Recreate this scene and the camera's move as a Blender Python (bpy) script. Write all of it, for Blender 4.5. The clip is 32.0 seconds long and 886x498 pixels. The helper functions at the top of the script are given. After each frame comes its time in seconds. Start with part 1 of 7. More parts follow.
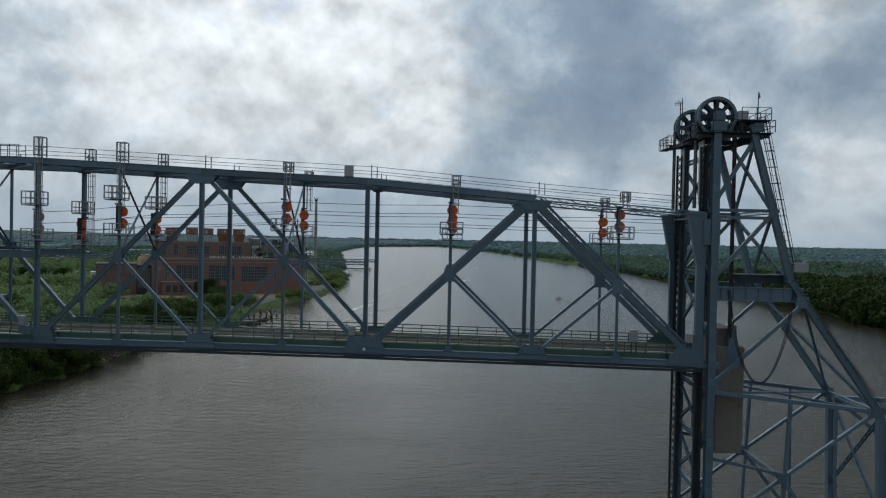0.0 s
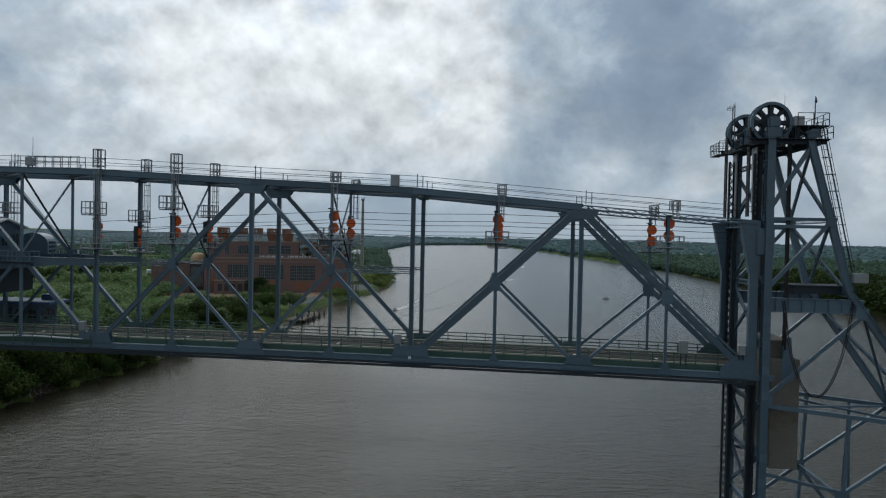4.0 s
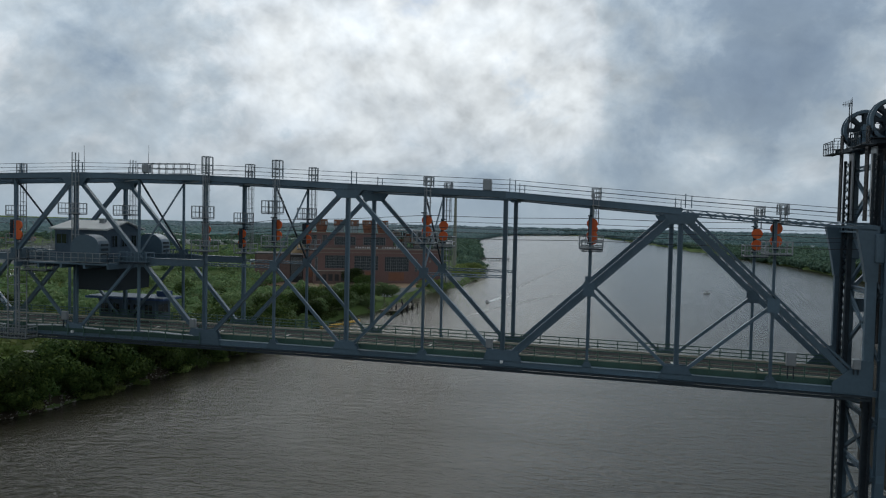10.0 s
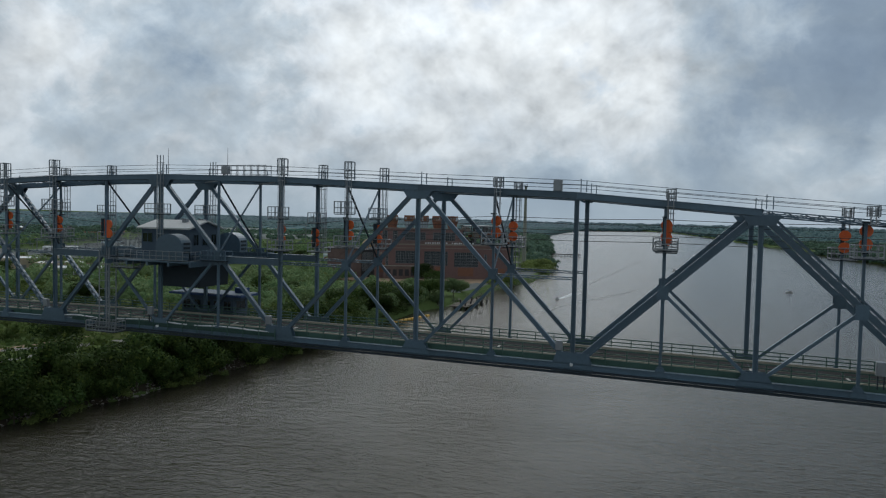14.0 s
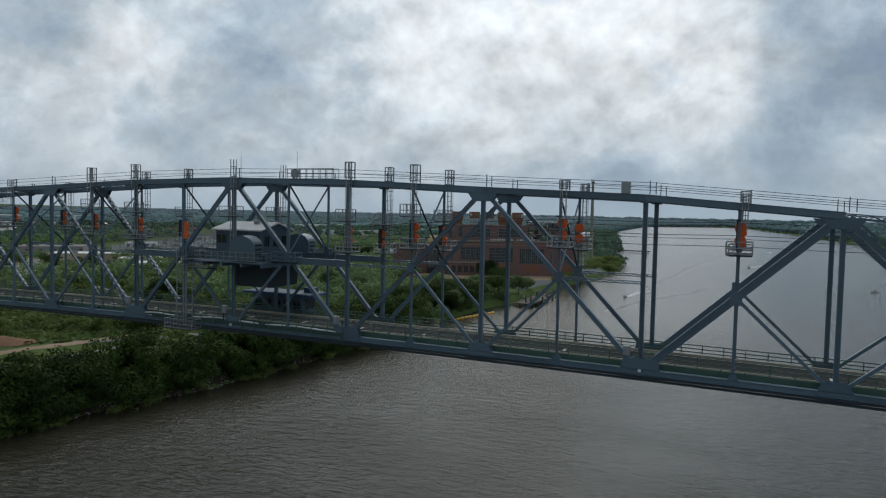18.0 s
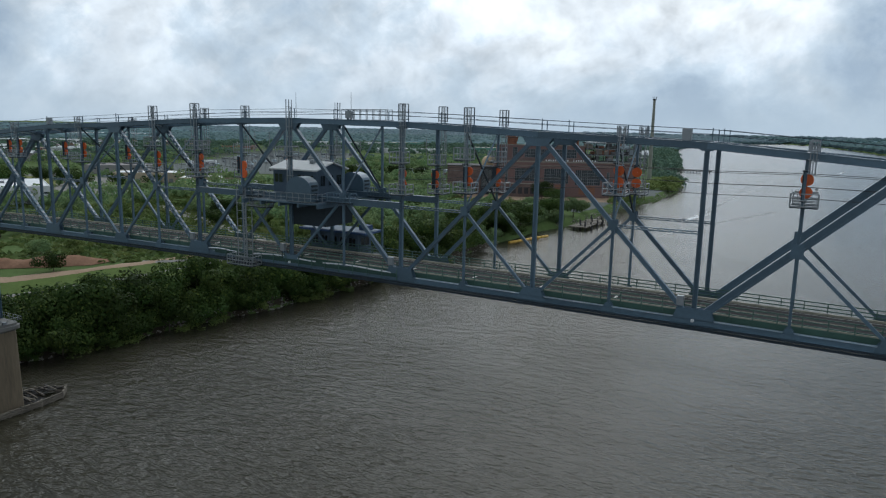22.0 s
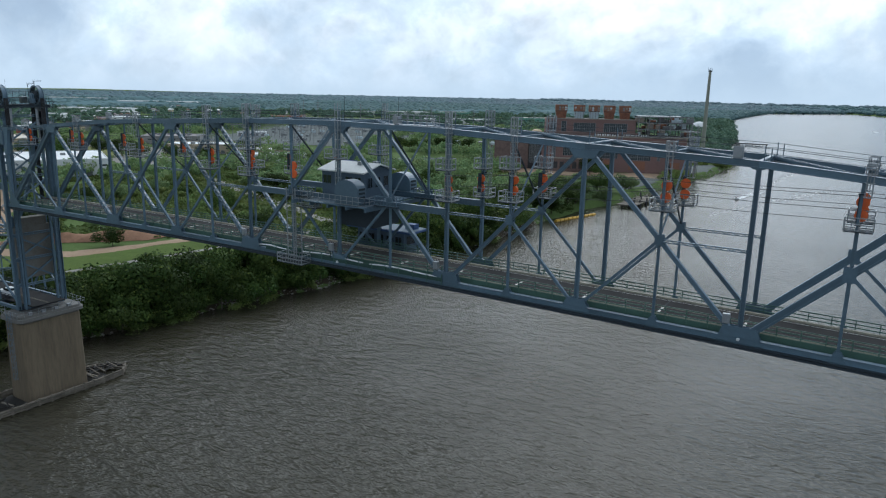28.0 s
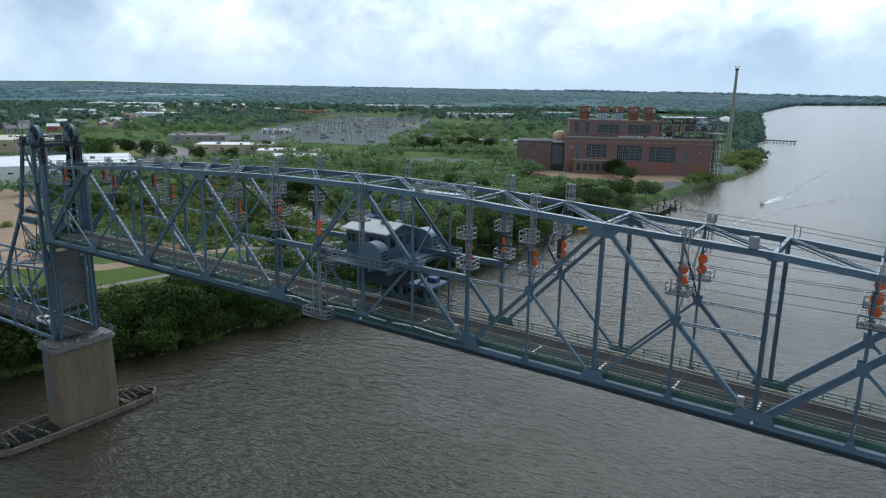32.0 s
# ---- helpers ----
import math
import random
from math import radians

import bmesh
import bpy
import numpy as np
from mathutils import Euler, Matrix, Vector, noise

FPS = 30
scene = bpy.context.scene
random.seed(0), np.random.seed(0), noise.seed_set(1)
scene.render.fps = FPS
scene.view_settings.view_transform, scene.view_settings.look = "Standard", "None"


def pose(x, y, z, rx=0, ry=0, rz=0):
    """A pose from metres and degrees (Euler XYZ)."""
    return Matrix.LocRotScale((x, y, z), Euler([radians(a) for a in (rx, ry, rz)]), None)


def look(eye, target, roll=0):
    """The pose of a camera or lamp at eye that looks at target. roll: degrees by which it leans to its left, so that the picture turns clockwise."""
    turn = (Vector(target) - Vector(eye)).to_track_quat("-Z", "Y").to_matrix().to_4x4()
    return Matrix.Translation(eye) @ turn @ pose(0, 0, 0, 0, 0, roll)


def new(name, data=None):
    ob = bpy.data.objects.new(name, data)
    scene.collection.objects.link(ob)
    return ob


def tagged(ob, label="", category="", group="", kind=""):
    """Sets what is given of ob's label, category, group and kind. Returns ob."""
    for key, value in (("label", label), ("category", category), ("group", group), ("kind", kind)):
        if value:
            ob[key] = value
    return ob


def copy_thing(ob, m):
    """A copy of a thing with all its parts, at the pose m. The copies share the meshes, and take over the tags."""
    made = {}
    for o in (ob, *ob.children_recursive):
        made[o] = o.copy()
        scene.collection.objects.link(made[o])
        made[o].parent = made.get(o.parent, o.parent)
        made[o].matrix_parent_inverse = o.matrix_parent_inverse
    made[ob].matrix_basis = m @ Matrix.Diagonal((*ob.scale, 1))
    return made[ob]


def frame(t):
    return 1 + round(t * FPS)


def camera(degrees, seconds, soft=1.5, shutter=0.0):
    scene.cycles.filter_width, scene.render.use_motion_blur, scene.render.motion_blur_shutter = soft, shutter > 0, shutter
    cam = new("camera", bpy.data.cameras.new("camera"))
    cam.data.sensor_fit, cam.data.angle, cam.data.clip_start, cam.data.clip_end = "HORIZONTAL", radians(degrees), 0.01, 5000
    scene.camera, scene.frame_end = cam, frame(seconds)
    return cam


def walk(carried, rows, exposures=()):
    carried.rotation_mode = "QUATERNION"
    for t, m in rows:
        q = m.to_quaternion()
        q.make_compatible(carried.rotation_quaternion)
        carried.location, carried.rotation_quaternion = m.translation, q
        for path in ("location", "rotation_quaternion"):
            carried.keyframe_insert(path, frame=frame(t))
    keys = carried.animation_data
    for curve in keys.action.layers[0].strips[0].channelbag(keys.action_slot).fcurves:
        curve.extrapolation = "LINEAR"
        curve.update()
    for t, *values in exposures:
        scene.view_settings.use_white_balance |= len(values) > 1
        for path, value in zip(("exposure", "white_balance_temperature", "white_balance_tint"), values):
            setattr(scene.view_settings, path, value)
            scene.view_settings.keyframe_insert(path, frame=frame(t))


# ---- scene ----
cam = camera(65.23, 32.0, soft=1.2)
EYE_X, EYE_Y = 58.43, -68.10
# seconds, height above the span's lower chord, yaw to the left, pitch, roll
PATH = [
    (0, 11.49, 1.28, -0.89, 1.23),
    (0.5, 11.63, 1.73, -0.89, 1.23),
    (1, 11.76, 2.19, -0.89, 1.24),
    (1.5, 11.89, 2.65, -0.90, 1.24),
    (2, 12.03, 3.13, -0.91, 1.23),
    (2.5, 12.16, 3.60, -0.93, 1.23),
    (3, 12.29, 4.04, -0.96, 1.22),
    (3.5, 12.42, 4.52, -1.02, 1.22),
    (4, 12.55, 5.06, -1.11, 1.22),
    (4.5, 12.69, 5.61, -1.20, 1.21),
    (5, 12.83, 6.18, -1.28, 1.21),
    (5.5, 12.97, 6.75, -1.36, 1.20),
    (6, 13.10, 7.32, -1.46, 1.20),
    (6.5, 13.23, 7.90, -1.55, 1.19),
    (7, 13.36, 8.55, -1.64, 1.20),
    (7.5, 13.48, 9.29, -1.72, 1.19),
    (8, 13.60, 9.95, -1.80, 1.20),
    (8.5, 13.70, 10.55, -1.88, 1.20),
    (9, 13.79, 11.19, -1.96, 1.21),
    (9.5, 13.87, 11.91, -2.02, 1.22),
    (10, 13.94, 12.68, -2.09, 1.25),
    (10.5, 14.02, 13.40, -2.15, 1.26),
    (11, 14.10, 14.12, -2.22, 1.27),
    (11.5, 14.17, 14.91, -2.29, 1.30),
    (12, 14.25, 15.74, -2.36, 1.32),
    (12.5, 14.32, 16.49, -2.43, 1.32),
    (13, 14.38, 17.16, -2.49, 1.32),
    (13.5, 14.46, 17.78, -2.55, 1.32),
    (14, 14.53, 18.42, -2.63, 1.31),
    (14.5, 14.59, 19.04, -2.69, 1.29),
    (15, 14.66, 19.67, -2.76, 1.26),
    (15.5, 14.73, 20.30, -2.83, 1.23),
    (16, 14.81, 20.93, -2.90, 1.21),
    (16.5, 14.88, 21.57, -2.95, 1.18),
    (17, 14.97, 22.29, -2.99, 1.18),
    (17.5, 15.10, 23.06, -3.01, 1.17),
    (18, 15.26, 23.80, -3.11, 1.16),
    (18.5, 15.48, 24.46, -3.58, 1.16),
    (19, 15.78, 25.11, -4.59, 1.17),
    (19.5, 16.13, 25.77, -5.86, 1.16),
    (20, 16.56, 26.41, -7.16, 1.16),
    (20.5, 17.00, 26.95, -8.38, 1.16),
    (21, 17.43, 27.41, -9.32, 1.16),
    (21.5, 17.82, 27.80, -9.77, 1.14),
    (22, 18.18, 28.13, -10.02, 1.13),
    (22.5, 18.52, 28.44, -10.24, 1.10),
    (23, 18.83, 28.78, -10.43, 1.10),
    (23.5, 19.12, 29.13, -10.61, 1.10),
    (24, 19.43, 29.49, -10.79, 1.11),
    (24.5, 19.76, 29.83, -10.96, 1.12),
    (25, 20.10, 30.17, -11.13, 1.13),
    (25.5, 20.46, 30.47, -11.34, 1.15),
    (26, 20.85, 30.77, -11.60, 1.16),
    (26.5, 21.23, 31.06, -11.88, 1.18),
    (27, 21.64, 31.34, -12.16, 1.19),
    (27.5, 22.08, 31.64, -12.43, 1.21),
    (28, 22.56, 31.93, -12.67, 1.22),
    (28.5, 23.14, 32.22, -12.88, 1.24),
    (29, 23.30, 32.52, -13.08, 1.25),
    (29.5, 23.97, 32.84, -13.32, 1.24),
    (30, 25.21, 33.07, -13.52, 1.21),
    (30.5, 26.87, 33.14, -13.55, 1.20),
    (31, 28.62, 33.22, -13.53, 1.16),
    (31.5, 30.27, 33.45, -13.53, 1.11),
    (32, 31.78, 33.82, -13.49, 1.04),
]


def eye_pose(z, yaw, pitch, roll):
    a, b = radians(yaw), radians(pitch)
    eye = Vector((EYE_X, EYE_Y, z))
    return look(eye, eye + Vector((-math.sin(a) * math.cos(b), math.cos(a) * math.cos(b), math.sin(b))), roll)


walk(cam, [(t, eye_pose(z, yaw, pitch, roll)) for t, z, yaw, pitch, roll in PATH],
     [(0, -0.25, 5950, 6), (17.5, -0.25, 5950, 6), (21.0, 0.08, 5850, 6), (25.0, 0.36, 5720, 6), (32.0, 0.60, 5550, 6)])

# ---- sky and light ----
SUN_AZ, SUN_EL = radians(20), radians(48)   # to the left of +y, and up


def heading(left, up):
    """A direction from degrees to the left of +y and degrees up."""
    a, b = radians(left), radians(up)
    return (-math.sin(a) * math.cos(b), math.cos(a) * math.cos(b), math.sin(b))


world = bpy.data.worlds.new("sky")
scene.world = world
world.use_nodes = True
wn, wl = world.node_tree.nodes, world.node_tree.links
wn.clear()
w_out = wn.new("ShaderNodeOutputWorld")
w_bg = wn.new("ShaderNodeBackground")
w_sky = wn.new("ShaderNodeTexSky")
w_sky.sky_type = "NISHITA"
w_sky.sun_disc = False
w_sky.sun_elevation = SUN_EL
w_sky.sun_rotation = -SUN_AZ
w_co = wn.new("ShaderNodeTexCoord")
w_dir = w_co.outputs["Generated"]
w_sep = wn.new("ShaderNodeSeparateXYZ")
wl.new(w_dir, w_sep.inputs[0])


def wmath(op, a, b=None, clamp=False):
    n = wn.new("ShaderNodeMath")
    n.operation, n.use_clamp = op, clamp
    for i, v in enumerate((a, b)):
        if isinstance(v, (int, float)):
            n.inputs[i].default_value = v
        elif v is not None:
            wl.new(v, n.inputs[i])
    return n.outputs[0]


def wvec(op, a, b=None, scale=None):
    n = wn.new("ShaderNodeVectorMath")
    n.operation = op
    for i, v in enumerate((a, b)):
        if isinstance(v, tuple):
            n.inputs[i].default_value = v
        elif v is not None:
            wl.new(v, n.inputs[i])
    if isinstance(scale, (int, float)):
        n.inputs["Scale"].default_value = scale
    elif scale is not None:
        wl.new(scale, n.inputs["Scale"])
    return n.outputs["Value" if op in ("DOT_PRODUCT", "DISTANCE") else "Vector"]


def wrange(v, a, b, c=0.0, d=1.0, kind="SMOOTHSTEP"):
    n = wn.new("ShaderNodeMapRange")
    n.interpolation_type = kind
    for key, val in (("From Min", a), ("From Max", b), ("To Min", c), ("To Max", d)):
        n.inputs[key].default_value = val
    wl.new(v, n.inputs["Value"])
    return n.outputs["Result"]


def wmix(f, a, b):
    n = wn.new("ShaderNodeMix")
    n.data_type = "RGBA"
    for key, v in (("Factor", f), ("A", a), ("B", b)):
        if isinstance(v, tuple):
            n.inputs[key].default_value = (*v, 1)
        elif isinstance(v, (int, float)):
            n.inputs[key].default_value = v
        else:
            wl.new(v, n.inputs[key])
    return n.outputs["Result"]


# clouds: a deck seen in perspective, flatter and closer-set towards the horizon
up_ = wmath("MAXIMUM", w_sep.outputs[2], 0.0)
squash = wmath("DIVIDE", 1.0, wmath("ADD", up_, 0.85))
w_comb = wn.new("ShaderNodeCombineXYZ")
wl.new(wmath("MULTIPLY", w_sep.outputs[0], squash), w_comb.inputs[0])
wl.new(wmath("MULTIPLY", w_sep.outputs[1], squash), w_comb.inputs[1])
wl.new(wmath("MULTIPLY", up_, 0.3), w_comb.inputs[2])


def wnoise(vec, scale, detail, rough, off, dist=0.0, lac=2.0):
    n = wn.new("ShaderNodeTexNoise")
    for key, v in (("Scale", scale), ("Detail", detail), ("Roughness", rough), ("Distortion", dist), ("Lacunarity", lac)):
        n.inputs[key].default_value = v
    wl.new(wvec("ADD", vec, off), n.inputs["Vector"])
    return n.outputs


def wheads(vec, scale, detail):
    n = wn.new("ShaderNodeTexVoronoi")
    n.feature, n.normalize = "SMOOTH_F1", True
    for key, v in (("Scale", scale), ("Detail", detail), ("Roughness", 0.5), ("Lacunarity", 2.2), ("Smoothness", 0.6)):
        n.inputs[key].default_value = v
    wl.new(vec, n.inputs["Vector"])
    return wmath("SUBTRACT", 1.0, n.outputs["Distance"])


w_p = w_comb.outputs[0]
warp = wvec("SCALE", wvec("SUBTRACT", wnoise(w_p, 5.0, 3, 0.5, (7.7, 2.1, 5.0))["Color"], (0.5, 0.5, 0.5)), scale=0.07)
w_q = wvec("ADD", w_p, warp)
lump = wnoise(w_p, 3.2, 3, 0.45, (4.3, 1.9, 0.7))["Fac"]
fine_ = wnoise(w_q, 7.0, 8, 0.60, (1.3, 8.2, 0.2))["Fac"]
heads = wheads(w_q, 7.0, 4.0)
heads_up = wheads(wvec("ADD", w_q, (0.008, -0.024, 0.005)), 7.0, 4.0)
body = wmath("ADD", 0.33, wmath("MULTIPLY", wmath("SUBTRACT", lump, 0.5), 0.85))
body = wmath("ADD", body, wmath("MULTIPLY", wmath("SUBTRACT", fine_, 0.5), 0.98))
body = wmath("ADD", body, wmath("MULTIPLY", wmath("SUBTRACT", heads, 0.62), 0.55))
# broad thick slabs and thin parts of the deck
# (12, 30), (-22, 32): centred out of view, added to shape the water's reflection
for left, high, wide, amount in ((-3, 8, 0.13, 0.24), (-14, 7, 0.14, 0.16), (-8, 13, 0.22, 0.30), (-20, 12, 0.24, 0.24), (-31, 11, 0.16, 0.12), (38, 17, 0.24, 0.07), (21, 13, 0.20, -0.13), (8, 10, 0.15, -0.10), (15.4, 18.3, 0.085, -0.20), (12, 30, 0.42, -0.20), (-22, 32, 0.42, 0.32), (15, 7, 0.10, 0.10), (31, 9, 0.10, 0.08), (-27, 16.5, 0.10, -0.26), (-31, 5.5, 0.12, -0.16), (-34, 24, 0.3, 0.12), (70, 30, 0.5, 0.12), (51, 9, 0.25, -0.17), (20, 48, 0.5, 0.0)):
    far_ = wvec("DISTANCE", w_dir, heading(left, high))
    body = wmath("ADD", body, wrange(far_, wide, 0.0, 0.0, amount))
ramp = wn.new("ShaderNodeValToRGB")
stops = ((0.12, (1.0, 0.975, 0.94)), (0.31, (0.80, 0.805, 0.81)), (0.375, (0.64, 0.675, 0.70)), (0.50, (0.475, 0.53, 0.585)), (0.62, (0.320, 0.382, 0.462)), (0.92, (0.190, 0.243, 0.330)))
while len(ramp.color_ramp.elements) < len(stops):
    ramp.color_ramp.elements.new(0.5)
for e, (p, c) in zip(ramp.color_ramp.elements, stops):
    e.position, e.color = p, (*c, 1)
wl.new(body, ramp.inputs[0])
near_sun = wmath("POWER", wmath("MAXIMUM", wvec("DOT_PRODUCT", w_dir, heading(20, 48)), 0.0), 6.0)
# the heads are bright on their upper sides, the thick slabs smooth
crisp = wrange(body, 0.70, 0.26, 0.7, 3.0)
relief = wmath("ADD", 1.0, wmath("MULTIPLY", wmath("SUBTRACT", heads, heads_up), crisp))
relief = wmath("MINIMUM", wmath("MAXIMUM", relief, 0.68), 1.30)
cloud = wvec("SCALE", ramp.outputs[0], scale=wmath("MULTIPLY", relief, wmath("ADD", 0.93, wmath("MULTIPLY", near_sun, 0.45))))
blue = wvec("SCALE", w_sky.outputs[0], scale=0.10)
mixed = wmix(wrange(body, -0.20, 0.06), blue, cloud)
# sky overhead, out of view, dimmed to darken water and ground; pale haze low down
mixed = wvec("SCALE", mixed, scale=wrange(up_, 0.50, 0.78, 1.0, 0.55))
# unseen sky behind the camera dimmed as well, to keep near faces dark
mixed = wvec("SCALE", mixed, scale=wrange(w_sep.outputs[1], -0.15, -0.75, 1.0, 0.74))
haze = wmath("MULTIPLY", wmath("POWER", wmath("SUBTRACT", 1.0, up_), 10.0), 0.92)
mixed = wmix(haze, mixed, (0.435, 0.495, 0.545))
wl.new(mixed, w_bg.inputs["Color"])
w_bg.inputs["Strength"].default_value = 1.0
wl.new(w_bg.outputs[0], w_out.inputs[0])

sun = new("sun", bpy.data.lights.new("sun", "SUN"))
sun.data.energy, sun.data.angle, sun.data.color = 1.4, radians(60), (1.0, 0.95, 0.88)
sun.matrix_world = look((0, 0, 200), Vector((0, 0, 200)) - Vector(heading(20, 48)))

# ---- materials ----
def material(name, base, rough=0.6, metal=0.0, vary=0.12, scale=1.0, fine=12.0, bump=0.0, bump_scale=20.0, dark=None, dirt=0.0, island=False, spec=0.5, rand=0.0, streak=1.0):
    """A surface with two scales of colour variation, stains and fine relief."""
    m = bpy.data.materials.new(name)
    m.use_nodes = True
    nt = m.node_tree
    b = nt.nodes["Principled BSDF"]
    b.inputs["Roughness"].default_value, b.inputs["Metallic"].default_value = rough, metal
    b.inputs["Specular IOR Level"].default_value = spec
    co = nt.nodes.new("ShaderNodeTexCoord")
    src = co.outputs["Object"]
    if streak != 1.0:
        mp = nt.nodes.new("ShaderNodeMapping")
        mp.inputs["Scale"].default_value = (1, 1, streak)
        nt.links.new(src, mp.inputs[0])
        src = mp.outputs[0]

    def noise_tex(sc, det, r=0.6):
        n = nt.nodes.new("ShaderNodeTexNoise")
        n.inputs["Scale"].default_value, n.inputs["Detail"].default_value, n.inputs["Roughness"].default_value = sc, det, r
        nt.links.new(src, n.inputs["Vector"])
        return n.outputs["Fac"]

    def mix(fac, a, c, mode="MIX"):
        x = nt.nodes.new("ShaderNodeMix")
        x.data_type, x.blend_type = "RGBA", mode
        for sock, v in (("Factor", fac), ("A", a), ("B", c)):
            if isinstance(v, (int, float)):
                x.inputs[sock].default_value = v
            elif isinstance(v, tuple):
                x.inputs[sock].default_value = (*v, 1)
            else:
                nt.links.new(v, x.inputs[sock])
        return x.outputs["Result"]

    def ramp(f, lo, hi, a=0.0, c=1.0):
        r = nt.nodes.new("ShaderNodeMapRange")
        r.inputs["From Min"].default_value, r.inputs["From Max"].default_value = lo, hi
        r.inputs["To Min"].default_value, r.inputs["To Max"].default_value = a, c
        nt.links.new(f, r.inputs["Value"])
        return r.outputs["Result"]

    dk = dark or tuple(v * 0.55 for v in base)
    col = mix(ramp(noise_tex(scale, 4), 0.35, 0.7), base, tuple(v * (1 - vary * 2) + d * vary * 2 for v, d in zip(base, dk)))
    col = mix(ramp(noise_tex(fine, 3), 0.4, 0.75, 0, vary * 2.2), col, dk)
    if dirt:
        col = mix(ramp(noise_tex(scale * 0.6 + 0.05, 8, 0.75), 0.52, 0.68, 0, dirt), col, dk)
    if rand or island:
        info = nt.nodes.new("ShaderNodeNewGeometry" if island else "ShaderNodeObjectInfo")
        r = info.outputs["Random Per Island" if island else "Random"]
        hsv = nt.nodes.new("ShaderNodeHueSaturation")
        nt.links.new(ramp(r, 0, 1, 1 - (rand or 0.3), 1 + (rand or 0.3)), hsv.inputs["Value"])
        nt.links.new(col, hsv.inputs["Color"])
        col = hsv.outputs[0]
    nt.links.new(col, b.inputs["Base Color"])
    if bump:
        bp = nt.nodes.new("ShaderNodeBump")
        bp.inputs["Strength"].default_value, bp.inputs["Distance"].default_value = 0.6, bump
        nt.links.new(noise_tex(bump_scale, 4), bp.inputs["Height"])
        nt.links.new(bp.outputs[0], b.inputs["Normal"])
    return m


STEEL = material("painted_steel", (0.100, 0.156, 0.208), 0.42, 0.0, 0.14, 0.25, 3.0, 0.004, 8, dirt=0.3, rand=0.16, spec=0.45)
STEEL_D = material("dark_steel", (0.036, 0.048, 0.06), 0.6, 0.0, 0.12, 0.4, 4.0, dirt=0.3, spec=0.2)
ROPE = material("greased_rope", (0.012, 0.012, 0.014), 0.6, 0.0, 0.1, 1, 8)
GALV = material("galvanised_steel", (0.30, 0.32, 0.34), 0.4, 0.4, 0.12, 1, 9)
ORANGE = material("orange_paint", (0.75, 0.13, 0.02), 0.45, 0.0, 0.15, 1.5, 9, dirt=0.3)
GREEN = material("green_paint", (0.058, 0.125, 0.098), 0.55, 0.0, 0.15, 0.5, 5, dirt=0.35)
ASPHALT = material("asphalt", (0.046, 0.045, 0.045), 0.95, 0.0, 0.2, 0.3, 6, 0.004, 25, dirt=0.4, spec=0.1)
LINE_Y = material("yellow_line_paint", (0.14, 0.12, 0.08), 0.7, 0.0, 0.2, 1, 8, dirt=0.4)
LINE_W = material("white_line_paint", (0.62, 0.61, 0.57), 0.7, 0.0, 0.2, 1, 8, dirt=0.3)
CURB = material("curb_steel", (0.40, 0.375, 0.30), 0.7, 0.0, 0.2, 0.6, 5, dirt=0.5)
CONC = material("concrete", (0.175, 0.138, 0.09), 0.85, 0.0, 0.22, 0.5, 3, 0.01, 6, dark=(0.07, 0.056, 0.038), dirt=0.6, streak=0.12)
CONC_G = material("grey_concrete", (0.16, 0.158, 0.148), 0.85, 0.0, 0.18, 0.4, 4, 0.01, 6, dark=(0.10, 0.095, 0.085), dirt=0.6)
WHITE = material("white_paint", (0.72, 0.73, 0.74), 0.5, 0.0, 0.08, 0.8, 6, dirt=0.2)

# ---- mesh helpers ----
def mesh_of(bm, name):
    me = bpy.data.meshes.new(name)
    bm.normal_update()
    bm.to_mesh(me)
    bm.free()
    return me


def part(name, bm, mat, parent=None, label="", smooth=False):
    me = mesh_of(bm, name)
    me.materials.append(mat)
    if smooth:
        me.polygons.foreach_set("use_smooth", [True] * len(me.polygons))
    ob = new(name, me)
    if parent is not None:
        ob.parent = parent
    if label:
        tagged(ob, label)
    return ob


def again(ob, name, parent, m=None):
    """The same mesh once more, as an object of its own."""
    o = new(name, ob.data)
    o.parent = parent
    if m is not None:
        o.matrix_basis = m
    return o


def thing(name, label, category, group="", kind="", at=(0, 0, 0)):
    e = new(name)
    e.empty_display_size = 0.5
    e.location = at
    return tagged(e, label, category, group, kind)


def box(bm, c, s, m=None):
    """An upright box from its centre and sizes."""
    x, y, z = (v / 2 for v in s)
    co = [Vector((c[0] + a * x, c[1] + b * y, c[2] + d * z)) for d in (-1, 1) for a, b in ((-1, -1), (1, -1), (1, 1), (-1, 1))]
    if m is not None:
        co = [m @ v for v in co]
    v = [bm.verts.new(p) for p in co]
    for f in ((3, 2, 1, 0), (4, 5, 6, 7), (0, 1, 5, 4), (1, 2, 6, 5), (2, 3, 7, 6), (3, 0, 4, 7)):
        bm.faces.new([v[i] for i in f])


def axes_of(p, q, side=Vector((0, 1, 0))):
    d = (q - p).normalized()
    if abs(d.dot(side)) > 0.97:
        side = Vector((1, 0, 0))
    n = d.cross(side).normalized()
    return d, n.cross(d).normalized(), n


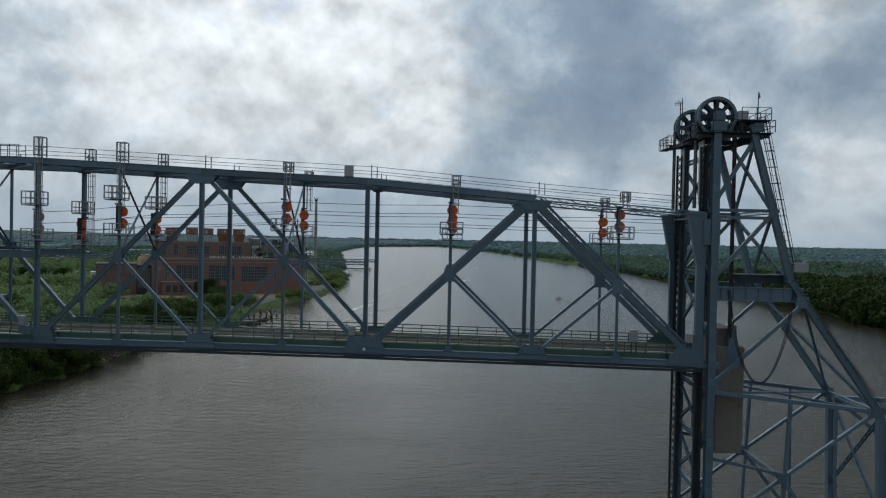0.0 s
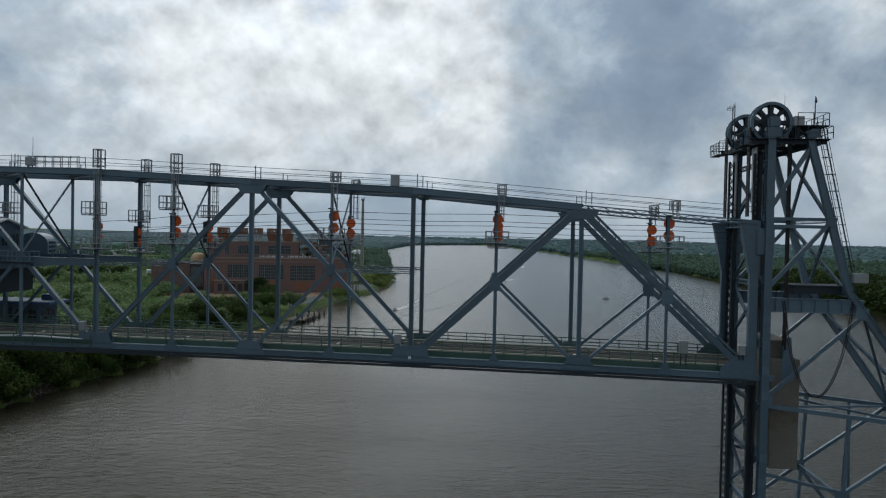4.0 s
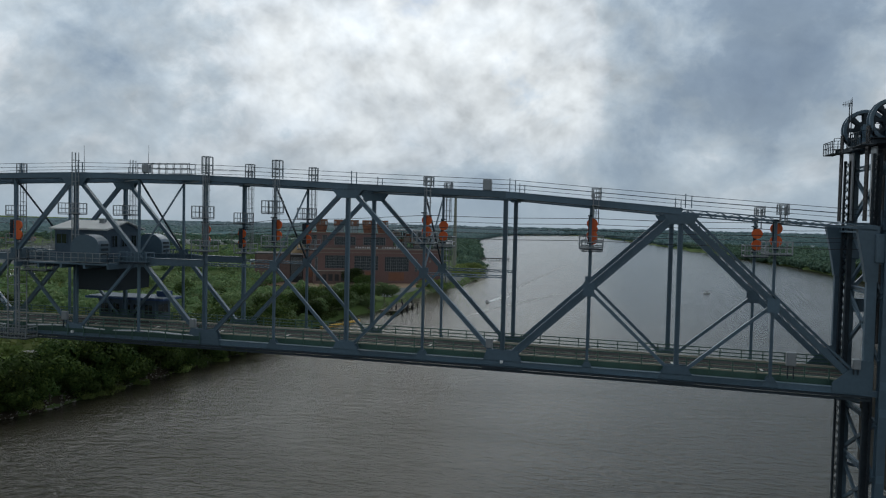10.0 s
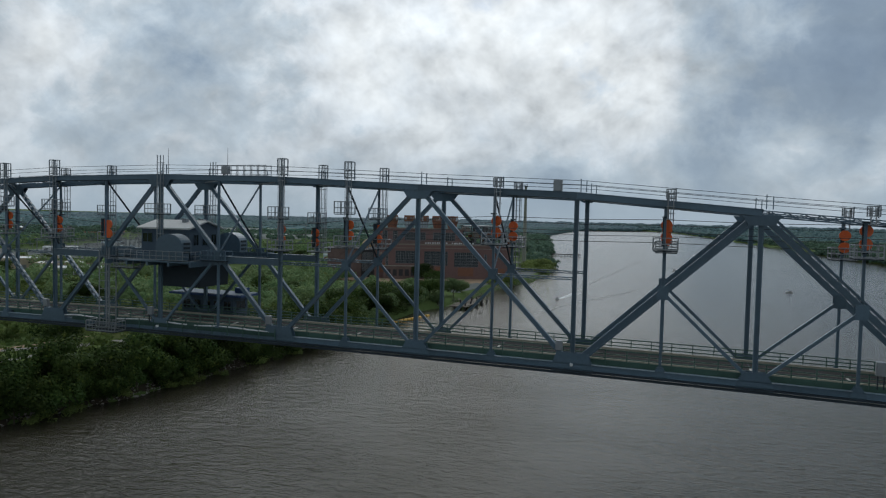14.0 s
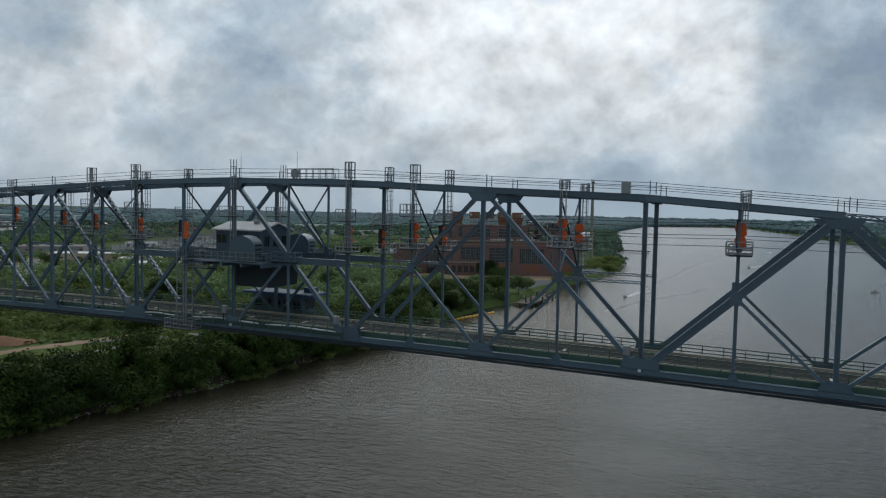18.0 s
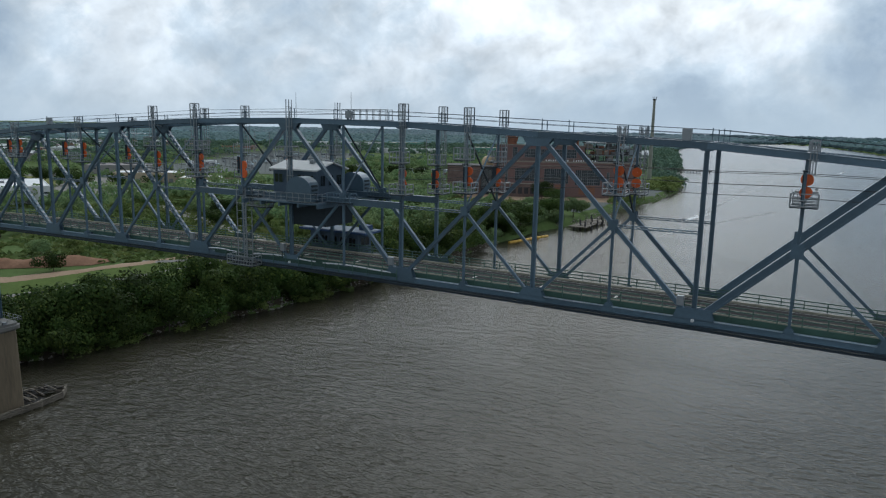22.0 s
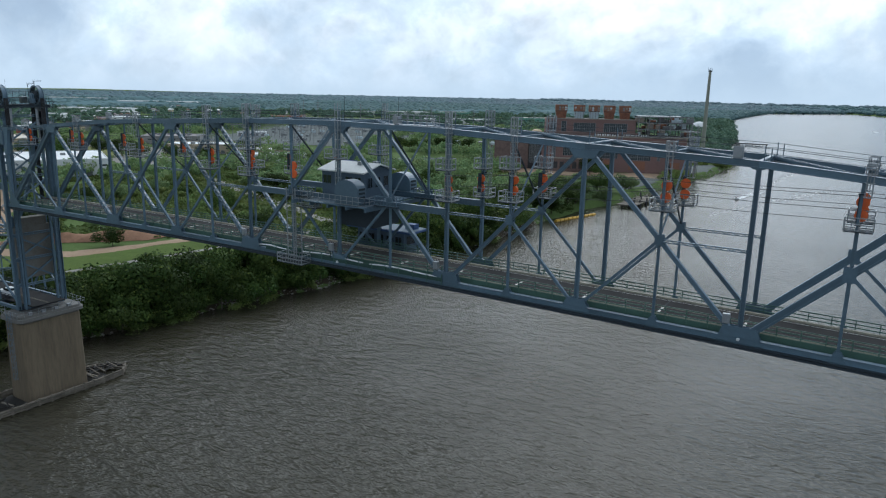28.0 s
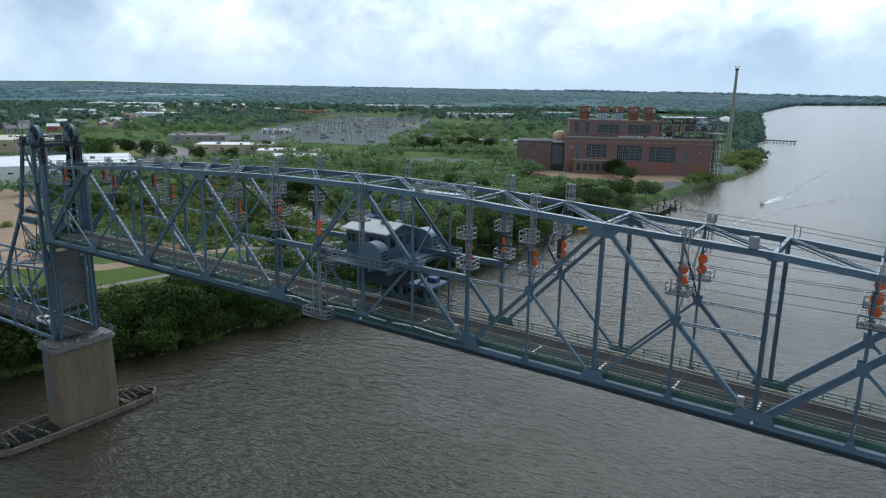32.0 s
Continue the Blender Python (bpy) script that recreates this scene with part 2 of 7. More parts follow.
def bar(bm, p, q, w, h, side=Vector((0, 1, 0)), off=(0, 0)):
    """A box from p to q; w lies along side, h across it."""
    p, q = Vector(p), Vector(q)
    d, s, n = axes_of(p, q, Vector(side))
    o = s * off[0] + n * off[1]
    v = [bm.verts.new(e + o + s * (a * w / 2) + n * (b * h / 2)) for e in (p, q) for a, b in ((-1, -1), (1, -1), (1, 1), (-1, 1))]
    for f in ((0, 1, 2, 3), (7, 6, 5, 4), (1, 0, 4, 5), (2, 1, 5, 6), (3, 2, 6, 7), (0, 3, 7, 4)):
        bm.faces.new([v[i] for i in f])


def rod(bm, p, q, r, n=6, r2=None):
    p, q = Vector(p), Vector(q)
    d, s, u = axes_of(p, q, Vector((0.1, 1, 0.05)))
    r2 = r if r2 is None else r2
    ring = [[bm.verts.new(e + (s * math.cos(a) + u * math.sin(a)) * rr) for a in [i * math.tau / n for i in range(n)]] for e, rr in ((p, r), (q, r2))]
    for i in range(n):
        bm.faces.new((ring[0][i], ring[0][(i + 1) % n], ring[1][(i + 1) % n], ring[1][i]))
    bm.faces.new(ring[0][::-1]); bm.faces.new(ring[1])


def laced(bm, p, q, w, h, side=Vector((0, 1, 0)), pitch=0.8, faces="n", x=False, t=0.05, flange=None):
    """Two channels h apart, joined by flat lacing bars in zigzag on the open sides."""
    p, q = Vector(p), Vector(q)
    d, s, n = axes_of(p, q, Vector(side))
    fl = flange or max(0.08, h * 0.22)
    for b in (-1, 1):
        bar(bm, p, q, w, fl, s, (0, b * (h - fl) / 2))
    length = (q - p).length
    k = max(2, round(length / pitch))
    for sd in (-1, 1):
        for i in range(k):
            a, c = p + d * (length * i / k), p + d * (length * (i + 1) / k)
            e = 1 if i % 2 else -1
            o = s * (sd * w / 2)
            hh = n * (e * (h / 2 - fl * 0.6))
            bar(bm, a + o - hh, c + o + hh, 0.02, t, s)
            if x:
                bar(bm, a + o + hh, c + o - hh, 0.02, t, s)


def battened(bm, p, q, w, h, side=Vector((0, 1, 0)), pitch=1.0, fl=0.09, plate=0.3):
    """Two legs with square tie plates between them, like a ladder."""
    p, q = Vector(p), Vector(q)
    d, s, n = axes_of(p, q, Vector(side))
    for b in (-1, 1):
        bar(bm, p, q, w, fl, s, (0, b * (h - fl) / 2))
    length = (q - p).length
    k = max(2, round(length / pitch))
    for i in range(k + 1):
        a = p + d * ((length - plate) * i / k)
        bar(bm, a, a + d * plate, w * 0.8, h - fl, s)


def plate(bm, pts, y0, y1):
    """A flat plate in the x-z plane, from y0 to y1."""
    a = [bm.verts.new((x, y0, z)) for x, z in pts]
    b = [bm.verts.new((x, y1, z)) for x, z in pts]
    bm.faces.new(a); bm.faces.new(b[::-1])
    n = len(pts)
    for i in range(n):
        bm.faces.new((a[(i + 1) % n], a[i], b[i], b[(i + 1) % n]))


def B():
    return bmesh.new()


def finish(bm):
    bmesh.ops.recalc_face_normals(bm, faces=bm.faces)
    return bm

# ---- ground and water ----
WATER = -41.0
LEFT_SHORE = [(-5000, -260), (-400, -160), (-60, -142), (7, -121), (32, -107), (63, -101), (96, -93), (140, -89), (165, -86), (200, -84), (266, -84), (300, -82), (340, -74),
              (409, -73), (474, -69), (535, -58), (640, -60), (716, -69), (738, -84), (865, -120), (1060, -133), (1300, -178), (1773, -262), (2180, -345), (3000, -400), (3560, -416), (4190, -107), (4300, 200), (5000, 460)]
RIGHT_SHORE = [(-5000, 440), (0, 385), (300, 345), (387, 337), (434, 339), (472, 347), (800, 352), (1110, 355), (1530, 304), (2100, 250), (2710, 191), (3300, 110), (3785, 22), (4200, -110), (4500, -300), (5000, -400)]


def along(table, y):
    for (a, u), (b, v) in zip(table, table[1:]):
        if a <= y <= b:
            return u + (v - u) * (y - a) / (b - a)
    return table[-1][1]


def ground_z(x, y):
    wob = 3.0 * noise.noise(Vector((y * 0.035, 3.3, 0))) + 1.2 * noise.noise(Vector((y * 0.15, 7.3, 0)))
    inland = max(along(LEFT_SHORE, y) + wob - x, x - along(RIGHT_SHORE, y) - wob * 2)
    if y > 4150:
        inland = max(inland, y - 4150)
    if inland < 0:
        return max(-47.0, WATER + inland * 0.5 - 0.2)
    rise = min(inland, 4.0) * 1.05 + 0.35 * min(1.0, inland / 30) * noise.noise(Vector((x * 0.03, y * 0.03, 0)))
    far = max(0.0, math.hypot(x, y) - 1300) / 3600
    return WATER + rise + far ** 2 * 26 * min(1.0, inland / 350) + 0.25 * noise.noise(Vector((x * 0.2, y * 0.2, 1)))


def steps(*runs):
    out = []
    for a, b, d in runs:
        n = max(1, round((b - a) / d))
        out += [a + (b - a) * i / n for i in range(n)]
    return out + [runs[-1][1]]


gx = steps((-4900, -1500, 240), (-1500, -500, 45), (-500, -150, 9), (-150, -40, 2.4), (-40, 330, 22), (330, 560, 8), (560, 1200, 60), (1200, 4900, 300))
gy = steps((-4900, -500, 300), (-500, -60, 26), (-60, 240, 3.2), (240, 720, 7), (720, 1400, 26), (1400, 4950, 120))
gv = [(x, y, ground_z(x, y)) for y in gy for x in gx]
nx = len(gx)
gf = [(j * nx + i, j * nx + i + 1, (j + 1) * nx + i + 1, (j + 1) * nx + i) for j in range(len(gy) - 1) for i in range(nx - 1)]
g_me = bpy.data.meshes.new("ground")
g_me.from_pydata(gv, [], gf)
g_me.polygons.foreach_set("use_smooth", [True] * len(g_me.polygons))
GRASS = material("grass_and_scrub", (0.10, 0.145, 0.05), 0.95, 0.0, 0.25, 0.03, 0.35, 0.25, 1.5, dark=(0.055, 0.085, 0.026), dirt=0.6, spec=0.05)
g_me.materials.append(GRASS)
tagged(new("ground", g_me), "river banks with green grass and scrub", "ground", kind="structure")

WATER_M = bpy.data.materials.new("river_water")
WATER_M.use_nodes = True
_nt = WATER_M.node_tree
_b = _nt.nodes["Principled BSDF"]
_b.inputs["Base Color"].default_value = (0.040, 0.037, 0.025, 1)
_b.inputs["Roughness"].default_value = 0.16
_b.inputs["IOR"].default_value = 1.28
_co = _nt.nodes.new("ShaderNodeTexCoord")


def _wave(scale, stretch, detail, turn):
    mp = _nt.nodes.new("ShaderNodeMapping")
    mp.inputs["Scale"].default_value = (1, stretch, 1)
    mp.inputs["Rotation"].default_value = (0, 0, radians(turn))
    _nt.links.new(_co.outputs["Object"], mp.inputs[0])
    n = _nt.nodes.new("ShaderNodeTexNoise")
    n.inputs["Scale"].default_value, n.inputs["Detail"].default_value, n.inputs["Roughness"].default_value = scale, detail, 0.55
    _nt.links.new(mp.outputs[0], n.inputs["Vector"])
    return n.outputs["Fac"]


def _m(op, a, b):
    n = _nt.nodes.new("ShaderNodeMath"); n.operation = op
    for i, v in enumerate((a, b)):
        if isinstance(v, (int, float)):
            n.inputs[i].default_value = v
        else:
            _nt.links.new(v, n.inputs[i])
    return n.outputs[0]


_h = _m("ADD", _m("MULTIPLY", _wave(0.5, 2.0, 3, 18), 1.05), _m("ADD", _m("MULTIPLY", _wave(1.3, 1.6, 2, -10), 0.42), _m("MULTIPLY", _wave(0.17, 2.4, 2, 8), 1.5)))
# slicks: patches in which the ripples are lower
_calm = _nt.nodes.new("ShaderNodeMapRange")
_calm.inputs["From Min"].default_value, _calm.inputs["From Max"].default_value = 0.38, 0.62
_calm.inputs["To Min"].default_value, _calm.inputs["To Max"].default_value = 0.7, 1.0
_nt.links.new(_wave(0.014, 1.6, 4, 35), _calm.inputs["Value"])
_bp = _nt.nodes.new("ShaderNodeBump")
_bp.inputs["Distance"].default_value = 0.9
# up the river, away from the bridge, the wind drops
_sep = _nt.nodes.new("ShaderNodeSeparateXYZ")
_nt.links.new(_co.outputs["Object"], _sep.inputs[0])
_lee = _nt.nodes.new("ShaderNodeMapRange")
_lee.inputs["From Min"].default_value, _lee.inputs["From Max"].default_value = 40.0, 380.0
_lee.inputs["To Min"].default_value, _lee.inputs["To Max"].default_value = 0.82, 0.27
_nt.links.new(_sep.outputs[1], _lee.inputs["Value"])
_nt.links.new(_m("MULTIPLY", _calm.outputs[0], _lee.outputs[0]), _bp.inputs["Strength"])
_nt.links.new(_h, _bp.inputs["Height"])
_nt.links.new(_bp.outputs[0], _b.inputs["Normal"])
bm = B()
vs = [bm.verts.new(p) for p in ((-4900, -4900, WATER), (4900, -4900, WATER), (4900, 4950, WATER), (-4900, 4950, WATER))]
bm.faces.new(vs)
tagged(part("water", bm, WATER_M), "rippled grey-brown river water", "river", kind="structure")

# ---- the raised lift span ----
P, WIDTH = 8.23, 8.50
CAMBER = 0.75
TOP = {0: 14.4, 2: 15.6, 4: 16.95, 6: 17.6, 8: 18.35, 10: 18.6}


def nx_(i):
    return 82.3 - P * i


def top_z(i):
    i = min(i, 20 - i)
    return TOP[i] if i in TOP else (TOP[i - 1] + TOP[i + 1]) / 2


def cz(x):
    """The lower chord's rise over its ends."""
    return CAMBER * (1 - min(1.0, abs(x) / 82.3) ** 2) - 0.25


def L(i, y=0.0):
    return Vector((nx_(i), y, cz(nx_(i))))


def U(i, y=0.0):
    return Vector((nx_(i), y, top_z(i)))


def M(i, y=0.0):
    lo, hi = (i - 1, i + 1) if (i - 1) % 4 == 0 else (i + 1, i - 1)
    return (L(lo, y) + U(hi, y)) / 2 - Vector((0, 0, 0.55 if i in (1, 19) else 0.0))


span = thing("lift_span", "blue-grey riveted steel truss lift span, raised high above the river", "bridge span")
INNER = {0.0: 1, WIDTH: -1}


def trim(p, q, a, b):
    d = (q - p).normalized()
    return p + d * a, q - d * b


def gusset(c, w, h, y, slope=0.35, name="gusset"):
    for s in (-0.31, 0.27):
        bm = B()
        plate(bm, [(c.x - w / 2, c.z - h * 0.36), (c.x + w / 2, c.z - h * 0.36), (c.x + w / 2, c.z), (c.x + w * slope, c.z + h * 0.64), (c.x - w * slope, c.z + h * 0.64), (c.x - w / 2, c.z)], y + s, y + s + 0.04)
        part(name, finish(bm), STEEL, span)


for y in (0.0, WIDTH):
    # lower chord, a piece to a panel
    for i in range(20):
        bm = B()
        a, b = L(i, y), L(i + 1, y)
        bar(bm, a, b, 0.42, 0.50)
        bar(bm, a, b, 0.62, 0.05, off=(0, 0.26)); bar(bm, a, b, 0.62, 0.05, off=(0, -0.26))
        part("bottom_chord", finish(bm), STEEL, span)
    # upper chord, and the light link to the tower at either end
    for i in range(0, 20, 2):
        bm = B()
        a, b = U(i, y), U(i + 2, y)
        if i in (0, 18):
            laced(bm, a, b, 0.55, 0.42, side=(0, 1, 0), pitch=0.7)
            bar(bm, a, b, 0.6, 0.06, off=(0, 0.22))
        else:
            bar(bm, a, b, 0.52, 0.54)
            bar(bm, a, b, 0.8, 0.06, off=(0, 0.29)); bar(bm, a, b, 0.66, 0.05, off=(0, -0.28))
            grate = B(); bar(grate, a, b, 0.42, 0.03, off=(0, 0.34)); part("walkway_grating", finish(grate), STEEL_D, span, "dark grating walkway on the chord")
        part("top_chord", finish(bm), STEEL, span)
    for i in range(0, 20, 2):
        lo, hi = (i, i + 2) if i % 4 == 0 else (i + 2, i)
        p, q = trim(L(lo, y), U(hi, y), 0.6, 0.4)
        bm = B()
        if i in (0, 18):
            laced(bm, p, q, 0.5, 0.9, pitch=0.55, t=0.07, flange=0.2); bar(bm, p, q, 0.44, 0.46, off=(0, 0.14 if i == 0 else -0.14))
        elif i == 16:
            battened(bm, p, q, 0.46, 0.56, pitch=0.95, fl=0.12)
        elif i == 2:
            bar(bm, p, q, 0.46, 0.2, off=(0, 0.26)); bar(bm, p, q, 0.46, 0.2, off=(0, -0.26)); bar(bm, p, q, 0.30, 0.36)
        elif i == 12:
            battened(bm, p, q, 0.42, 0.50, pitch=0.95, fl=0.10)
        else:
            bar(bm, p, q, 0.34, 0.36); bar(bm, p, q, 0.44, 0.05, off=(0, 0.19)); bar(bm, p, q, 0.44, 0.05, off=(0, -0.19))
        part("diagonal", finish(bm), STEEL, span)
        if i in (12, 16):
            d_ = (q - p).normalized()
            up_n = Vector((-d_.z, 0, d_.x)) if d_.x > 0 else Vector((d_.z, 0, -d_.x))
            k_ = 0.6
            while k_ < (q - p).length - 0.6:
                m0 = p + d_ * k_ + up_n * 0.30
                bm = B()
                # added plate, paler than the member: sky light on its upper side
                bar(bm, m0 - d_ * 0.2, m0 + d_ * 0.2, 0.26, 0.03)
                part("batten_plate", finish(bm), GALV, span, "pale plate painting sky light on the batten")
                k_ += 0.95
    for i in range(2, 19, 2):
        bm = B()
        p, q = trim(L(i, y), U(i, y), 0.3, 0.3)
        bar(bm, p, q, 0.32, 0.08, off=(0, 0.18)); bar(bm, p, q, 0.32, 0.08, off=(0, -0.18)); bar(bm, p, q, 0.10, 0.3)
        part("vertical", finish(bm), STEEL, span)
    for i in range(1, 20, 2):
        m_ = M(i, y)
        bm = B()
        bar(bm, L(i, y), m_, 0.24, 0.26)
        part("sub_vertical", finish(bm), STEEL, span)
        bm = B()
        bar(bm, m_, U(i, y), 0.22, 0.24)
        part("hanger_post", finish(bm), STEEL, span)
        low = i + 1 if (i - 1) % 4 == 0 else i - 1
        bm = B()
        p, q = trim(m_, L(low, y), 0.4, 0.8)
        bar(bm, p, q, 0.28, 0.30)
        part("sub_diagonal", finish(bm), STEEL, span)
        big_ = 1.2 if i in (1, 3, 17, 19) else 0.95
        for s in (-0.33, 0.28):
            bm = B()
            plate(bm, [(m_.x + big_ * 0.62 * (1.0, 0.72)[k % 2] * math.cos(k * math.tau / 8 + math.tau / 8), m_.z + big_ * 0.78 * (1.0, 0.72)[k % 2] * math.sin(k * math.tau / 8 + math.tau / 8)) for k in range(8)], y + s, y + s + 0.04)
            part("gusset", finish(bm), STEEL, span)
    for i in range(1, 20):
        if i % 4 == 0:
            gusset(L(i), 4.0, 2.1, y, 0.38)
        elif i % 2 == 0:
            gusset(L(i), 3.2, 1.75, y, 0.28)
        else:
            gusset(L(i), 1.3, 1.15, y, 0.16)
    for i in range(2, 19, 2):
        c = U(i, y)
        w, h = (3.4, 1.5) if i % 4 == 2 else (1.5, 0.8)
        for s in (-0.33, 0.29):
            bm = B()
            plate(bm, [(c.x - w / 2, c.z - 0.28), (c.x - w * 0.3, c.z - h + 0.3), (c.x + w * 0.3, c.z - h + 0.3), (c.x + w / 2, c.z - 0.28)], y + s, y + s + 0.04)
            part("gusset", finish(bm), STEEL, span)
    # struts half way up, from the middle joints to the posts beside them
    for a, b, heavy in ((5, 4, 0), (7, 8, 0), (8, 12, 1), (13, 12, 0), (15, 16, 0)):
        za = M(9)[2] - 0.5 if heavy else M(a)[2] - 0.1
        bm = B()
        p, q = Vector((nx_(a), y, za)), Vector((nx_(b), y, za))
        if heavy:
            bar(bm, p, q, 0.4, 0.7); bar(bm, p, q, 0.55, 0.05, off=(0, 0.36)); bar(bm, p, q, 0.55, 0.05, off=(0, -0.36))
        else:
            laced(bm, p, q, 0.22, 0.32, pitch=0.5)
        part("strut", finish(bm), STEEL, span)

# cross frames between the trusses at the top, with laced laterals
for i in range(2, 19, 2):
    bm = B()
    laced(bm, U(i, 0.3), U(i, WIDTH - 0.3), 0.35, 0.6, side=(1, 0, 0), pitch=0.7)
    part("top_strut", finish(bm), STEEL, span)
for i in range(3, 19, 2):
    bm = B()
    laced(bm, U(i, 0.3), U(i, WIDTH - 0.3), 0.22, 0.4, side=(1, 0, 0), pitch=0.6)
    part("top_strut", finish(bm), STEEL, span)
for i in range(2, 18):
    bm = B()
    p, q = U(i, 0.3) + Vector((0, 0, 0.15)), U(i + 1, WIDTH - 0.3) + Vector((0, 0, 0.15))
    laced(bm, p, q, 0.2, 0.66, side=(0, 0, 1), pitch=0.55, t=0.055, x=True, flange=0.08)
    part("top_lateral", finish(bm), STEEL, span)
    # pale strip added for the sky light caught by the lateral's top edge
    bm = B()
    bar(bm, p, q, 0.17, 0.03, off=(0, 0.36)); bar(bm, p, q, 0.02, 0.12, off=(0, 0.42))
    part("lateral_cover", finish(bm), GALV, span, "pale strip painting sky light along the lateral's top")
for i in range(0, 21):
    bm = B()
    y0, y1 = -0.2, WIDTH + 0.2
    bar(bm, (nx_(i), 0.3, L(i).z), (nx_(i), WIDTH - 0.3, L(i).z), 0.3, 0.95, side=(1, 0, 0))
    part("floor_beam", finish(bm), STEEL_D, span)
def panels(n=20):
    """Neighbouring stations along the span with the rise at each."""
    xs = [82.3 - 164.6 * k / n for k in range(n + 1)]
    return [(xs[k], cz(xs[k]), xs[k + 1], cz(xs[k + 1])) for k in range(n)]


def along_span(name, y, z, w, h, mat, label="", n=20, gap=0.0):
    """One piece to a panel, following the rise of the span."""
    for xa, za, xb, zb in panels(n):
        bm = B()
        bar(bm, (xa - gap, y, za + z), (xb + gap, y, zb + z), w, h)
        part(name, finish(bm), mat, span, label)


for k in range(5):
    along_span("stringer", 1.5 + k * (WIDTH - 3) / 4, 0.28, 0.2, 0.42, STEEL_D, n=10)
DECK = 0.62
Y0, Y1 = 1.0, WIDTH - 1.0
along_span("road_slab", WIDTH / 2, DECK - 0.08, Y1 - Y0, 0.16, ASPHALT, "worn grey asphalt roadway")
for y, s in ((Y0, 1), (Y1, -1)):
    along_span("fascia_girder", y - 0.1 * s, 0.40, 0.14, 0.66, GREEN, "green painted edge girder")
    along_span("kerb", y + 0.16 * s, 0.74, 0.3, 0.2, CURB, "weathered beige steel kerb")
    for z in (1.0, 1.36, 1.74):
        along_span("rail", y - 0.25 * s, z, 0.07, 0.10, GREEN, n=10)
    bm = B()
    bar(bm, (0, 0, -0.1), (0, 0, 1.3), 0.10, 0.10)
    post = mesh_of(finish(bm), "railing_post")
    post.materials.append(GREEN)
    for k in range(80):
        x = 82.3 - (k + 0.5) * 164.6 / 80
        o = new("railing_post", post)
        o.parent, o.location = span, (x, y - 0.25 * s, cz(x) + 0.45)
for y, m_ in ((WIDTH / 2 - 0.13, LINE_Y), (WIDTH / 2 + 0.13, LINE_Y), (Y0 + 0.62, LINE_Y), (Y1 - 0.62, LINE_W)):
    along_span("lane_line", y, DECK + 0.004, 0.11, 0.008, m_)
for i in range(1, 20):
    bm = B()
    box(bm, (nx_(i), Y0 + 1.75, L(i).z + DECK + 0.008), (0.24, 2.3, 0.014))
    part("joint_strip", finish(bm), LINE_W, span)
    bm = B()
    box(bm, (nx_(i), WIDTH / 2, L(i).z + DECK + 0.003), (0.09, Y1 - Y0, 0.007))
    part("deck_joint", finish(bm), STEEL_D, span)
for y in (-0.36, WIDTH + 0.36):
    along_span("service_pipe", y, -0.66, 0.22, 0.22, STEEL_D, n=10)
    # flange in dark steel: the shade under the chord is put into its colour
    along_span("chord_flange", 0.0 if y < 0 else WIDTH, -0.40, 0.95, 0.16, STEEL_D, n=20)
    for i in range(20):
        x = nx_(i) - P / 2
        bm = B(); bar(bm, (x, y, cz(x) - 0.75), (x, y, cz(x) - 0.4), 0.08, 0.12); part("pipe_hanger", finish(bm), STEEL_D, span)

# ---- rope gear, platforms and lines on the span ----
def cage(bm, c, w, d, h, floor=True, mesh=0.35):
    """A small railed platform round a post: floor, posts, rails and thin uprights."""
    x, y, z = c
    for a in (-1, 1):
        for b in (-1, 1):
            bar(bm, (x + a * w / 2, y + b * d / 2, z), (x + a * w / 2, y + b * d / 2, z + h), 0.1, 0.1)
    for k in (0.08, 0.5, 1.0):
        for b in (-1, 1):
            bar(bm, (x - w / 2, y + b * d / 2, z + h * k), (x + w / 2, y + b * d / 2, z + h * k), 0.08, 0.08)
            bar(bm, (x + b * w / 2, y - d / 2, z + h * k), (x + b * w / 2, y + d / 2, z + h * k), 0.08, 0.08, side=(1, 0, 0))
    n = max(2, round(w / 0.5))
    for k in range(1, n):
        for b in (-1, 1):
            bar(bm, (x - w / 2 + w * k / n, y + b * d / 2, z), (x - w / 2 + w * k / n, y + b * d / 2, z + h), 0.045, 0.045)


def platform(name, c, w, d, h, mat, parent, label=""):
    """The floor as one part, its railing under it."""
    bm = B()
    box(bm, c, (w, d, 0.08))
    p = part(name, finish(bm), STEEL_D, parent, label)
    bm = B()
    cage(bm, (c[0], c[1], c[2] + 0.06), w, d, h)
    tagged(part("railing", finish(bm), mat, p), kind="stuff")
    return p


def ladder(bm, p, q, w=0.45, hoop=True, out=Vector((0, -1, 0)), step=0.6):
    """A caged ladder from p up to q."""
    p, q = Vector(p), Vector(q)
    d = (q - p).normalized()
    side = Vector((1, 0, 0)) if abs(out.y) > 0.5 else Vector((0, 1, 0))
    for s in (-1, 1):
        bar(bm, p + side * (s * w / 2), q + side * (s * w / 2), 0.06, 0.06)
    n = int((q - p).length / step)
    for k in range(n):
        c = p + d * (k * step)
        bar(bm, c - side * (w / 2), c + side * (w / 2), 0.04, 0.04)
    if hoop:
        for k in range(0, n, 2):
            c = p + d * (k * step)
            pts = [c + side * (math.cos(a) * w * 0.85) + out * (math.sin(a) * 0.7) for a in [i * math.pi / 4 for i in range(5)]]
            for a, b in zip(pts, pts[1:]):
                bar(bm, a, b, 0.04, 0.06)
        for a in (math.pi / 4, math.pi / 2, 3 * math.pi / 4):
            o = side * (math.cos(a) * w * 0.85) + out * (math.sin(a) * 0.7)
            bar(bm, p + o, q + o, 0.04, 0.04)


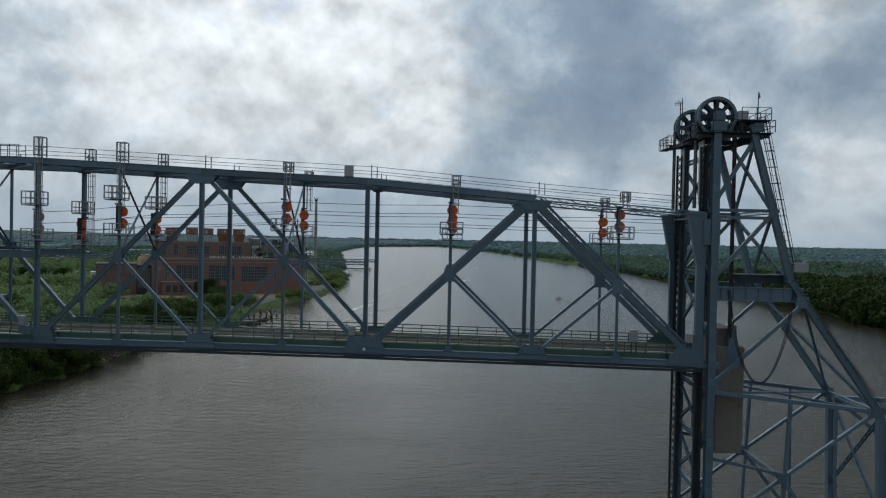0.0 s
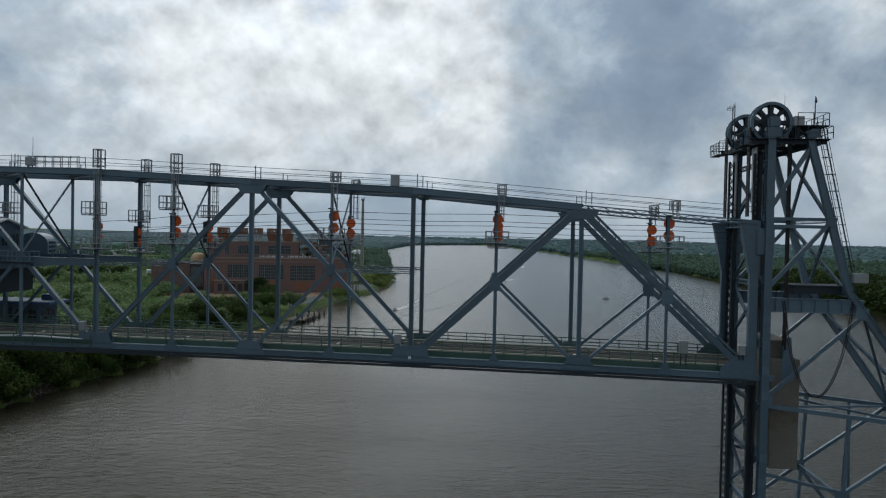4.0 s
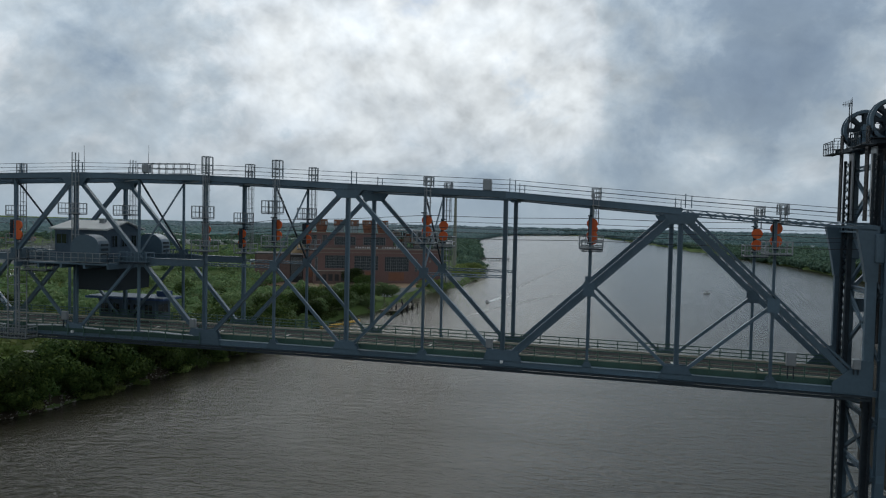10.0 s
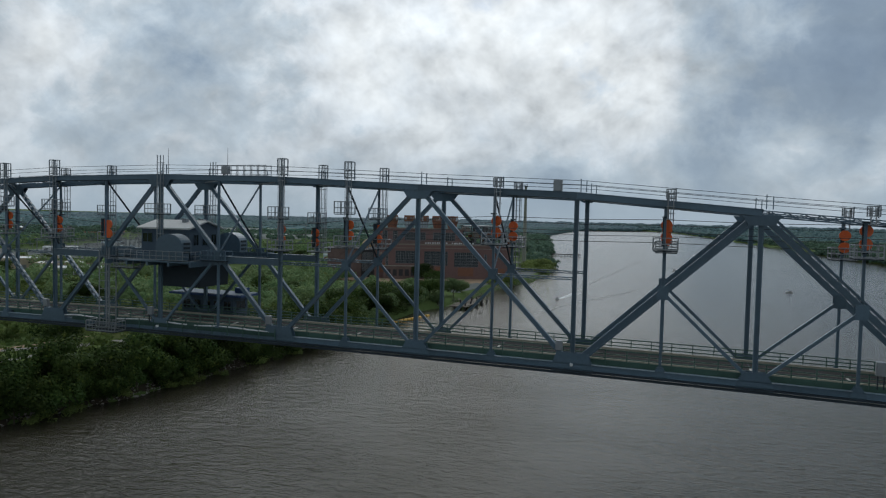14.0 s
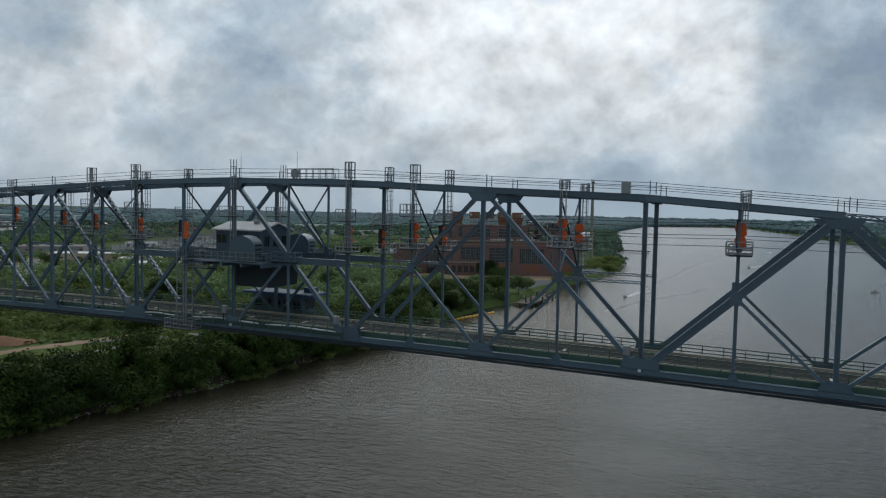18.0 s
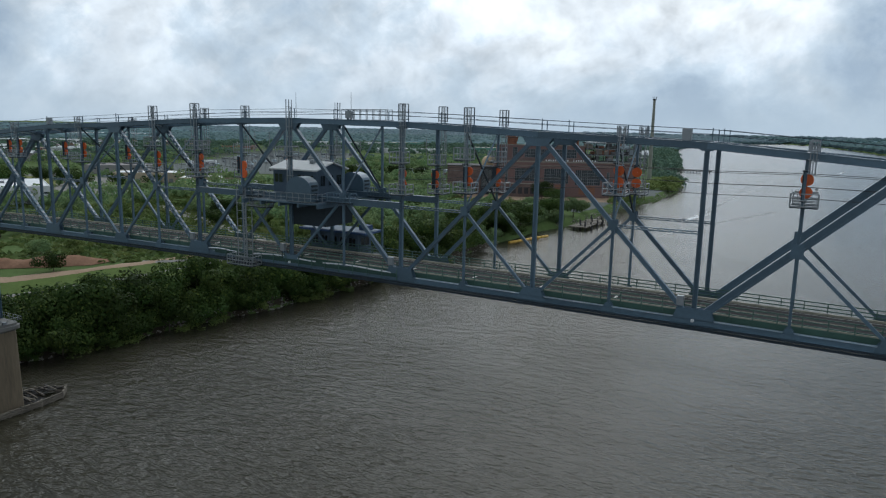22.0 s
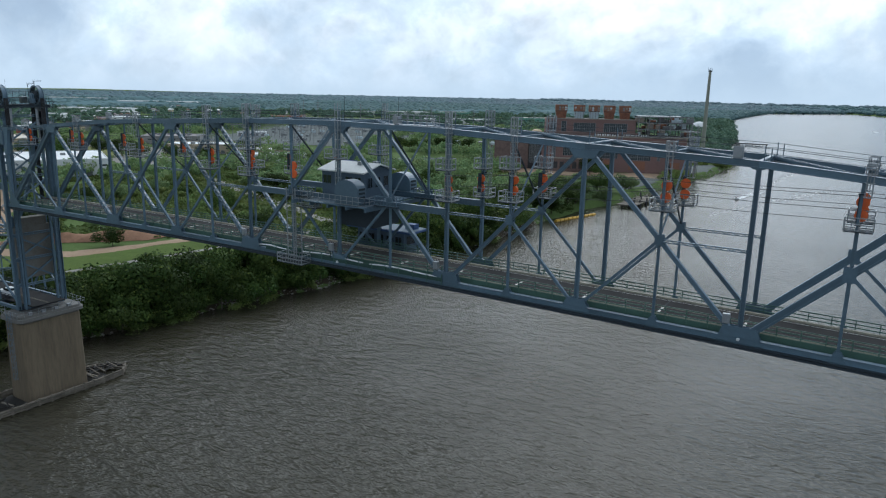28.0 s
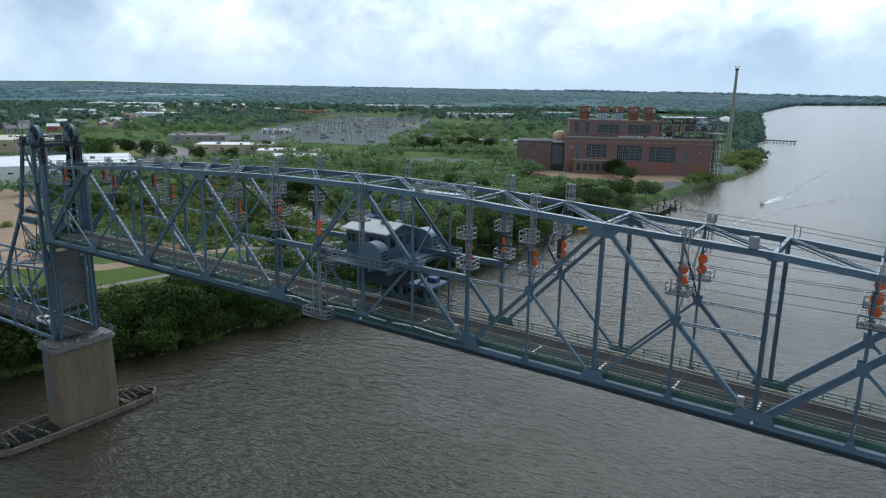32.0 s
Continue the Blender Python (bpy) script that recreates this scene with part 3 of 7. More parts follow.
def disc(bm, c, r, t, axis="y", n=20):
    """A grooved rope wheel: two rims and a thinner web."""
    c = Vector(c)
    a = Vector((0, 1, 0)) if axis == "y" else Vector((1, 0, 0))
    rod(bm, c - a * t / 2, c - a * t * 0.2, r, n)
    rod(bm, c + a * t * 0.2, c + a * t / 2, r, n)
    rod(bm, c - a * t * 0.2, c + a * t * 0.2, r * 0.88, n)
    rod(bm, c - a * t * 0.8, c + a * t * 0.8, r * 0.16, 8)


def rope_station(i, y, z_low, r=0.52):
    """Two orange deflector wheels on a post, with a platform below, a higher one and a caged ladder up through the chord."""
    x = nx_(i)
    out = -1 if y < 1 else 1
    st = thing("rope_station", "orange rope wheels on a post with a grey railed platform", "rope gear", "rope stations on the span", at=(0, 0, 0))
    for z in (z_low, z_low + 1.16):
        bm = B()
        disc(bm, (x + (0.14 if i % 2 else -0.1), y - out * 0.34, z), r, 0.16)
        part("rope_wheel", finish(bm), ORANGE, st, "orange painted rope wheel")
    bm = B()
    box(bm, (x - 0.06, y - out * 0.2, z_low + 0.58), (0.3, 0.12, 2.5))
    for z in (z_low - 0.75, z_low + 1.9):
        box(bm, (x, y + out * 0.2, z), (0.55, 0.5, 0.12))
    part("wheel_bracket", finish(bm), STEEL_D, st)
    if i >= 7:
        bm = B()
        box(bm, (x - 0.2, y - out * 0.34 - 0.17, z_low + 0.58), (0.5, 0.05, 2.5))
        part("wheel_guard", finish(bm), STEEL_D, st, "dark flat guard plate over the wheels")
    platform("platform", (x + 0.1, y + out * 0.25, z_low - 1.25), 2.2, 1.7, 1.15, GALV, st, "dark grating platform with galvanised rails")
    top = top_z(i)
    if i in (7, 8, 12, 13):
        platform("upper_platform", (x - 0.2, y + out * 0.2, z_low + 2.3), 1.75, 1.5, 1.3, GALV, st, "dark grating platform with galvanised rails")
    bm = B()
    ladder(bm, (x + 0.45, y + out * 0.45, z_low - 0.6 if i in (8, 12) else z_low + 1.7), (x + 0.45, y + out * 0.45, top + (2.2 if i in (7, 8, 12, 13) else 1.2)), out=Vector((0, out, 0)))
    cage(bm, (x + 0.45, y + out * 0.45, top + 0.4), 0.8, 0.8, 1.85 if i in (7, 8, 12, 13) else 0.9)
    part("caged_ladder", finish(bm), GALV, st, "galvanised caged ladder")
    return st


WHEEL_Z = {1: 13.0, 3: 13.1, 5: 13.1, 7: 12.3, 8: 11.6, 11: 11.9, 12: 12.0, 13: 12.3, 15: 13.0, 17: 13.1, 19: 13.0}
for y in (0.0, WIDTH):
    for i, z in WHEEL_Z.items():
        if i == 11:
            continue
        rope_station(i, y, z - (0.55 if y else 0.0))
for y in (0.0, WIDTH):
    st = thing("rope_station", "narrow orange rope wheels fixed to a truss post", "rope gear", "rope stations on the span")
    for z in (11.6, 12.7):
        bm = B()
        disc(bm, (nx_(11) + 0.35, y, z), 0.56, 0.14)
        part("rope_wheel", finish(bm), ORANGE, st, "orange painted rope wheel")
    bm = B()
    box(bm, (nx_(11) + 0.2, y + 0.2, 12.1), (0.5, 0.12, 2.3))
    part("wheel_bracket", finish(bm), STEEL_D, st)

# operating ropes, from wheel to wheel
for y in (0.0, WIDTH):
    out = 0.3 if y < 1 else -0.3
    for k, dz in enumerate((0.5, -0.5, 1.66) if y < 1 else (0.5, 1.66)):
        rp = thing("operating_rope", "thin dark wire operating rope along the span", "rope", "operating ropes")
        st_i = [0, 1, 3, 5, 7, 8]
        pts = [(nx_(i), y + out + 0.06 * k, WHEEL_Z.get(i, 13.0) - (0.55 if y else 0) + dz) for i in st_i]
        pts2 = [(-px_, py_, pz_) for px_, py_, pz_ in pts]
        for chain in (pts, pts2):
            bm = B()
            for a, b in zip(chain, chain[1:]):
                a, b = Vector(a), Vector(b)
                mid = (a + b) / 2 - Vector((0, 0, 0.12))
                rod(bm, a, mid, 0.028, 5); rod(bm, mid, b, 0.028, 5)
            part("rope", finish(bm), ROPE, rp)

# platforms at mid span and ladder heads
for y, out in ((0.0, -1), (WIDTH, 1)):
    st = thing("access_ladder", "caged steel ladder with two small platforms at mid span", "ladder", "access ladders")
    x = nx_(10)
    bm = B()
    ladder(bm, (x + 0.5, y + out * 0.45, 9.4), (x + 0.5, y + out * 0.45, top_z(10) + 2.5), out=Vector((0, out, 0)))
    part("caged_ladder", finish(bm), GALV, st, "galvanised caged ladder")
    platform("platform", (x - 0.2, y + out * 0.3, 14.1), 2.3, 1.7, 1.2, GALV, st)

# hand lines on the upper chords
for y, out in ((0.0, -1), (WIDTH, 1)):
    hl = thing("hand_line", "steel posts with two wire hand lines on the upper chord", "hand rail", "hand lines")
    for i in range(0, 21):
        c = U(i, y)
        bm = B()
        bar(bm, c + Vector((0.9, 0.1 * out, 0.3)), c + Vector((0.9, 0.1 * out, 1.45)), 0.08, 0.08)
        if i % 2 == 0:
            bar(bm, c + Vector((0.35, 0.1 * out, 0.3)), c + Vector((0.35, 0.1 * out, 1.6)), 0.08, 0.08)
        part("hand_line_post", finish(bm), STEEL, hl)
    for dz in (0.95, 1.4):
        for i in range(0, 20):
            a, b = U(i, y) + Vector((0.9, 0.1 * out, dz)), U(i + 1, y) + Vector((0.9, 0.1 * out, dz))
            bm = B()
            rod(bm, a, b, 0.024, 4)
            part("wire", finish(bm), STEEL_D, hl)

# cabinets
def cabinet(c, s, label="light grey steel cabinet on the truss", legs=0.0):
    cb = thing("cabinet", label, "cabinet", "steel cabinets")
    bm = B()
    box(bm, c, s)
    bmesh.ops.bevel(bm, geom=bm.edges[:], offset=0.03, segments=1, affect="EDGES")
    part("housing", finish(bm), GALV, cb)
    bm = B()
    box(bm, (c[0], c[1] - s[1] / 2 - 0.015, c[2]), (s[0] * 0.86, 0.03, s[2] * 0.88))
    part("door", finish(bm), GALV, cb)
    if legs:
        bm = B()
        for a in (-1, 1):
            box(bm, (c[0] + a * s[0] * 0.3, c[1], c[2] - s[2] / 2 - legs / 2), (0.1, 0.1, legs))
        part("stand", finish(bm), STEEL_D, cb)
    return cb


for i in (4, 8, 10, 12):
    cabinet((nx_(i) - 1.35 if i != 4 else nx_(i) + (-1.3), -0.1, L(i).z + 1.95), (0.68, 0.4, 0.95), legs=1.0)
cabinet((nx_(4) - 0.9 + 2.0 - 3.0, 0.1, top_z(4) + 0.95), (0.85, 0.6, 1.1), "white cabinet on the upper chord", legs=0.2)
cabinet((nx_(16) + 0.6, 0.1, top_z(16) + 0.95), (0.8, 0.6, 1.0), "white cabinet on the upper chord", legs=0.2)
cabinet((nx_(9) + 0.8, 0.1, top_z(9) + 0.9), (0.8, 0.6, 0.9), "white cabinet on the upper chord", legs=0.2)
cabinet((nx_(1) + 1.6, -0.45, 2.4), (0.8, 0.45, 1.2), "grey control cabinet by the end of the span", legs=1.2)
cabinet((81.0, -0.5, 2.3), (0.6, 0.5, 0.9), "white junction box by the end post", legs=0.5)

# lamps: small floodlights on the near chord
for i in (4, 10):
    fl = thing("floodlight", "small white floodlight on the lower chord", "lamp", "floodlights")
    bm = B()
    box(bm, (nx_(i), -0.55, L(i).z + 0.2), (0.28, 0.28, 0.28))
    bmesh.ops.bevel(bm, geom=bm.edges[:], offset=0.05, segments=1, affect="EDGES")
    part("housing", finish(bm), WHITE, fl)
    bm = B()
    bar(bm, (nx_(i), -0.3, L(i).z + 0.1), (nx_(i), -0.6, L(i).z + 0.35), 0.06, 0.06)
    part("arm", finish(bm), STEEL_D, fl)

# railing stretch and mast beside mid span on the upper chord
br = thing("chord_railing", "steel railing on a walkway over the upper chord", "railing")
bm = B()
for k in range(8):
    x = nx_(9) - 0.6 + 6.5 * k / 7
    for yy in (0.5, 1.6):
        bar(bm, (x, yy, top_z(9) + 0.3), (x, yy, top_z(9) + 1.55), 0.06, 0.06)
for z in (0.95, 1.5):
    for yy in (0.5, 1.6):
        bar(bm, (nx_(9) - 0.6, yy, top_z(9) + z), (nx_(9) + 5.9, yy, top_z(9) + z), 0.06, 0.06)
part("railing", finish(bm), GALV, br)
bm = B()
box(bm, (nx_(9) + 2.7, 1.05, top_z(9) + 0.3), (6.7, 1.2, 0.08))
part("walkway", finish(bm), GALV, br)
for x in (nx_(10) + 0.9, nx_(9) + 1.0):
    an = thing("antenna", "thin whip antenna on the upper chord", "antenna", "whip antennas")
    bm = B()
    rod(bm, (x, 0.2, top_z(10)), (x, 0.2, top_z(10) + 3.4), 0.04, 5, 0.015)
    part("whip", finish(bm), STEEL_D, an)

# sway rods crossing between the trusses
for i in (5, 7, 9, 11, 13, 15):
    for a, b in ((0.0, WIDTH), (WIDTH, 0.0)):
        bm = B()
        bar(bm, U(i, a) - Vector((0, 0, 0.3)), M(i, b) + Vector((0, 0, 0.2)), 0.14, 0.16, side=(1, 0, 0))
        part("sway_rod", finish(bm), STEEL_D if a == 0.0 else STEEL, span)

# ---- lift towers with their piers and side spans ----
YN, YF = -0.35, WIDTH + 0.35
CONC_W = material("counterweight_concrete", (0.18, 0.172, 0.155), 0.9, 0.0, 0.2, 0.35, 4, 0.01, 6, dark=(0.10, 0.085, 0.06), dirt=0.7)


def lift_tower(sx, dz, cw_top, base, shift):
    """A tower at one end of the span: sx is the side, dz its height against the span, cw_top the counterweight's top."""
    def V(x, y, z):
        return Vector((sx * (x + shift), y, z + dz))

    tw = thing("lift_tower", "blue-grey riveted steel lift tower with two great rope sheaves", "bridge tower", "lift towers")

    def mk(name, fn, mat=STEEL, label=""):
        bm = B()
        fn(bm)
        return part(name, finish(bm), mat, tw, label)

    zb = base - dz
    for y in (YN, YF):
        # built-up column: two webs between two flange plates, in three lengths
        for z0, z1 in ((zb, -2.6), (-2.6, 9.0), (9.0, 22.9)):
            mk("column_web", lambda bm: bar(bm, V(83.75, y, z0), V(83.75, y, z1), 0.12, 0.56, side=(1, 0, 0)))
            mk("column_web", lambda bm: bar(bm, V(84.05, y, z0), V(84.05, y, z1), 0.10, 0.56, side=(1, 0, 0)))
            for o in (0.33, -0.33):
                mk("column_flange", lambda bm: bar(bm, V(83.78, y, z0), V(83.78, y, z1), 0.70, 0.10, side=(1, 0, 0), off=(0, o)))
            for k in range(int((z1 - z0) / 2.4)):
                z = z0 + 1.2 + 2.4 * k
                mk("splice_plate", lambda bm: bar(bm, V(83.78, y - 0.39, z - 0.35), V(83.78, y - 0.39, z + 0.35), 0.62, 0.025, side=(1, 0, 0)))
        inner = 1 if y == YN else -1
        # the same guides are in darker steel on the right tower than the left
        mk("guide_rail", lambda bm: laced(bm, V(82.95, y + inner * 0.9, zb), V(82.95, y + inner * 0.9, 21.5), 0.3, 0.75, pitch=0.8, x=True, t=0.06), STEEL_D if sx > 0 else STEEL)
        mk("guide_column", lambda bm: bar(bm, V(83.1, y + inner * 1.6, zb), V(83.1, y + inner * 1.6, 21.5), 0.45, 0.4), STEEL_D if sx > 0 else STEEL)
        # back leg, in three straight runs
        for (xa, za), (xb, zc) in (((87.1, 23.6), (91.2, 8.6)), ((91.2, 8.6), (100.2, -4.2)), ((100.2, -4.2), (100.6, zb + 0.4))):
            def leg(bm):
                bar(bm, V(xa, y, za), V(xb, y, zc), 0.46, 0.5)
                bar(bm, V(xa, y, za), V(xb, y, zc), 0.58, 0.08, off=(0, 0.27))
                bar(bm, V(xa, y, za), V(xb, y, zc), 0.58, 0.08, off=(0, -0.27))
            mk("back_leg", leg)
        for (xa, za), (xb, zc), w in (((87.7, 22.6), (84.0, 16.4), 0.36), ((89.3, 15.0), (84.0, 8.9), 0.36), ((92.4, 6.2), (84.0, -1.6), 0.34), ((99.8, -4.0), (90.9, -10.7), 0.32), ((90.9, -10.7), (84.0, -16.2), 0.32), ((90.9, -10.7), (96.0, -17.2), 0.34)):
            mk("brace", lambda bm: bar(bm, V(xa, y, za), V(xb, y, zc), 0.3, w))
        for z, x1 in ((15.3, 89.3), (14.6, 89.4), (-8.9, 91.0)):
            mk("strut", lambda bm: bar(bm, V(84.0, y, z), V(x1, y, z - (1.4 if z < 0 else 0)), 0.26, 0.3))
        mk("tie", lambda bm: bar(bm, V(84.0, y, -2.4), V(100.2, y, -4.0), 0.32, 0.4))
        mk("post", lambda bm: bar(bm, V(91.6, y, -3.2), V(90.9, y, zb + 1.0), 0.3, 0.32))
        mk("post", lambda bm: bar(bm, V(95.9, y, -3.7), V(96.2, y, zb + 1.0), 0.22, 0.24))

        def girder(bm):
            bar(bm, V(84.0, y, 7.2), V(92.5, y, 7.2), 0.1, 1.28)
            bar(bm, V(84.0, y, 7.82), V(92.5, y, 7.82), 0.5, 0.07); bar(bm, V(84.0, y, 6.56), V(92.5, y, 6.56), 0.5, 0.07)
            for k in range(7):
                box(bm, V(84.6 + k * 1.2, y - 0.13, 7.2), (0.06, 0.16, 1.2))
        mk("plate_girder", girder)
        for x_, z_, w_ in ((89.35, 15.1, 0.9), (92.3, 6.6, 1.1), (90.9, -10.7, 1.0), (99.9, -4.0, 1.1), (84.1, -1.8, 0.8), (87.7, 23.3, 0.8)):
            c = V(x_, y, z_)
            bm = B()
            plate(bm, [(c.x + w_ * (0.72, 0.5)[k % 2] * math.cos(k * math.tau / 8 + 0.6), c.z + w_ * (0.72, 0.5)[k % 2] * math.sin(k * math.tau / 8 + 0.6)) for k in range(8)], y - 0.3, y - 0.26)
            part("gusset", finish(bm), STEEL, tw)
    # frames across, between the two sides
    for xa, z0, xb, z1, kind in ((87.9, 24.0, 89.3, 15.2, 0), (89.3, 15.0, 91.3, 8.2, 0), (92.6, 6.2, 99.9, -3.9, 1), (100.3, -4.4, 100.5, zb + 4, 1)):
        for a, b in ((YN, YF), (YF, YN)):
            mk("cross_brace", lambda bm: battened(bm, V(xa, a, z0), V(xb, b, z1), 0.22, 0.34, side=(1, 0, 0), pitch=0.95, fl=0.07, plate=0.25))
    for x_, z_ in ((89.35, 15.2), (91.2, 8.3), (99.9, -4.0), (87.8, 23.6), (92.4, 6.7), (90.9, -10.7)):
        mk("cross_strut", lambda bm: laced(bm, V(x_, YN, z_), V(x_, YF, z_), 0.3, 0.42, side=(1, 0, 0), pitch=0.7))
    for z0, z1 in ((20.5, 14.9), (14.9, 9), (9, 3.0), (-2.5, -7.5), (-7.5, -12.8)):
        for a, b in ((YN + 0.2, YF - 0.2), (YF - 0.2, YN + 0.2)):
            mk("portal_brace", lambda bm: bar(bm, V(83.5, a, z0), V(83.5, b, z1), 0.25, 0.3, side=(1, 0, 0)), STEEL)
    for z in (20.6, 14.9, 9.0, -2.5, -7.5, -12.8):
        mk("portal_strut", lambda bm: laced(bm, V(83.6, YN, z), V(83.6, YF, z), 0.3, 0.5, side=(1, 0, 0), pitch=0.8, x=True))
    # diagonals of the horizontal bracing on the side span's top
    for a, b in ((YN, YF), (YF, YN)):
        mk("cross_brace", lambda bm: laced(bm, V(84.1, a, -2.5), V(99.9, b, -4.0), 0.2, 0.3, side=(0, 0, 1), pitch=0.6))
    # knee plates of the portal under the sheaves
    for y0, y1 in ((0.75, 2.1), (YF - 2.4, YF - 1.1)):
        def knee(bm):
            v = [V(82.9, y0, 22.2), V(82.9, y1, 22.2), V(82.9, y1 - 0.25, 15.9), V(82.9, y0 + 0.2, 15.6)]
            a = [bm.verts.new(p) for p in v]
            b = [bm.verts.new(p + Vector((sx * 0.12, 0, 0))) for p in v]
            bm.faces.new(a); bm.faces.new(b[::-1])
            for k in range(4):
                bm.faces.new((a[(k + 1) % 4], a[k], b[k], b[(k + 1) % 4]))
        mk("portal_plate", knee, GALV, "light grey portal plate")
    # top deck, machinery floor
    def deck(bm):
        box(bm, V(85.4, YN - 0.12, 22.75), (7.2, 0.9, 0.06)); box(bm, V(85.4, YF + 0.12, 22.75), (7.2, 0.9, 0.06))
        box(bm, V(84.2, WIDTH / 2, 22.75), (3.4, WIDTH - 4.0, 0.06)); box(bm, V(88.0, WIDTH / 2, 22.75), (1.6, WIDTH - 1.0, 0.06))
    mk("top_deck", deck, STEEL_D)
    for y in (YN, WIDTH / 2, YF):
        mk("deck_beam", lambda bm: bar(bm, V(82.0, y, 22.5), V(88.8, y, 22.5), 0.25, 0.36), STEEL_D)
    for x_ in (82.3, 84.2, 88.0):
        mk("deck_girder", lambda bm: bar(bm, V(x_, YN - 0.3, 22.38), V(x_, YF + 0.3, 22.42), 0.25, 0.4, side=(1, 0, 0)), STEEL_D)
    # sheaves with spokes, bearings and ropes
    for y in (0.85, WIDTH - 0.85):
        c = V(84.1, y, 24.5)
        bm = B()
        n, r0, r1 = 40, 1.95, 1.66
        prof = [(r1, -0.42), (r0, -0.42), (r0, -0.34), (r0 - 0.12, -0.3), (r0 - 0.12, 0.3), (r0, 0.34), (r0, 0.42), (r1, 0.42)]
        rings = []
        for k in range(n):
            a = k * math.tau / n
            rings.append([bm.verts.new(c + Vector((math.cos(a) * r, t, math.sin(a) * r))) for r, t in prof])
        for k in range(n):
            u, w = rings[k], rings[(k + 1) % n]
            for j in range(len(prof)):
                bm.faces.new((u[j], u[(j + 1) % len(prof)], w[(j + 1) % len(prof)], w[j]))
        rim = part("sheave_rim", finish(bm), STEEL, tw)
        bm = B()
        for s in (-0.3, 0.3):
            for k in range(8):
                a0, a1 = k * math.tau / 8, (k + 1) * math.tau / 8
                am = (a0 + a1) / 2
                pts = [(0.5, a0 - 0.22), (1.82, a0 - 0.12), (1.82, a0 + 0.12), (0.5, a0 + 0.22)]
                q0 = [bm.verts.new(c + Vector((math.cos(a) * r, s - 0.04, math.sin(a) * r))) for r, a in pts]
                q1 = [bm.verts.new(c + Vector((math.cos(a) * r, s + 0.04, math.sin(a) * r))) for r, a in pts]
                bm.faces.new(q0); bm.faces.new(q1[::-1])
                for j in range(4):
                    bm.faces.new((q0[(j + 1) % 4], q0[j], q1[j], q1[(j + 1) % 4]))
            rod(bm, c + Vector((0, s - 0.05, 0)), c + Vector((0, s + 0.05, 0)), 0.75, 20)
            # web between the spokes, with round holes
            for k in range(8):
                am = (k + 0.5) * math.tau / 8
                pts = [(1.52, am - 0.4), (1.84, am - 0.4), (1.84, am), (1.84, am + 0.4), (1.52, am + 0.4), (1.60, am)]
                bm.faces.new([bm.verts.new(c + Vector((math.cos(a) * r, s, math.sin(a) * r))) for r, a in pts])
                pts = [(0.6, am - 0.5), (0.95, am - 0.3), (0.86, am), (0.95, am + 0.3), (0.6, am + 0.5)]
                bm.faces.new([bm.verts.new(c + Vector((math.cos(a) * r, s, math.sin(a) * r))) for r, a in pts])
        rod(bm, c - Vector((0, 0.85, 0)), c + Vector((0, 0.85, 0)), 0.3, 12)
        part("sheave_spokes", finish(bm), STEEL_D, tw)
        for s in (-0.95, 0.95):
            bm = B()
            box(bm, c + Vector((0, s, -0.1)), (1.15, 0.5, 1.1))
            bmesh.ops.bevel(bm, geom=bm.edges[:], offset=0.18, segments=2, affect="EDGES")
            box(bm, c + Vector((0, s, -1.05)), (1.5, 0.6, 0.9))
            part("bearing", finish(bm), STEEL, tw)
        for x_, zt, zz in ((82.2, 24.0, 15.0 - dz), (86.0, 24.0, cw_top + 0.8 - dz)):
            bm = B()
            for k in range(7):
                rod(bm, V(x_, y - 0.33 + 0.11 * k, zt), V(x_, y - 0.33 + 0.11 * k, zz), 0.075, 6)
            part("hoist_ropes", finish(bm), ROPE, tw, "black greased wire ropes")
    # railings and walkways round the top
    def rails(bm, pts, z, h=1.15, seg=1.2):
        for a, b in zip(pts, pts[1:]):
            a, b = V(a[0], a[1], z), V(b[0], b[1], z)
            k = max(1, round((b - a).length / seg))
            for j in range(k + 1):
                p = a.lerp(b, j / k)
                bar(bm, p, p + Vector((0, 0, h)), 0.06, 0.06)
            for e in (0.5, 1.0):
                bar(bm, a + Vector((0, 0, h * e)), b + Vector((0, 0, h * e)), 0.05, 0.05)
    mk("railing", lambda bm: rails(bm, [(82.0, YN - 0.6), (83.2, YN - 0.6)], 22.8), STEEL_D)
    mk("railing", lambda bm: rails(bm, [(84.6, YN - 0.6), (89.1, YN - 0.6), (89.1, YF + 0.6), (82.0, YF + 0.6)], 22.8), STEEL_D)

    for ya, yb in ((YN - 0.6, YN + 2.2), (YF - 2.2, YF + 0.6)):
        def wing(bm):
            box(bm, V(81.5, (ya + yb) / 2, 22.15), (0.9, yb - ya, 0.06))
            rails(bm, [(82.0, ya), (81.05, ya), (81.05, yb), (82.0, yb)], 22.2, seg=0.6)
        mk("walkway", wing, STEEL_D)

    def upper(bm):
        box(bm, V(87.4, WIDTH / 2, 24.0), (2.9, YF - YN + 0.8, 0.1))
        rails(bm, [(86.0, YN - 0.4), (88.8, YN - 0.4), (88.8, YF + 0.4), (86.0, YF + 0.4)], 24.05)
        for a in (YN, YF):
            bar(bm, V(86.2, a, 22.7), V(86.2, a, 24.0), 0.2, 0.2); bar(bm, V(87.4, a, 22.7), V(86.2, a, 23.8), 0.16, 0.16)
    mk("upper_platform", upper, STEEL_D)
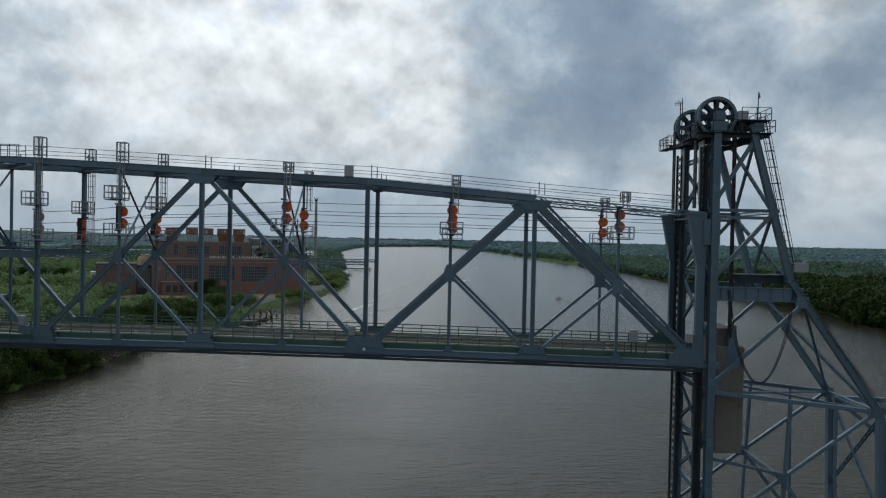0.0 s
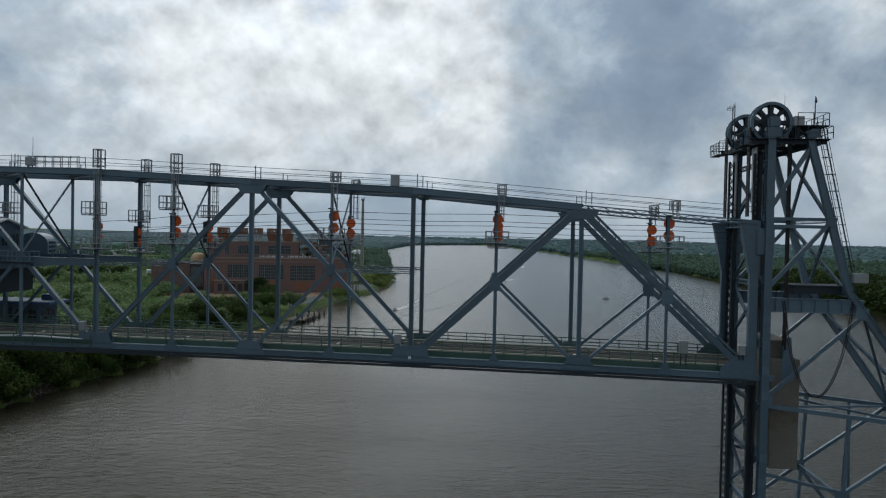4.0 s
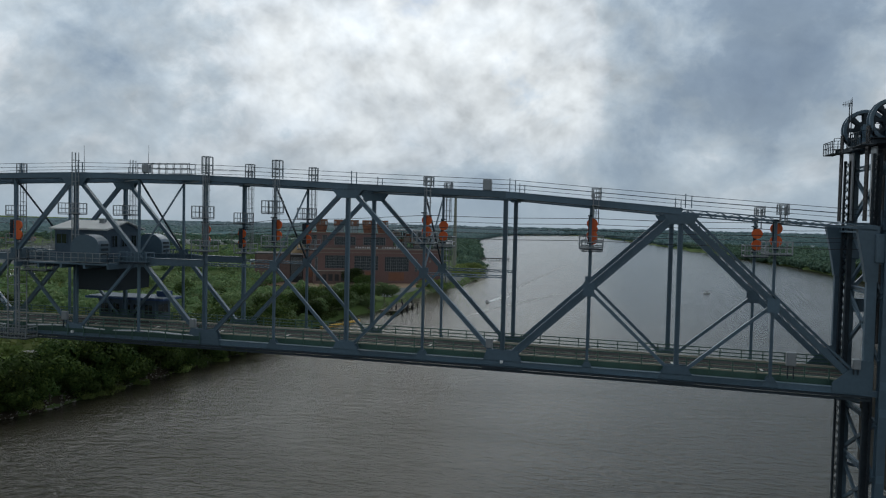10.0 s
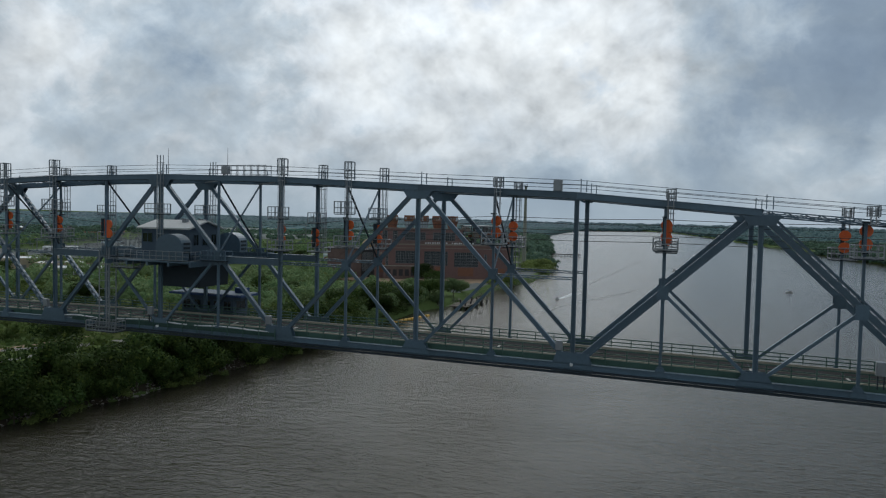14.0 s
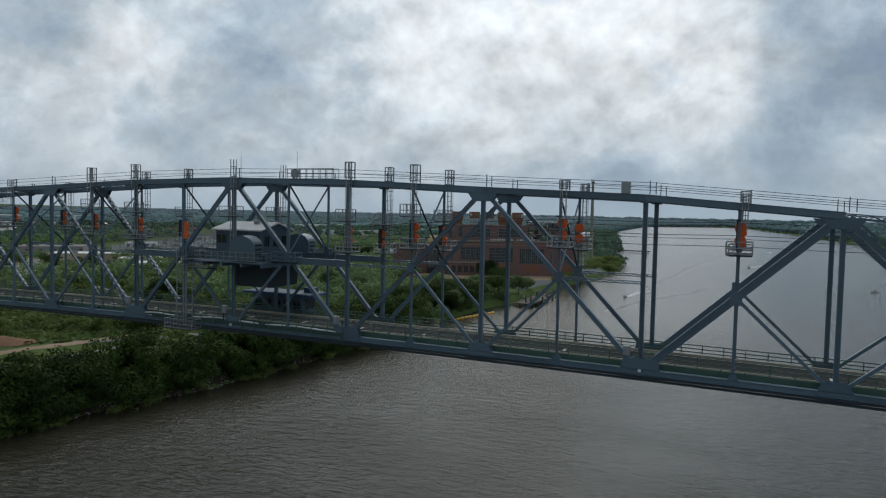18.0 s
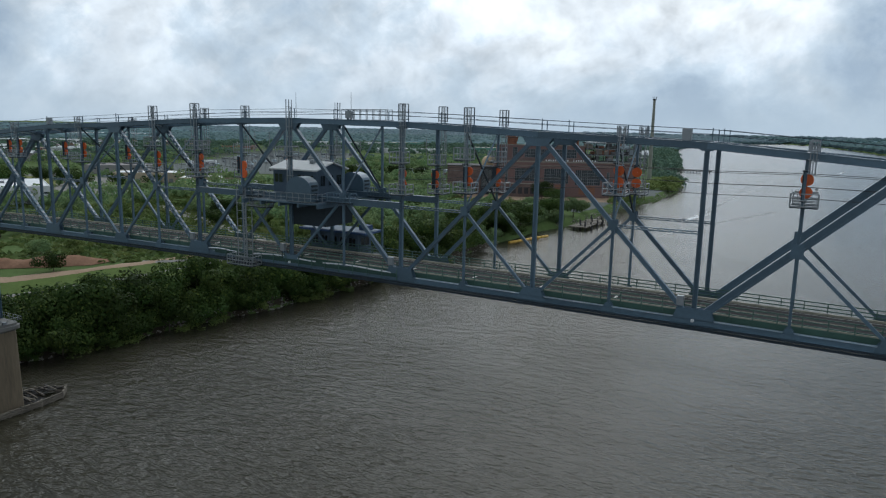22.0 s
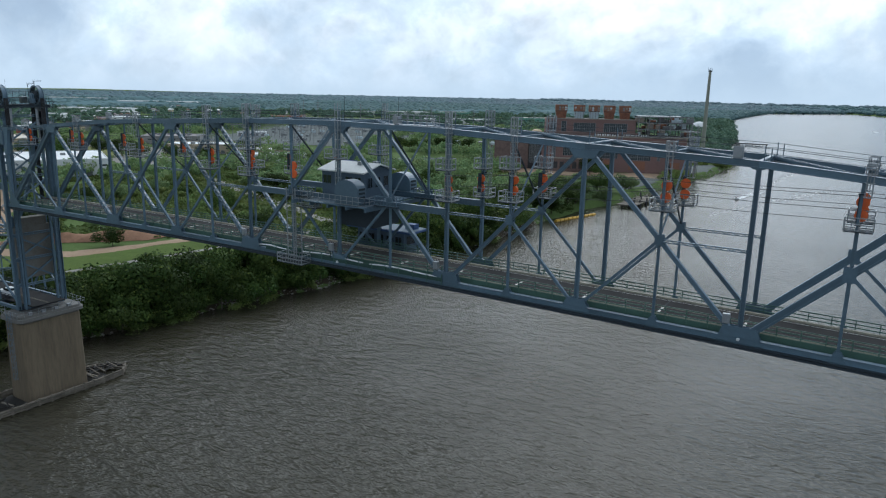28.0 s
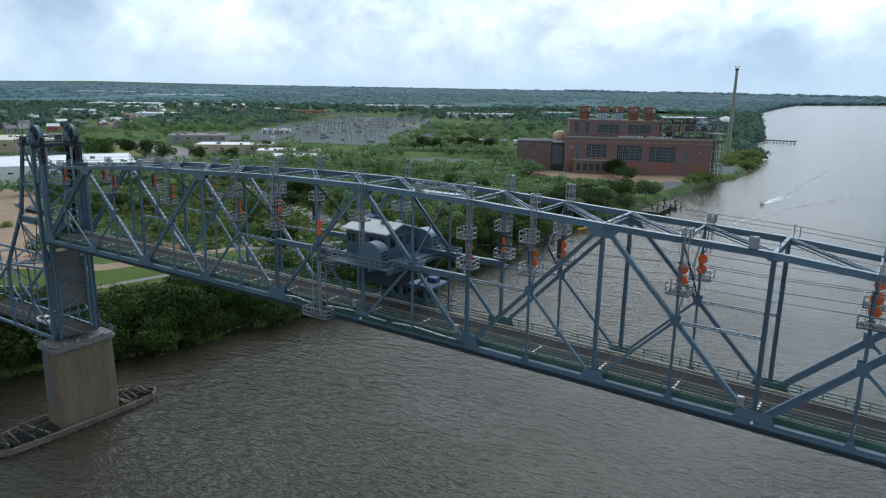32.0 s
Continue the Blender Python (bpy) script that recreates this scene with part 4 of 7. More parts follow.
    for c, s in ((V(86.6, 0.8, 24.6), (1.0, 0.8, 1.0)), (V(86.2, 2.2, 23.6), (1.0, 0.8, 1.1)), (V(87.9, 0.3, 23.5), (0.8, 0.7, 0.9)), (V(87.0, 6.5, 23.6), (1.2, 1.0, 1.3))):
        bm = B()
        box(bm, c, s)
        bmesh.ops.bevel(bm, geom=bm.edges[:], offset=0.05, segments=1, affect="EDGES")
        part("equipment_box", finish(bm), GALV, tw, "light grey equipment box")
    bm = B()
    box(bm, V(92.0, YN - 0.3, 9.9), (1.35, 0.5, 0.9))
    bmesh.ops.bevel(bm, geom=bm.edges[:], offset=0.04, segments=1, affect="EDGES")
    part("equipment_box", finish(bm), GALV, tw, "light grey equipment box")
    # ladder up the back leg
    for (xa, za), (xb, zc) in (((91.7, 8.6), (88.2, 24.4)), ((100.7, -4.0), (91.7, 8.0))):
        mk("caged_ladder", lambda bm: ladder(bm, V(xa, YN + 0.3, za), V(xb, YN + 0.3, zc), 0.5, True, Vector((0, -1, 0)), 0.8) if sx > 0 else ladder(bm, V(xa, YN + 0.3, za), V(xb, YN + 0.3, zc), 0.5, False, Vector((0, -1, 0)), 0.9), STEEL_D)
    # hanging cable loop
    for off in (0, 0.18):
        bm = B()
        a, b = V(85.2 + off, YN - 0.2, 7.6), V(91.5 + off, YN - 0.2, 8.0)
        pts = [a.lerp(b, k / 14) - Vector((0, 0, 9.2 * (1 - (2 * k / 14 - 1) ** 2) ** 0.75)) for k in range(15)]
        for p, q in zip(pts, pts[1:]):
            rod(bm, p, q, 0.05, 5)
        part("hanging_cable", finish(bm), ROPE, tw)
    mk("roof_beam", lambda bm: (box(bm, V(89.2, 2.3, 8.6), (5.0, 3.2, 0.7)), box(bm, V(89.2, 2.3, 9.0), (5.4, 3.5, 0.1))), STEEL_D)
    # aerials
    for (x_, y_, h, yaw_) in ((81.9, 5.0, 4.4, 100), (82.6, 6.6, 4.9, 75), (87.9, 0.2, 2.6, 60)):
        an = thing("aerial", "yagi aerial on a thin mast on the tower top", "aerial", "tower aerials")
        bm = B()
        b0 = V(x_, y_, 22.3 if x_ < 85 else 24.0)
        rod(bm, b0, b0 + Vector((0, 0, h)), 0.05, 6)
        part("mast", finish(bm), STEEL_D, an)
        bm = B()
        d = Vector((math.cos(radians(yaw_)), math.sin(radians(yaw_)), 0.08))
        t_ = b0 + Vector((0, 0, h))
        rod(bm, t_ - d * 0.25, t_ + d * 1.35, 0.03, 5)
        part("boom", finish(bm), STEEL_D, an)
        for k in range(5):
            bm = B()
            p = t_ + d * (0.3 * k - 0.1)
            e_ = Vector((0, 0, 0.34 - 0.03 * k))
            rod(bm, p - e_, p + e_, 0.018, 4)
            part("element", finish(bm), STEEL_D, an)
    wp = thing("antenna", "thin whip antenna on the tower top", "antenna", "whip antennas")
    bm = B()
    rod(bm, V(86.2, 3.0, 24.0), V(86.2, 3.0, 27.6), 0.04, 5, 0.015)
    part("whip", finish(bm), STEEL_D, wp)

    # counterweight
    cw = thing("counterweight", "stained concrete counterweight hanging from black ropes in the tower", "counterweight", "counterweights")
    bm = B()
    box(bm, (sx * 85.55, WIDTH / 2, cw_top - 5.4), (2.7, 7.0, 10.6))
    bmesh.ops.bevel(bm, geom=bm.edges[:], offset=0.06, segments=1, affect="EDGES")
    part("block", finish(bm), CONC_W, cw)
    bm = B()
    box(bm, (sx * 85.3, WIDTH / 2, cw_top + 0.75), (2.0, 5.6, 1.7))
    bmesh.ops.bevel(bm, geom=bm.edges[:], offset=0.05, segments=1, affect="EDGES")
    part("cap_block", finish(bm), CONC_W, cw)
    for y in (0.95, WIDTH - 0.95):
        bm = B()
        plate(bm, [(sx * 85.1, cw_top - 2.2), (sx * 86.3, cw_top - 2.2), (sx * 86.0, cw_top + 2.0), (sx * 85.4, cw_top + 2.0)], y - 0.25, y + 0.25)
        part("rope_socket", finish(bm), STEEL, cw)

    # pier
    pr = thing("bridge_pier", "tall weathered concrete pier with a railed cap, standing in the river", "pier", "bridge piers")
    x0, zt = sx * 84.0, base - 0.3

    def rounded(bm, hx, hy, r, z0, z1, grow=1.0):
        ring = []
        for qx, qy, a0 in ((1, 1, 0), (-1, 1, 90), (-1, -1, 180), (1, -1, 270)):
            for k in range(5):
                a = radians(a0 + 22.5 * k)
                ring.append((qx * (hx - r) + r * math.cos(a), qy * (hy - r) + r * math.sin(a)))
        lo = [bm.verts.new((x0 + x * grow, WIDTH / 2 + y * grow, z0)) for x, y in ring]
        hi = [bm.verts.new((x0 + x, WIDTH / 2 + y, z1)) for x, y in ring]
        n = len(ring)
        for k in range(n):
            bm.faces.new((lo[k], lo[(k + 1) % n], hi[(k + 1) % n], hi[k]))
        bm.faces.new(hi); bm.faces.new(lo[::-1])
    bm = B()
    rounded(bm, 3.1, 6.1, 0.5, WATER - 5, zt - 2.0, 1.05)
    part("shaft", finish(bm), CONC, pr)
    bm = B()
    rounded(bm, 3.5, 6.6, 0.9, zt - 2.0, zt - 1.5, 0.9)
    rounded(bm, 3.8, 6.9, 1.3, zt - 1.52, zt - 0.85)
    rounded(bm, 3.5, 6.5, 1.1, zt - 0.86, zt - 0.35)
    part("cap", finish(bm), CONC_G, pr, "grey concrete cap")
    bm = B()
    for a, b in (((-3.7, -6.9), (3.7, -6.9)), ((3.7, -6.9), (3.7, 6.9)), ((3.7, 6.9), (-3.7, 6.9)), ((-3.7, 6.9), (-3.7, -6.9))):
        a, b = Vector((x0 + a[0], WIDTH / 2 + a[1], zt - 0.36)), Vector((x0 + b[0], WIDTH / 2 + b[1], zt - 0.36))
        k = max(1, round((b - a).length / 1.4))
        for j in range(k + 1):
            p = a.lerp(b, j / k)
            bar(bm, p, p + Vector((0, 0, 1.1)), 0.07, 0.07)
        for e in (0.55, 1.1):
            bar(bm, a + Vector((0, 0, e)), b + Vector((0, 0, e)), 0.05, 0.05)
    part("cap_railing", finish(bm), GALV, pr)
    mk2 = B()
    ladder(mk2, (x0 - sx * 1.0, WIDTH / 2 - 6.9, zt - 13.5), (x0 - sx * 1.0, WIDTH / 2 - 6.9, zt + 0.6), 0.6, True, Vector((0, -1, 0)), 0.6)
    part("access_ladder", finish(mk2), STEEL, pr, "caged steel ladder down the pier")
    for k in range(4):
        bm = B()
        box(bm, (x0 + 3.2 * -sx, YN + 0.5 + k * 2.6, zt - 0.1), (0.5, 0.7, 0.6))
        part("bearing_block", finish(bm), GALV, pr)

    # side span: truss, deck and rails behind the tower
    ss = thing("side_span", "blue-grey steel truss side span with an asphalt roadway", "bridge span", "side spans")
    n = 5
    xs = [83.8 + 16.6 * k for k in range(n + 1)]
    zd = base + 0.3
    grade = 0.022

    def z_at(x):
        return zd - (x - 83.8) * grade

    def W3(x, y, z):
        return Vector((sx * x, y, z))
    for y in (YN, YF):
        for k in range(n):
            xa, xb = xs[k], xs[k + 1]
            xm = (xa + xb) / 2
            top_a, top_b = ((-2.4 + dz) if k == 0 else z_at(xa) + 13.5), z_at(xb) + 13.5
            top_a = min(top_a, z_at(xa) + 16.2)
            for a, b, w in ((W3(xa, y, z_at(xa)), W3(xb, y, z_at(xb)), 0.6),):
                bm = B(); bar(bm, a, b, 0.5, w); part("bottom_chord", finish(bm), STEEL, ss)
            if k:
                bm = B(); bar(bm, W3(xa, y, z_at(xa) + 13.5), W3(xb, y, top_b), 0.45, 0.5); part("top_chord", finish(bm), STEEL, ss)
                bm = B(); bar(bm, W3(xa, y, z_at(xa)), W3(xa, y, z_at(xa) + 13.5), 0.3, 0.34); part("vertical", finish(bm), STEEL, ss)
                bm = B(); bar(bm, W3(xb, y, z_at(xb)) if k % 2 else W3(xa, y, z_at(xa)), W3(xa, y, z_at(xa) + 13.5) if k % 2 else W3(xb, y, top_b), 0.35, 0.4); part("diagonal", finish(bm), STEEL, ss)
                bm = B(); bar(bm, W3(xm, y, z_at(xm)), W3(xm, y, z_at(xm) + 13.5), 0.22, 0.24); part("vertical", finish(bm), STEEL, ss)
            for e in (0.9, 1.35):
                yy = y + (1.0 if y == YN else -1.0)
                bm = B(); bar(bm, W3(xa, yy, z_at(xa) + 0.5 + e), W3(xb, yy, z_at(xb) + 0.5 + e), 0.06, 0.09); part("rail", finish(bm), STEEL_D, ss)
            for j in range(8):
                xx = xa + (xb - xa) * (j + 0.5) / 8
                yy = y + (1.0 if y == YN else -1.0)
                bm = B(); bar(bm, W3(xx, yy, z_at(xx) + 0.4), W3(xx, yy, z_at(xx) + 1.9), 0.08, 0.08); part("railing_post", finish(bm), STEEL_D, ss)
    for k in range(n):
        xa, xb = xs[k] - (2.6 if k == 0 else 0), xs[k + 1]
        bm = B(); bar(bm, W3(xa, WIDTH / 2, z_at(xa) + 0.42), W3(xb, WIDTH / 2, z_at(xb) + 0.42), 6.6, 0.2); part("road_slab", finish(bm), ASPHALT, ss, "worn grey asphalt roadway")
        for dy in (-0.13, 0.13):
            bm = B(); bar(bm, W3(xa, WIDTH / 2 + dy, z_at(xa) + 0.527), W3(xb, WIDTH / 2 + dy, z_at(xb) + 0.527), 0.12, 0.01); part("lane_line", finish(bm), LINE_Y, ss)
        for j in range(2):
            xx = xs[k] + (xb - xs[k]) * j / 2
            bm = B(); bar(bm, W3(xx, YN, z_at(xx) - 0.1), W3(xx, YF, z_at(xx) - 0.1), 0.3, 0.9, side=(1, 0, 0)); part("floor_beam", finish(bm), STEEL_D, ss)
        if k:
            bm = B(); laced(bm, W3(xs[k], YN, z_at(xs[k]) + 13.4), W3(xs[k], YF, z_at(xs[k]) + 13.4), 0.3, 0.5, side=(1, 0, 0), pitch=0.8); part("top_strut", finish(bm), STEEL, ss)
    for k in ((2, 4) if sx > 0 else (4,)):
        p2 = thing("bridge_pier", "weathered concrete pier under the side span", "pier", "bridge piers")
        bm = B(); box(bm, W3(xs[k], WIDTH / 2, (WATER - 5 + z_at(xs[k]) - 0.6) / 2), (3.0, 10.5, z_at(xs[k]) - 0.6 - WATER + 5))
        bmesh.ops.bevel(bm, geom=bm.edges[:], offset=0.3, segments=1, affect="EDGES")
        part("shaft", finish(bm), CONC, p2)
    return tw


lift_tower(1, -0.5, 1.5, -18.6, -0.6)
lift_tower(-1, -4.0, -5.0, -21.7, 0.0)

# end posts of the span with their wide heads
for sx in (1, -1):
    for y in (0.0, WIDTH):
        x = sx * 82.05
        bm = B()
        bar(bm, (x, y, 0.0), (x, y, 10.6), 0.45, 0.8)
        part("end_post", finish(bm), STEEL, span)
        bm = B()
        plate(bm, [(x - sx * 0.5, 9.6), (x - sx * 0.75, 11.2), (x - sx * 1.4, 14.55), (x + sx * 0.45, 14.55), (x + sx * 0.45, 9.6)], y - 0.3, y + 0.3)
        part("end_post_head", finish(bm), STEEL, span)
        bm = B()
        box(bm, (x + sx * 0.9, y - 0.1, 12.6), (1.6, 0.9, 2.6))
        bmesh.ops.bevel(bm, geom=bm.edges[:], offset=0.12, segments=1, affect="EDGES")
        part("guide_housing", finish(bm), STEEL, span)
        bm = B()
        box(bm, (x + sx * 0.9, y, -0.35), (2.4, 0.6, 0.5))
        part("end_shoe", finish(bm), STEEL, span)
        bm = B()
        plate(bm, [(x - sx * 2.9, -0.4), (x - sx * 2.9, 0.5), (x - sx * 0.6, 2.6), (x + sx * 0.4, 2.6), (x + sx * 0.4, -0.4)], y - 0.34, y - 0.29)
        part("gusset", finish(bm), STEEL, span)
    bm = B()
    laced(bm, (sx * 82.0, 0, 14.3), (sx * 82.0, WIDTH, 14.3), 0.4, 0.7, side=(1, 0, 0), pitch=0.8)
    part("end_strut", finish(bm), STEEL, span)

TAR = material("tarred_timber", (0.018, 0.016, 0.014), 0.8, 0.0, 0.2, 0.6, 5)
# fenders round the pier by the left bank
TIMBER = material("weathered_timber", (0.20, 0.175, 0.14), 0.9, 0.0, 0.25, 0.6, 5, 0.01, 10, dark=(0.05, 0.04, 0.03), dirt=0.6, rand=0.25)
for sx in (-1, 1):
    fe = thing("pier_fender", "weathered timber fender on piles round the bridge pier", "fender", "pier fenders")
    x0 = sx * 84.0
    ring = [(1.5, -17.5), (4.4, -13.5), (4.9, -6), (5.0, WIDTH / 2), (4.9, 13.0), (4.3, 18.0), (1.5, 20.5), (-3.0, 16.5), (-4.8, 11), (-4.8, WIDTH / 2), (-4.6, -7), (-3.0, -13.0)]
    ring = [(x0 - sx * a, b) for a, b in ring]
    for a, b in zip(ring, ring[1:] + ring[:1]):
        a, b = Vector((*a, 0)), Vector((*b, 0))
        for z in (WATER + 0.35, WATER + 0.8, WATER + 1.25):
            bm = B(); bar(bm, a + Vector((0, 0, z)), b + Vector((0, 0, z)), 0.3, 0.36, side=(0, 0, 1)); part("wale", finish(bm), TIMBER, fe)
        k = max(1, round((b - a).length / 2.4))
        for j in range(k):
            p = a.lerp(b, j / k)
            bm = B(); rod(bm, p + Vector((0, 0, WATER - 2)), p + Vector((0, 0, WATER + 1.6)), 0.2, 8); part("fender_post", finish(bm), TIMBER, fe)
    for (ya, yb) in ((-15.5, -6.5), (11.5, 18.5)):
        for j in range(6):
            yy = ya + (yb - ya) * j / 5
            hw = 4.4 * (1 - abs((yy - 2) / 22) ** 2) + 0.2
            bm = B(); bar(bm, (x0 - hw, yy, WATER + 1.4), (x0 + hw, yy + random.uniform(-1.5, 1.5), WATER + 1.45), 0.24, 0.24); part("cross_beam", finish(bm), TIMBER, fe)
            for e in range(3):
                u0, v0 = random.uniform(-hw, hw) * 0.8, random.uniform(-1.4, 1.4)
                a2 = random.uniform(0, 3.14)
                ln = random.uniform(1.0, 2.2)
                bm = B(); bar(bm, (x0 + u0 - math.cos(a2) * ln, yy + v0 - math.sin(a2) * ln, WATER + 1.1 + 0.15 * e), (x0 + u0 + math.cos(a2) * ln, yy + v0 + math.sin(a2) * ln, WATER + 1.2 + random.uniform(0, 0.5)), 0.3, 0.3); part("fallen_timber", finish(bm), TAR, fe, "black tarred timber")
    # near-black floor added so that the fender's inside comes out dark
    bm = B()
    box(bm, (x0 - sx * 0.2, 2.0, WATER + 0.1), (7.6, 27.0, 0.9))
    bmesh.ops.bevel(bm, geom=bm.edges[:], offset=0.2, segments=1, affect="EDGES")
    part("fender_deck", finish(bm), TAR, fe, "near-black floor added inside the fender")

# ---- machinery house at mid span and control house beside the road ----
HOUSE = material("house_paint", (0.080, 0.115, 0.155), 0.6, 0.0, 0.1, 0.5, 5, dirt=0.3, spec=0.2)
ROOF_W = material("white_roof", (0.66, 0.67, 0.66), 0.7, 0.0, 0.1, 0.5, 4, dirt=0.35)
BLUE = material("blue_roof_paint", (0.05, 0.09, 0.2), 0.6, 0.0, 0.12, 0.4, 4, dirt=0.25, spec=0.2)
GLASS = bpy.data.materials.new("window_glass")
GLASS.use_nodes = True
_g = GLASS.node_tree.nodes["Principled BSDF"]
_g.inputs["Base Color"].default_value, _g.inputs["Roughness"].default_value, _g.inputs["Specular IOR Level"].default_value = (0.012, 0.016, 0.02, 1), 0.06, 0.8


def window(parent, c, w, h, axis="y", out=-1, mat=GLASS, frame_mat=None, cols=2):
    """A framed window whose pane lies behind its bars; axis: the way it looks along."""
    frame_mat = frame_mat or HOUSE
    bm = B()
    t = 0.07

    def bx(u, z, su, sz, d):
        if axis == "y":
            box(bm, (c[0] + u, c[1] + out * d, c[2] + z), (su, 0.06, sz))
        else:
            box(bm, (c[0] + out * d, c[1] + u, c[2] + z), (0.06, su, sz))
    for s in (-1, 1):
        bx(s * (w - t) / 2, 0, t, h, 0.05); bx(0, s * (h - t) / 2, w - 2 * t, t, 0.05)
    for k in range(1, cols):
        bx(-w / 2 + w * k / cols, 0, t * 0.8, h - 2 * t, 0.045)
    wn_ = part("window", finish(bm), frame_mat, parent)
    bm = B()
    bx(0, 0, w - t, h - t, 0.012)
    part("pane", finish(bm), mat, wn_)
    return wn_


PLAT = 8.75
mh = thing("machinery_house", "blue-grey machinery house with a white gabled roof on the span", "house")
bm = B(); box(bm, (-0.35, WIDTH / 2 - 0.1, PLAT + 1.8), (7.0, 6.0, 3.6)); part("wall", finish(bm), HOUSE, mh)
bm = B()
prof = [(0.75, 12.5), (WIDTH / 2, 13.45), (WIDTH - 0.95, 12.5), (WIDTH - 0.95, 12.32), (WIDTH / 2, 13.27), (0.75, 12.32)]
a = [bm.verts.new((-4.3, y, z)) for y, z in prof]; b = [bm.verts.new((3.55, y, z)) for y, z in prof]
bm.faces.new(a); bm.faces.new(b[::-1])
for k in range(6):
    bm.faces.new((a[(k + 1) % 6], a[k], b[k], b[(k + 1) % 6]))
part("roof", finish(bm), ROOF_W, mh, "white painted gabled roof")
bm = B()
for x in (-3.85, 3.15):
    v = [bm.verts.new((x, y, z)) for y, z in ((1.2, 12.3), (WIDTH / 2, 13.3), (WIDTH - 1.4, 12.3))]
    v2 = [bm.verts.new((x - 0.1 * (1 if x > 0 else -1), p.co.y, p.co.z)) for p in v]
    bm.faces.new(v); bm.faces.new(v2[::-1])
part("gable", finish(bm), HOUSE, mh)
for x, w_ in ((-2.9, 1.5), (-1.2, 0.9), (0.8, 1.2), (2.2, 1.2)):
    window(mh, (x, 1.13, PLAT + 2.5), w_, 1.2)
for y in (2.4, 4.1, 5.8):
    window(mh, (3.15, y, PLAT + 2.3), 1.0, 1.4, "x", 1)
bm = B(); box(bm, (-0.6, 1.1, PLAT + 1.05), (0.9, 0.07, 2.05)); part("door", finish(bm), STEEL_D, mh)
for x, y in ((0.9, 3.3), (2.2, 4.9)):
    bm = B(); box(bm, (x, y, 13.3), (0.6, 0.5, 0.5)); box(bm, (x, y, 13.58), (0.75, 0.65, 0.08)); part("roof_vent", finish(bm), GALV, mh)
bm = B(); box(bm, (-4.9, WIDTH - 1.5, PLAT + 2.1), (1.9, 2.6, 4.2)); part("annex", finish(bm), HOUSE, mh)
bm = B(); box(bm, (-4.9, WIDTH - 1.5, PLAT + 4.26), (2.2, 2.9, 0.14)); part("annex_roof", finish(bm), BLUE, mh)
bm = B()
box(bm, (0.1, WIDTH / 2, PLAT - 0.1), (11.0, WIDTH + 0.2, 0.14))
part("platform", finish(bm), STEEL, mh)
for x in (-6, -3, 0, 3, 6):
    bm = B()
    bar(bm, (x, -2.3, PLAT - 0.4), (x, WIDTH + 2.3, PLAT - 0.4), 0.25, 0.5, side=(1, 0, 0))
    part("platform_beam", finish(bm), STEEL, mh)
bm = B()
v0 = [(-1.2, 1.3), (4.5, 1.3), (4.5, WIDTH - 1.3), (-1.2, WIDTH - 1.3)]
v1 = [(-1.1, 1.4), (4.4, 1.4), (4.4, WIDTH - 1.4), (-1.1, WIDTH - 1.4)]
hi = [bm.verts.new((x, y, PLAT - 0.3)) for x, y in v0]; lo = [bm.verts.new((x, y, PLAT - 3.4)) for x, y in v1]
bm.faces.new(lo[::-1])
for k in range(4):
    bm.faces.new((hi[k], hi[(k + 1) % 4], lo[(k + 1) % 4], lo[k]))
part("machine_pit", finish(bm), STEEL_D, mh, "dark steel machine pit under the floor")
for y, out in ((0.0, -1), (WIDTH, 1)):
    yc = y + out * 1.35
    bm = B(); box(bm, (0.9, yc, PLAT - 0.12), (10.2, 2.1, 0.14)); part("side_platform", finish(bm), STEEL, mh)
    bm = B()
    for a_, b_ in (((-4.2, y + out * 2.35), (6.0, y + out * 2.35)), ((-4.2, y + out * 0.3), (-4.2, y + out * 2.35)), ((6.0, y + out * 0.3), (6.0, y + out * 2.35))):
        a_, b_ = Vector((*a_, PLAT)), Vector((*b_, PLAT))
        k = max(1, round((b_ - a_).length / 0.9))
        for j in range(k + 1):
            p = a_.lerp(b_, j / k); bar(bm, p, p + Vector((0, 0, 1.1)), 0.06, 0.06)
        for e in (0.1, 0.55, 1.1):
            bar(bm, a_ + Vector((0, 0, e)), b_ + Vector((0, 0, e)), 0.06, 0.06)
    part("platform_railing", finish(bm), GALV, mh)
    # winding drum under a domed cover
    bm = B()
    n = 12
    prof = [(1.85 * math.cos(math.pi * k / n), 1.9 + 1.5 * math.sin(math.pi * k / n)) for k in range(n + 1)] + [(-1.75, 0.0), (1.75, 0.0)]
    prof = prof[:n + 1] + [(-1.85, 0.1), (1.85, 0.1)]
    a_ = [bm.verts.new((3.0 + u, yc - 0.85, PLAT + w_ * 0.92)) for u, w_ in prof]; b_ = [bm.verts.new((3.0 + u, yc + 0.85, PLAT + w_ * 0.92)) for u, w_ in prof]
    bm.faces.new(a_); bm.faces.new(b_[::-1])
    for k in range(len(prof)):
        bm.faces.new((a_[(k + 1) % len(prof)], a_[k], b_[k], b_[(k + 1) % len(prof)]))
    part("drum_cover", finish(bm), STEEL, mh, "blue-grey domed drum cover")
    for k in range(3):
        bm = B(); box(bm, (4.87, yc, PLAT + 1.0 + 0.5 * k), (0.06, 1.1, 0.26)); part("cover_louvre", finish(bm), STEEL_D, mh)
    for x in (-6.3, 8.0):
        platform("end_platform", (x, y + out * 0.1, PLAT + 0.1), 3.4, 1.4, 1.1, STEEL, mh)

ch = thing("control_house", "blue-grey control house with a flat blue roof beside the roadway", "house")
CX, CY = -0.3, WIDTH + 2.3
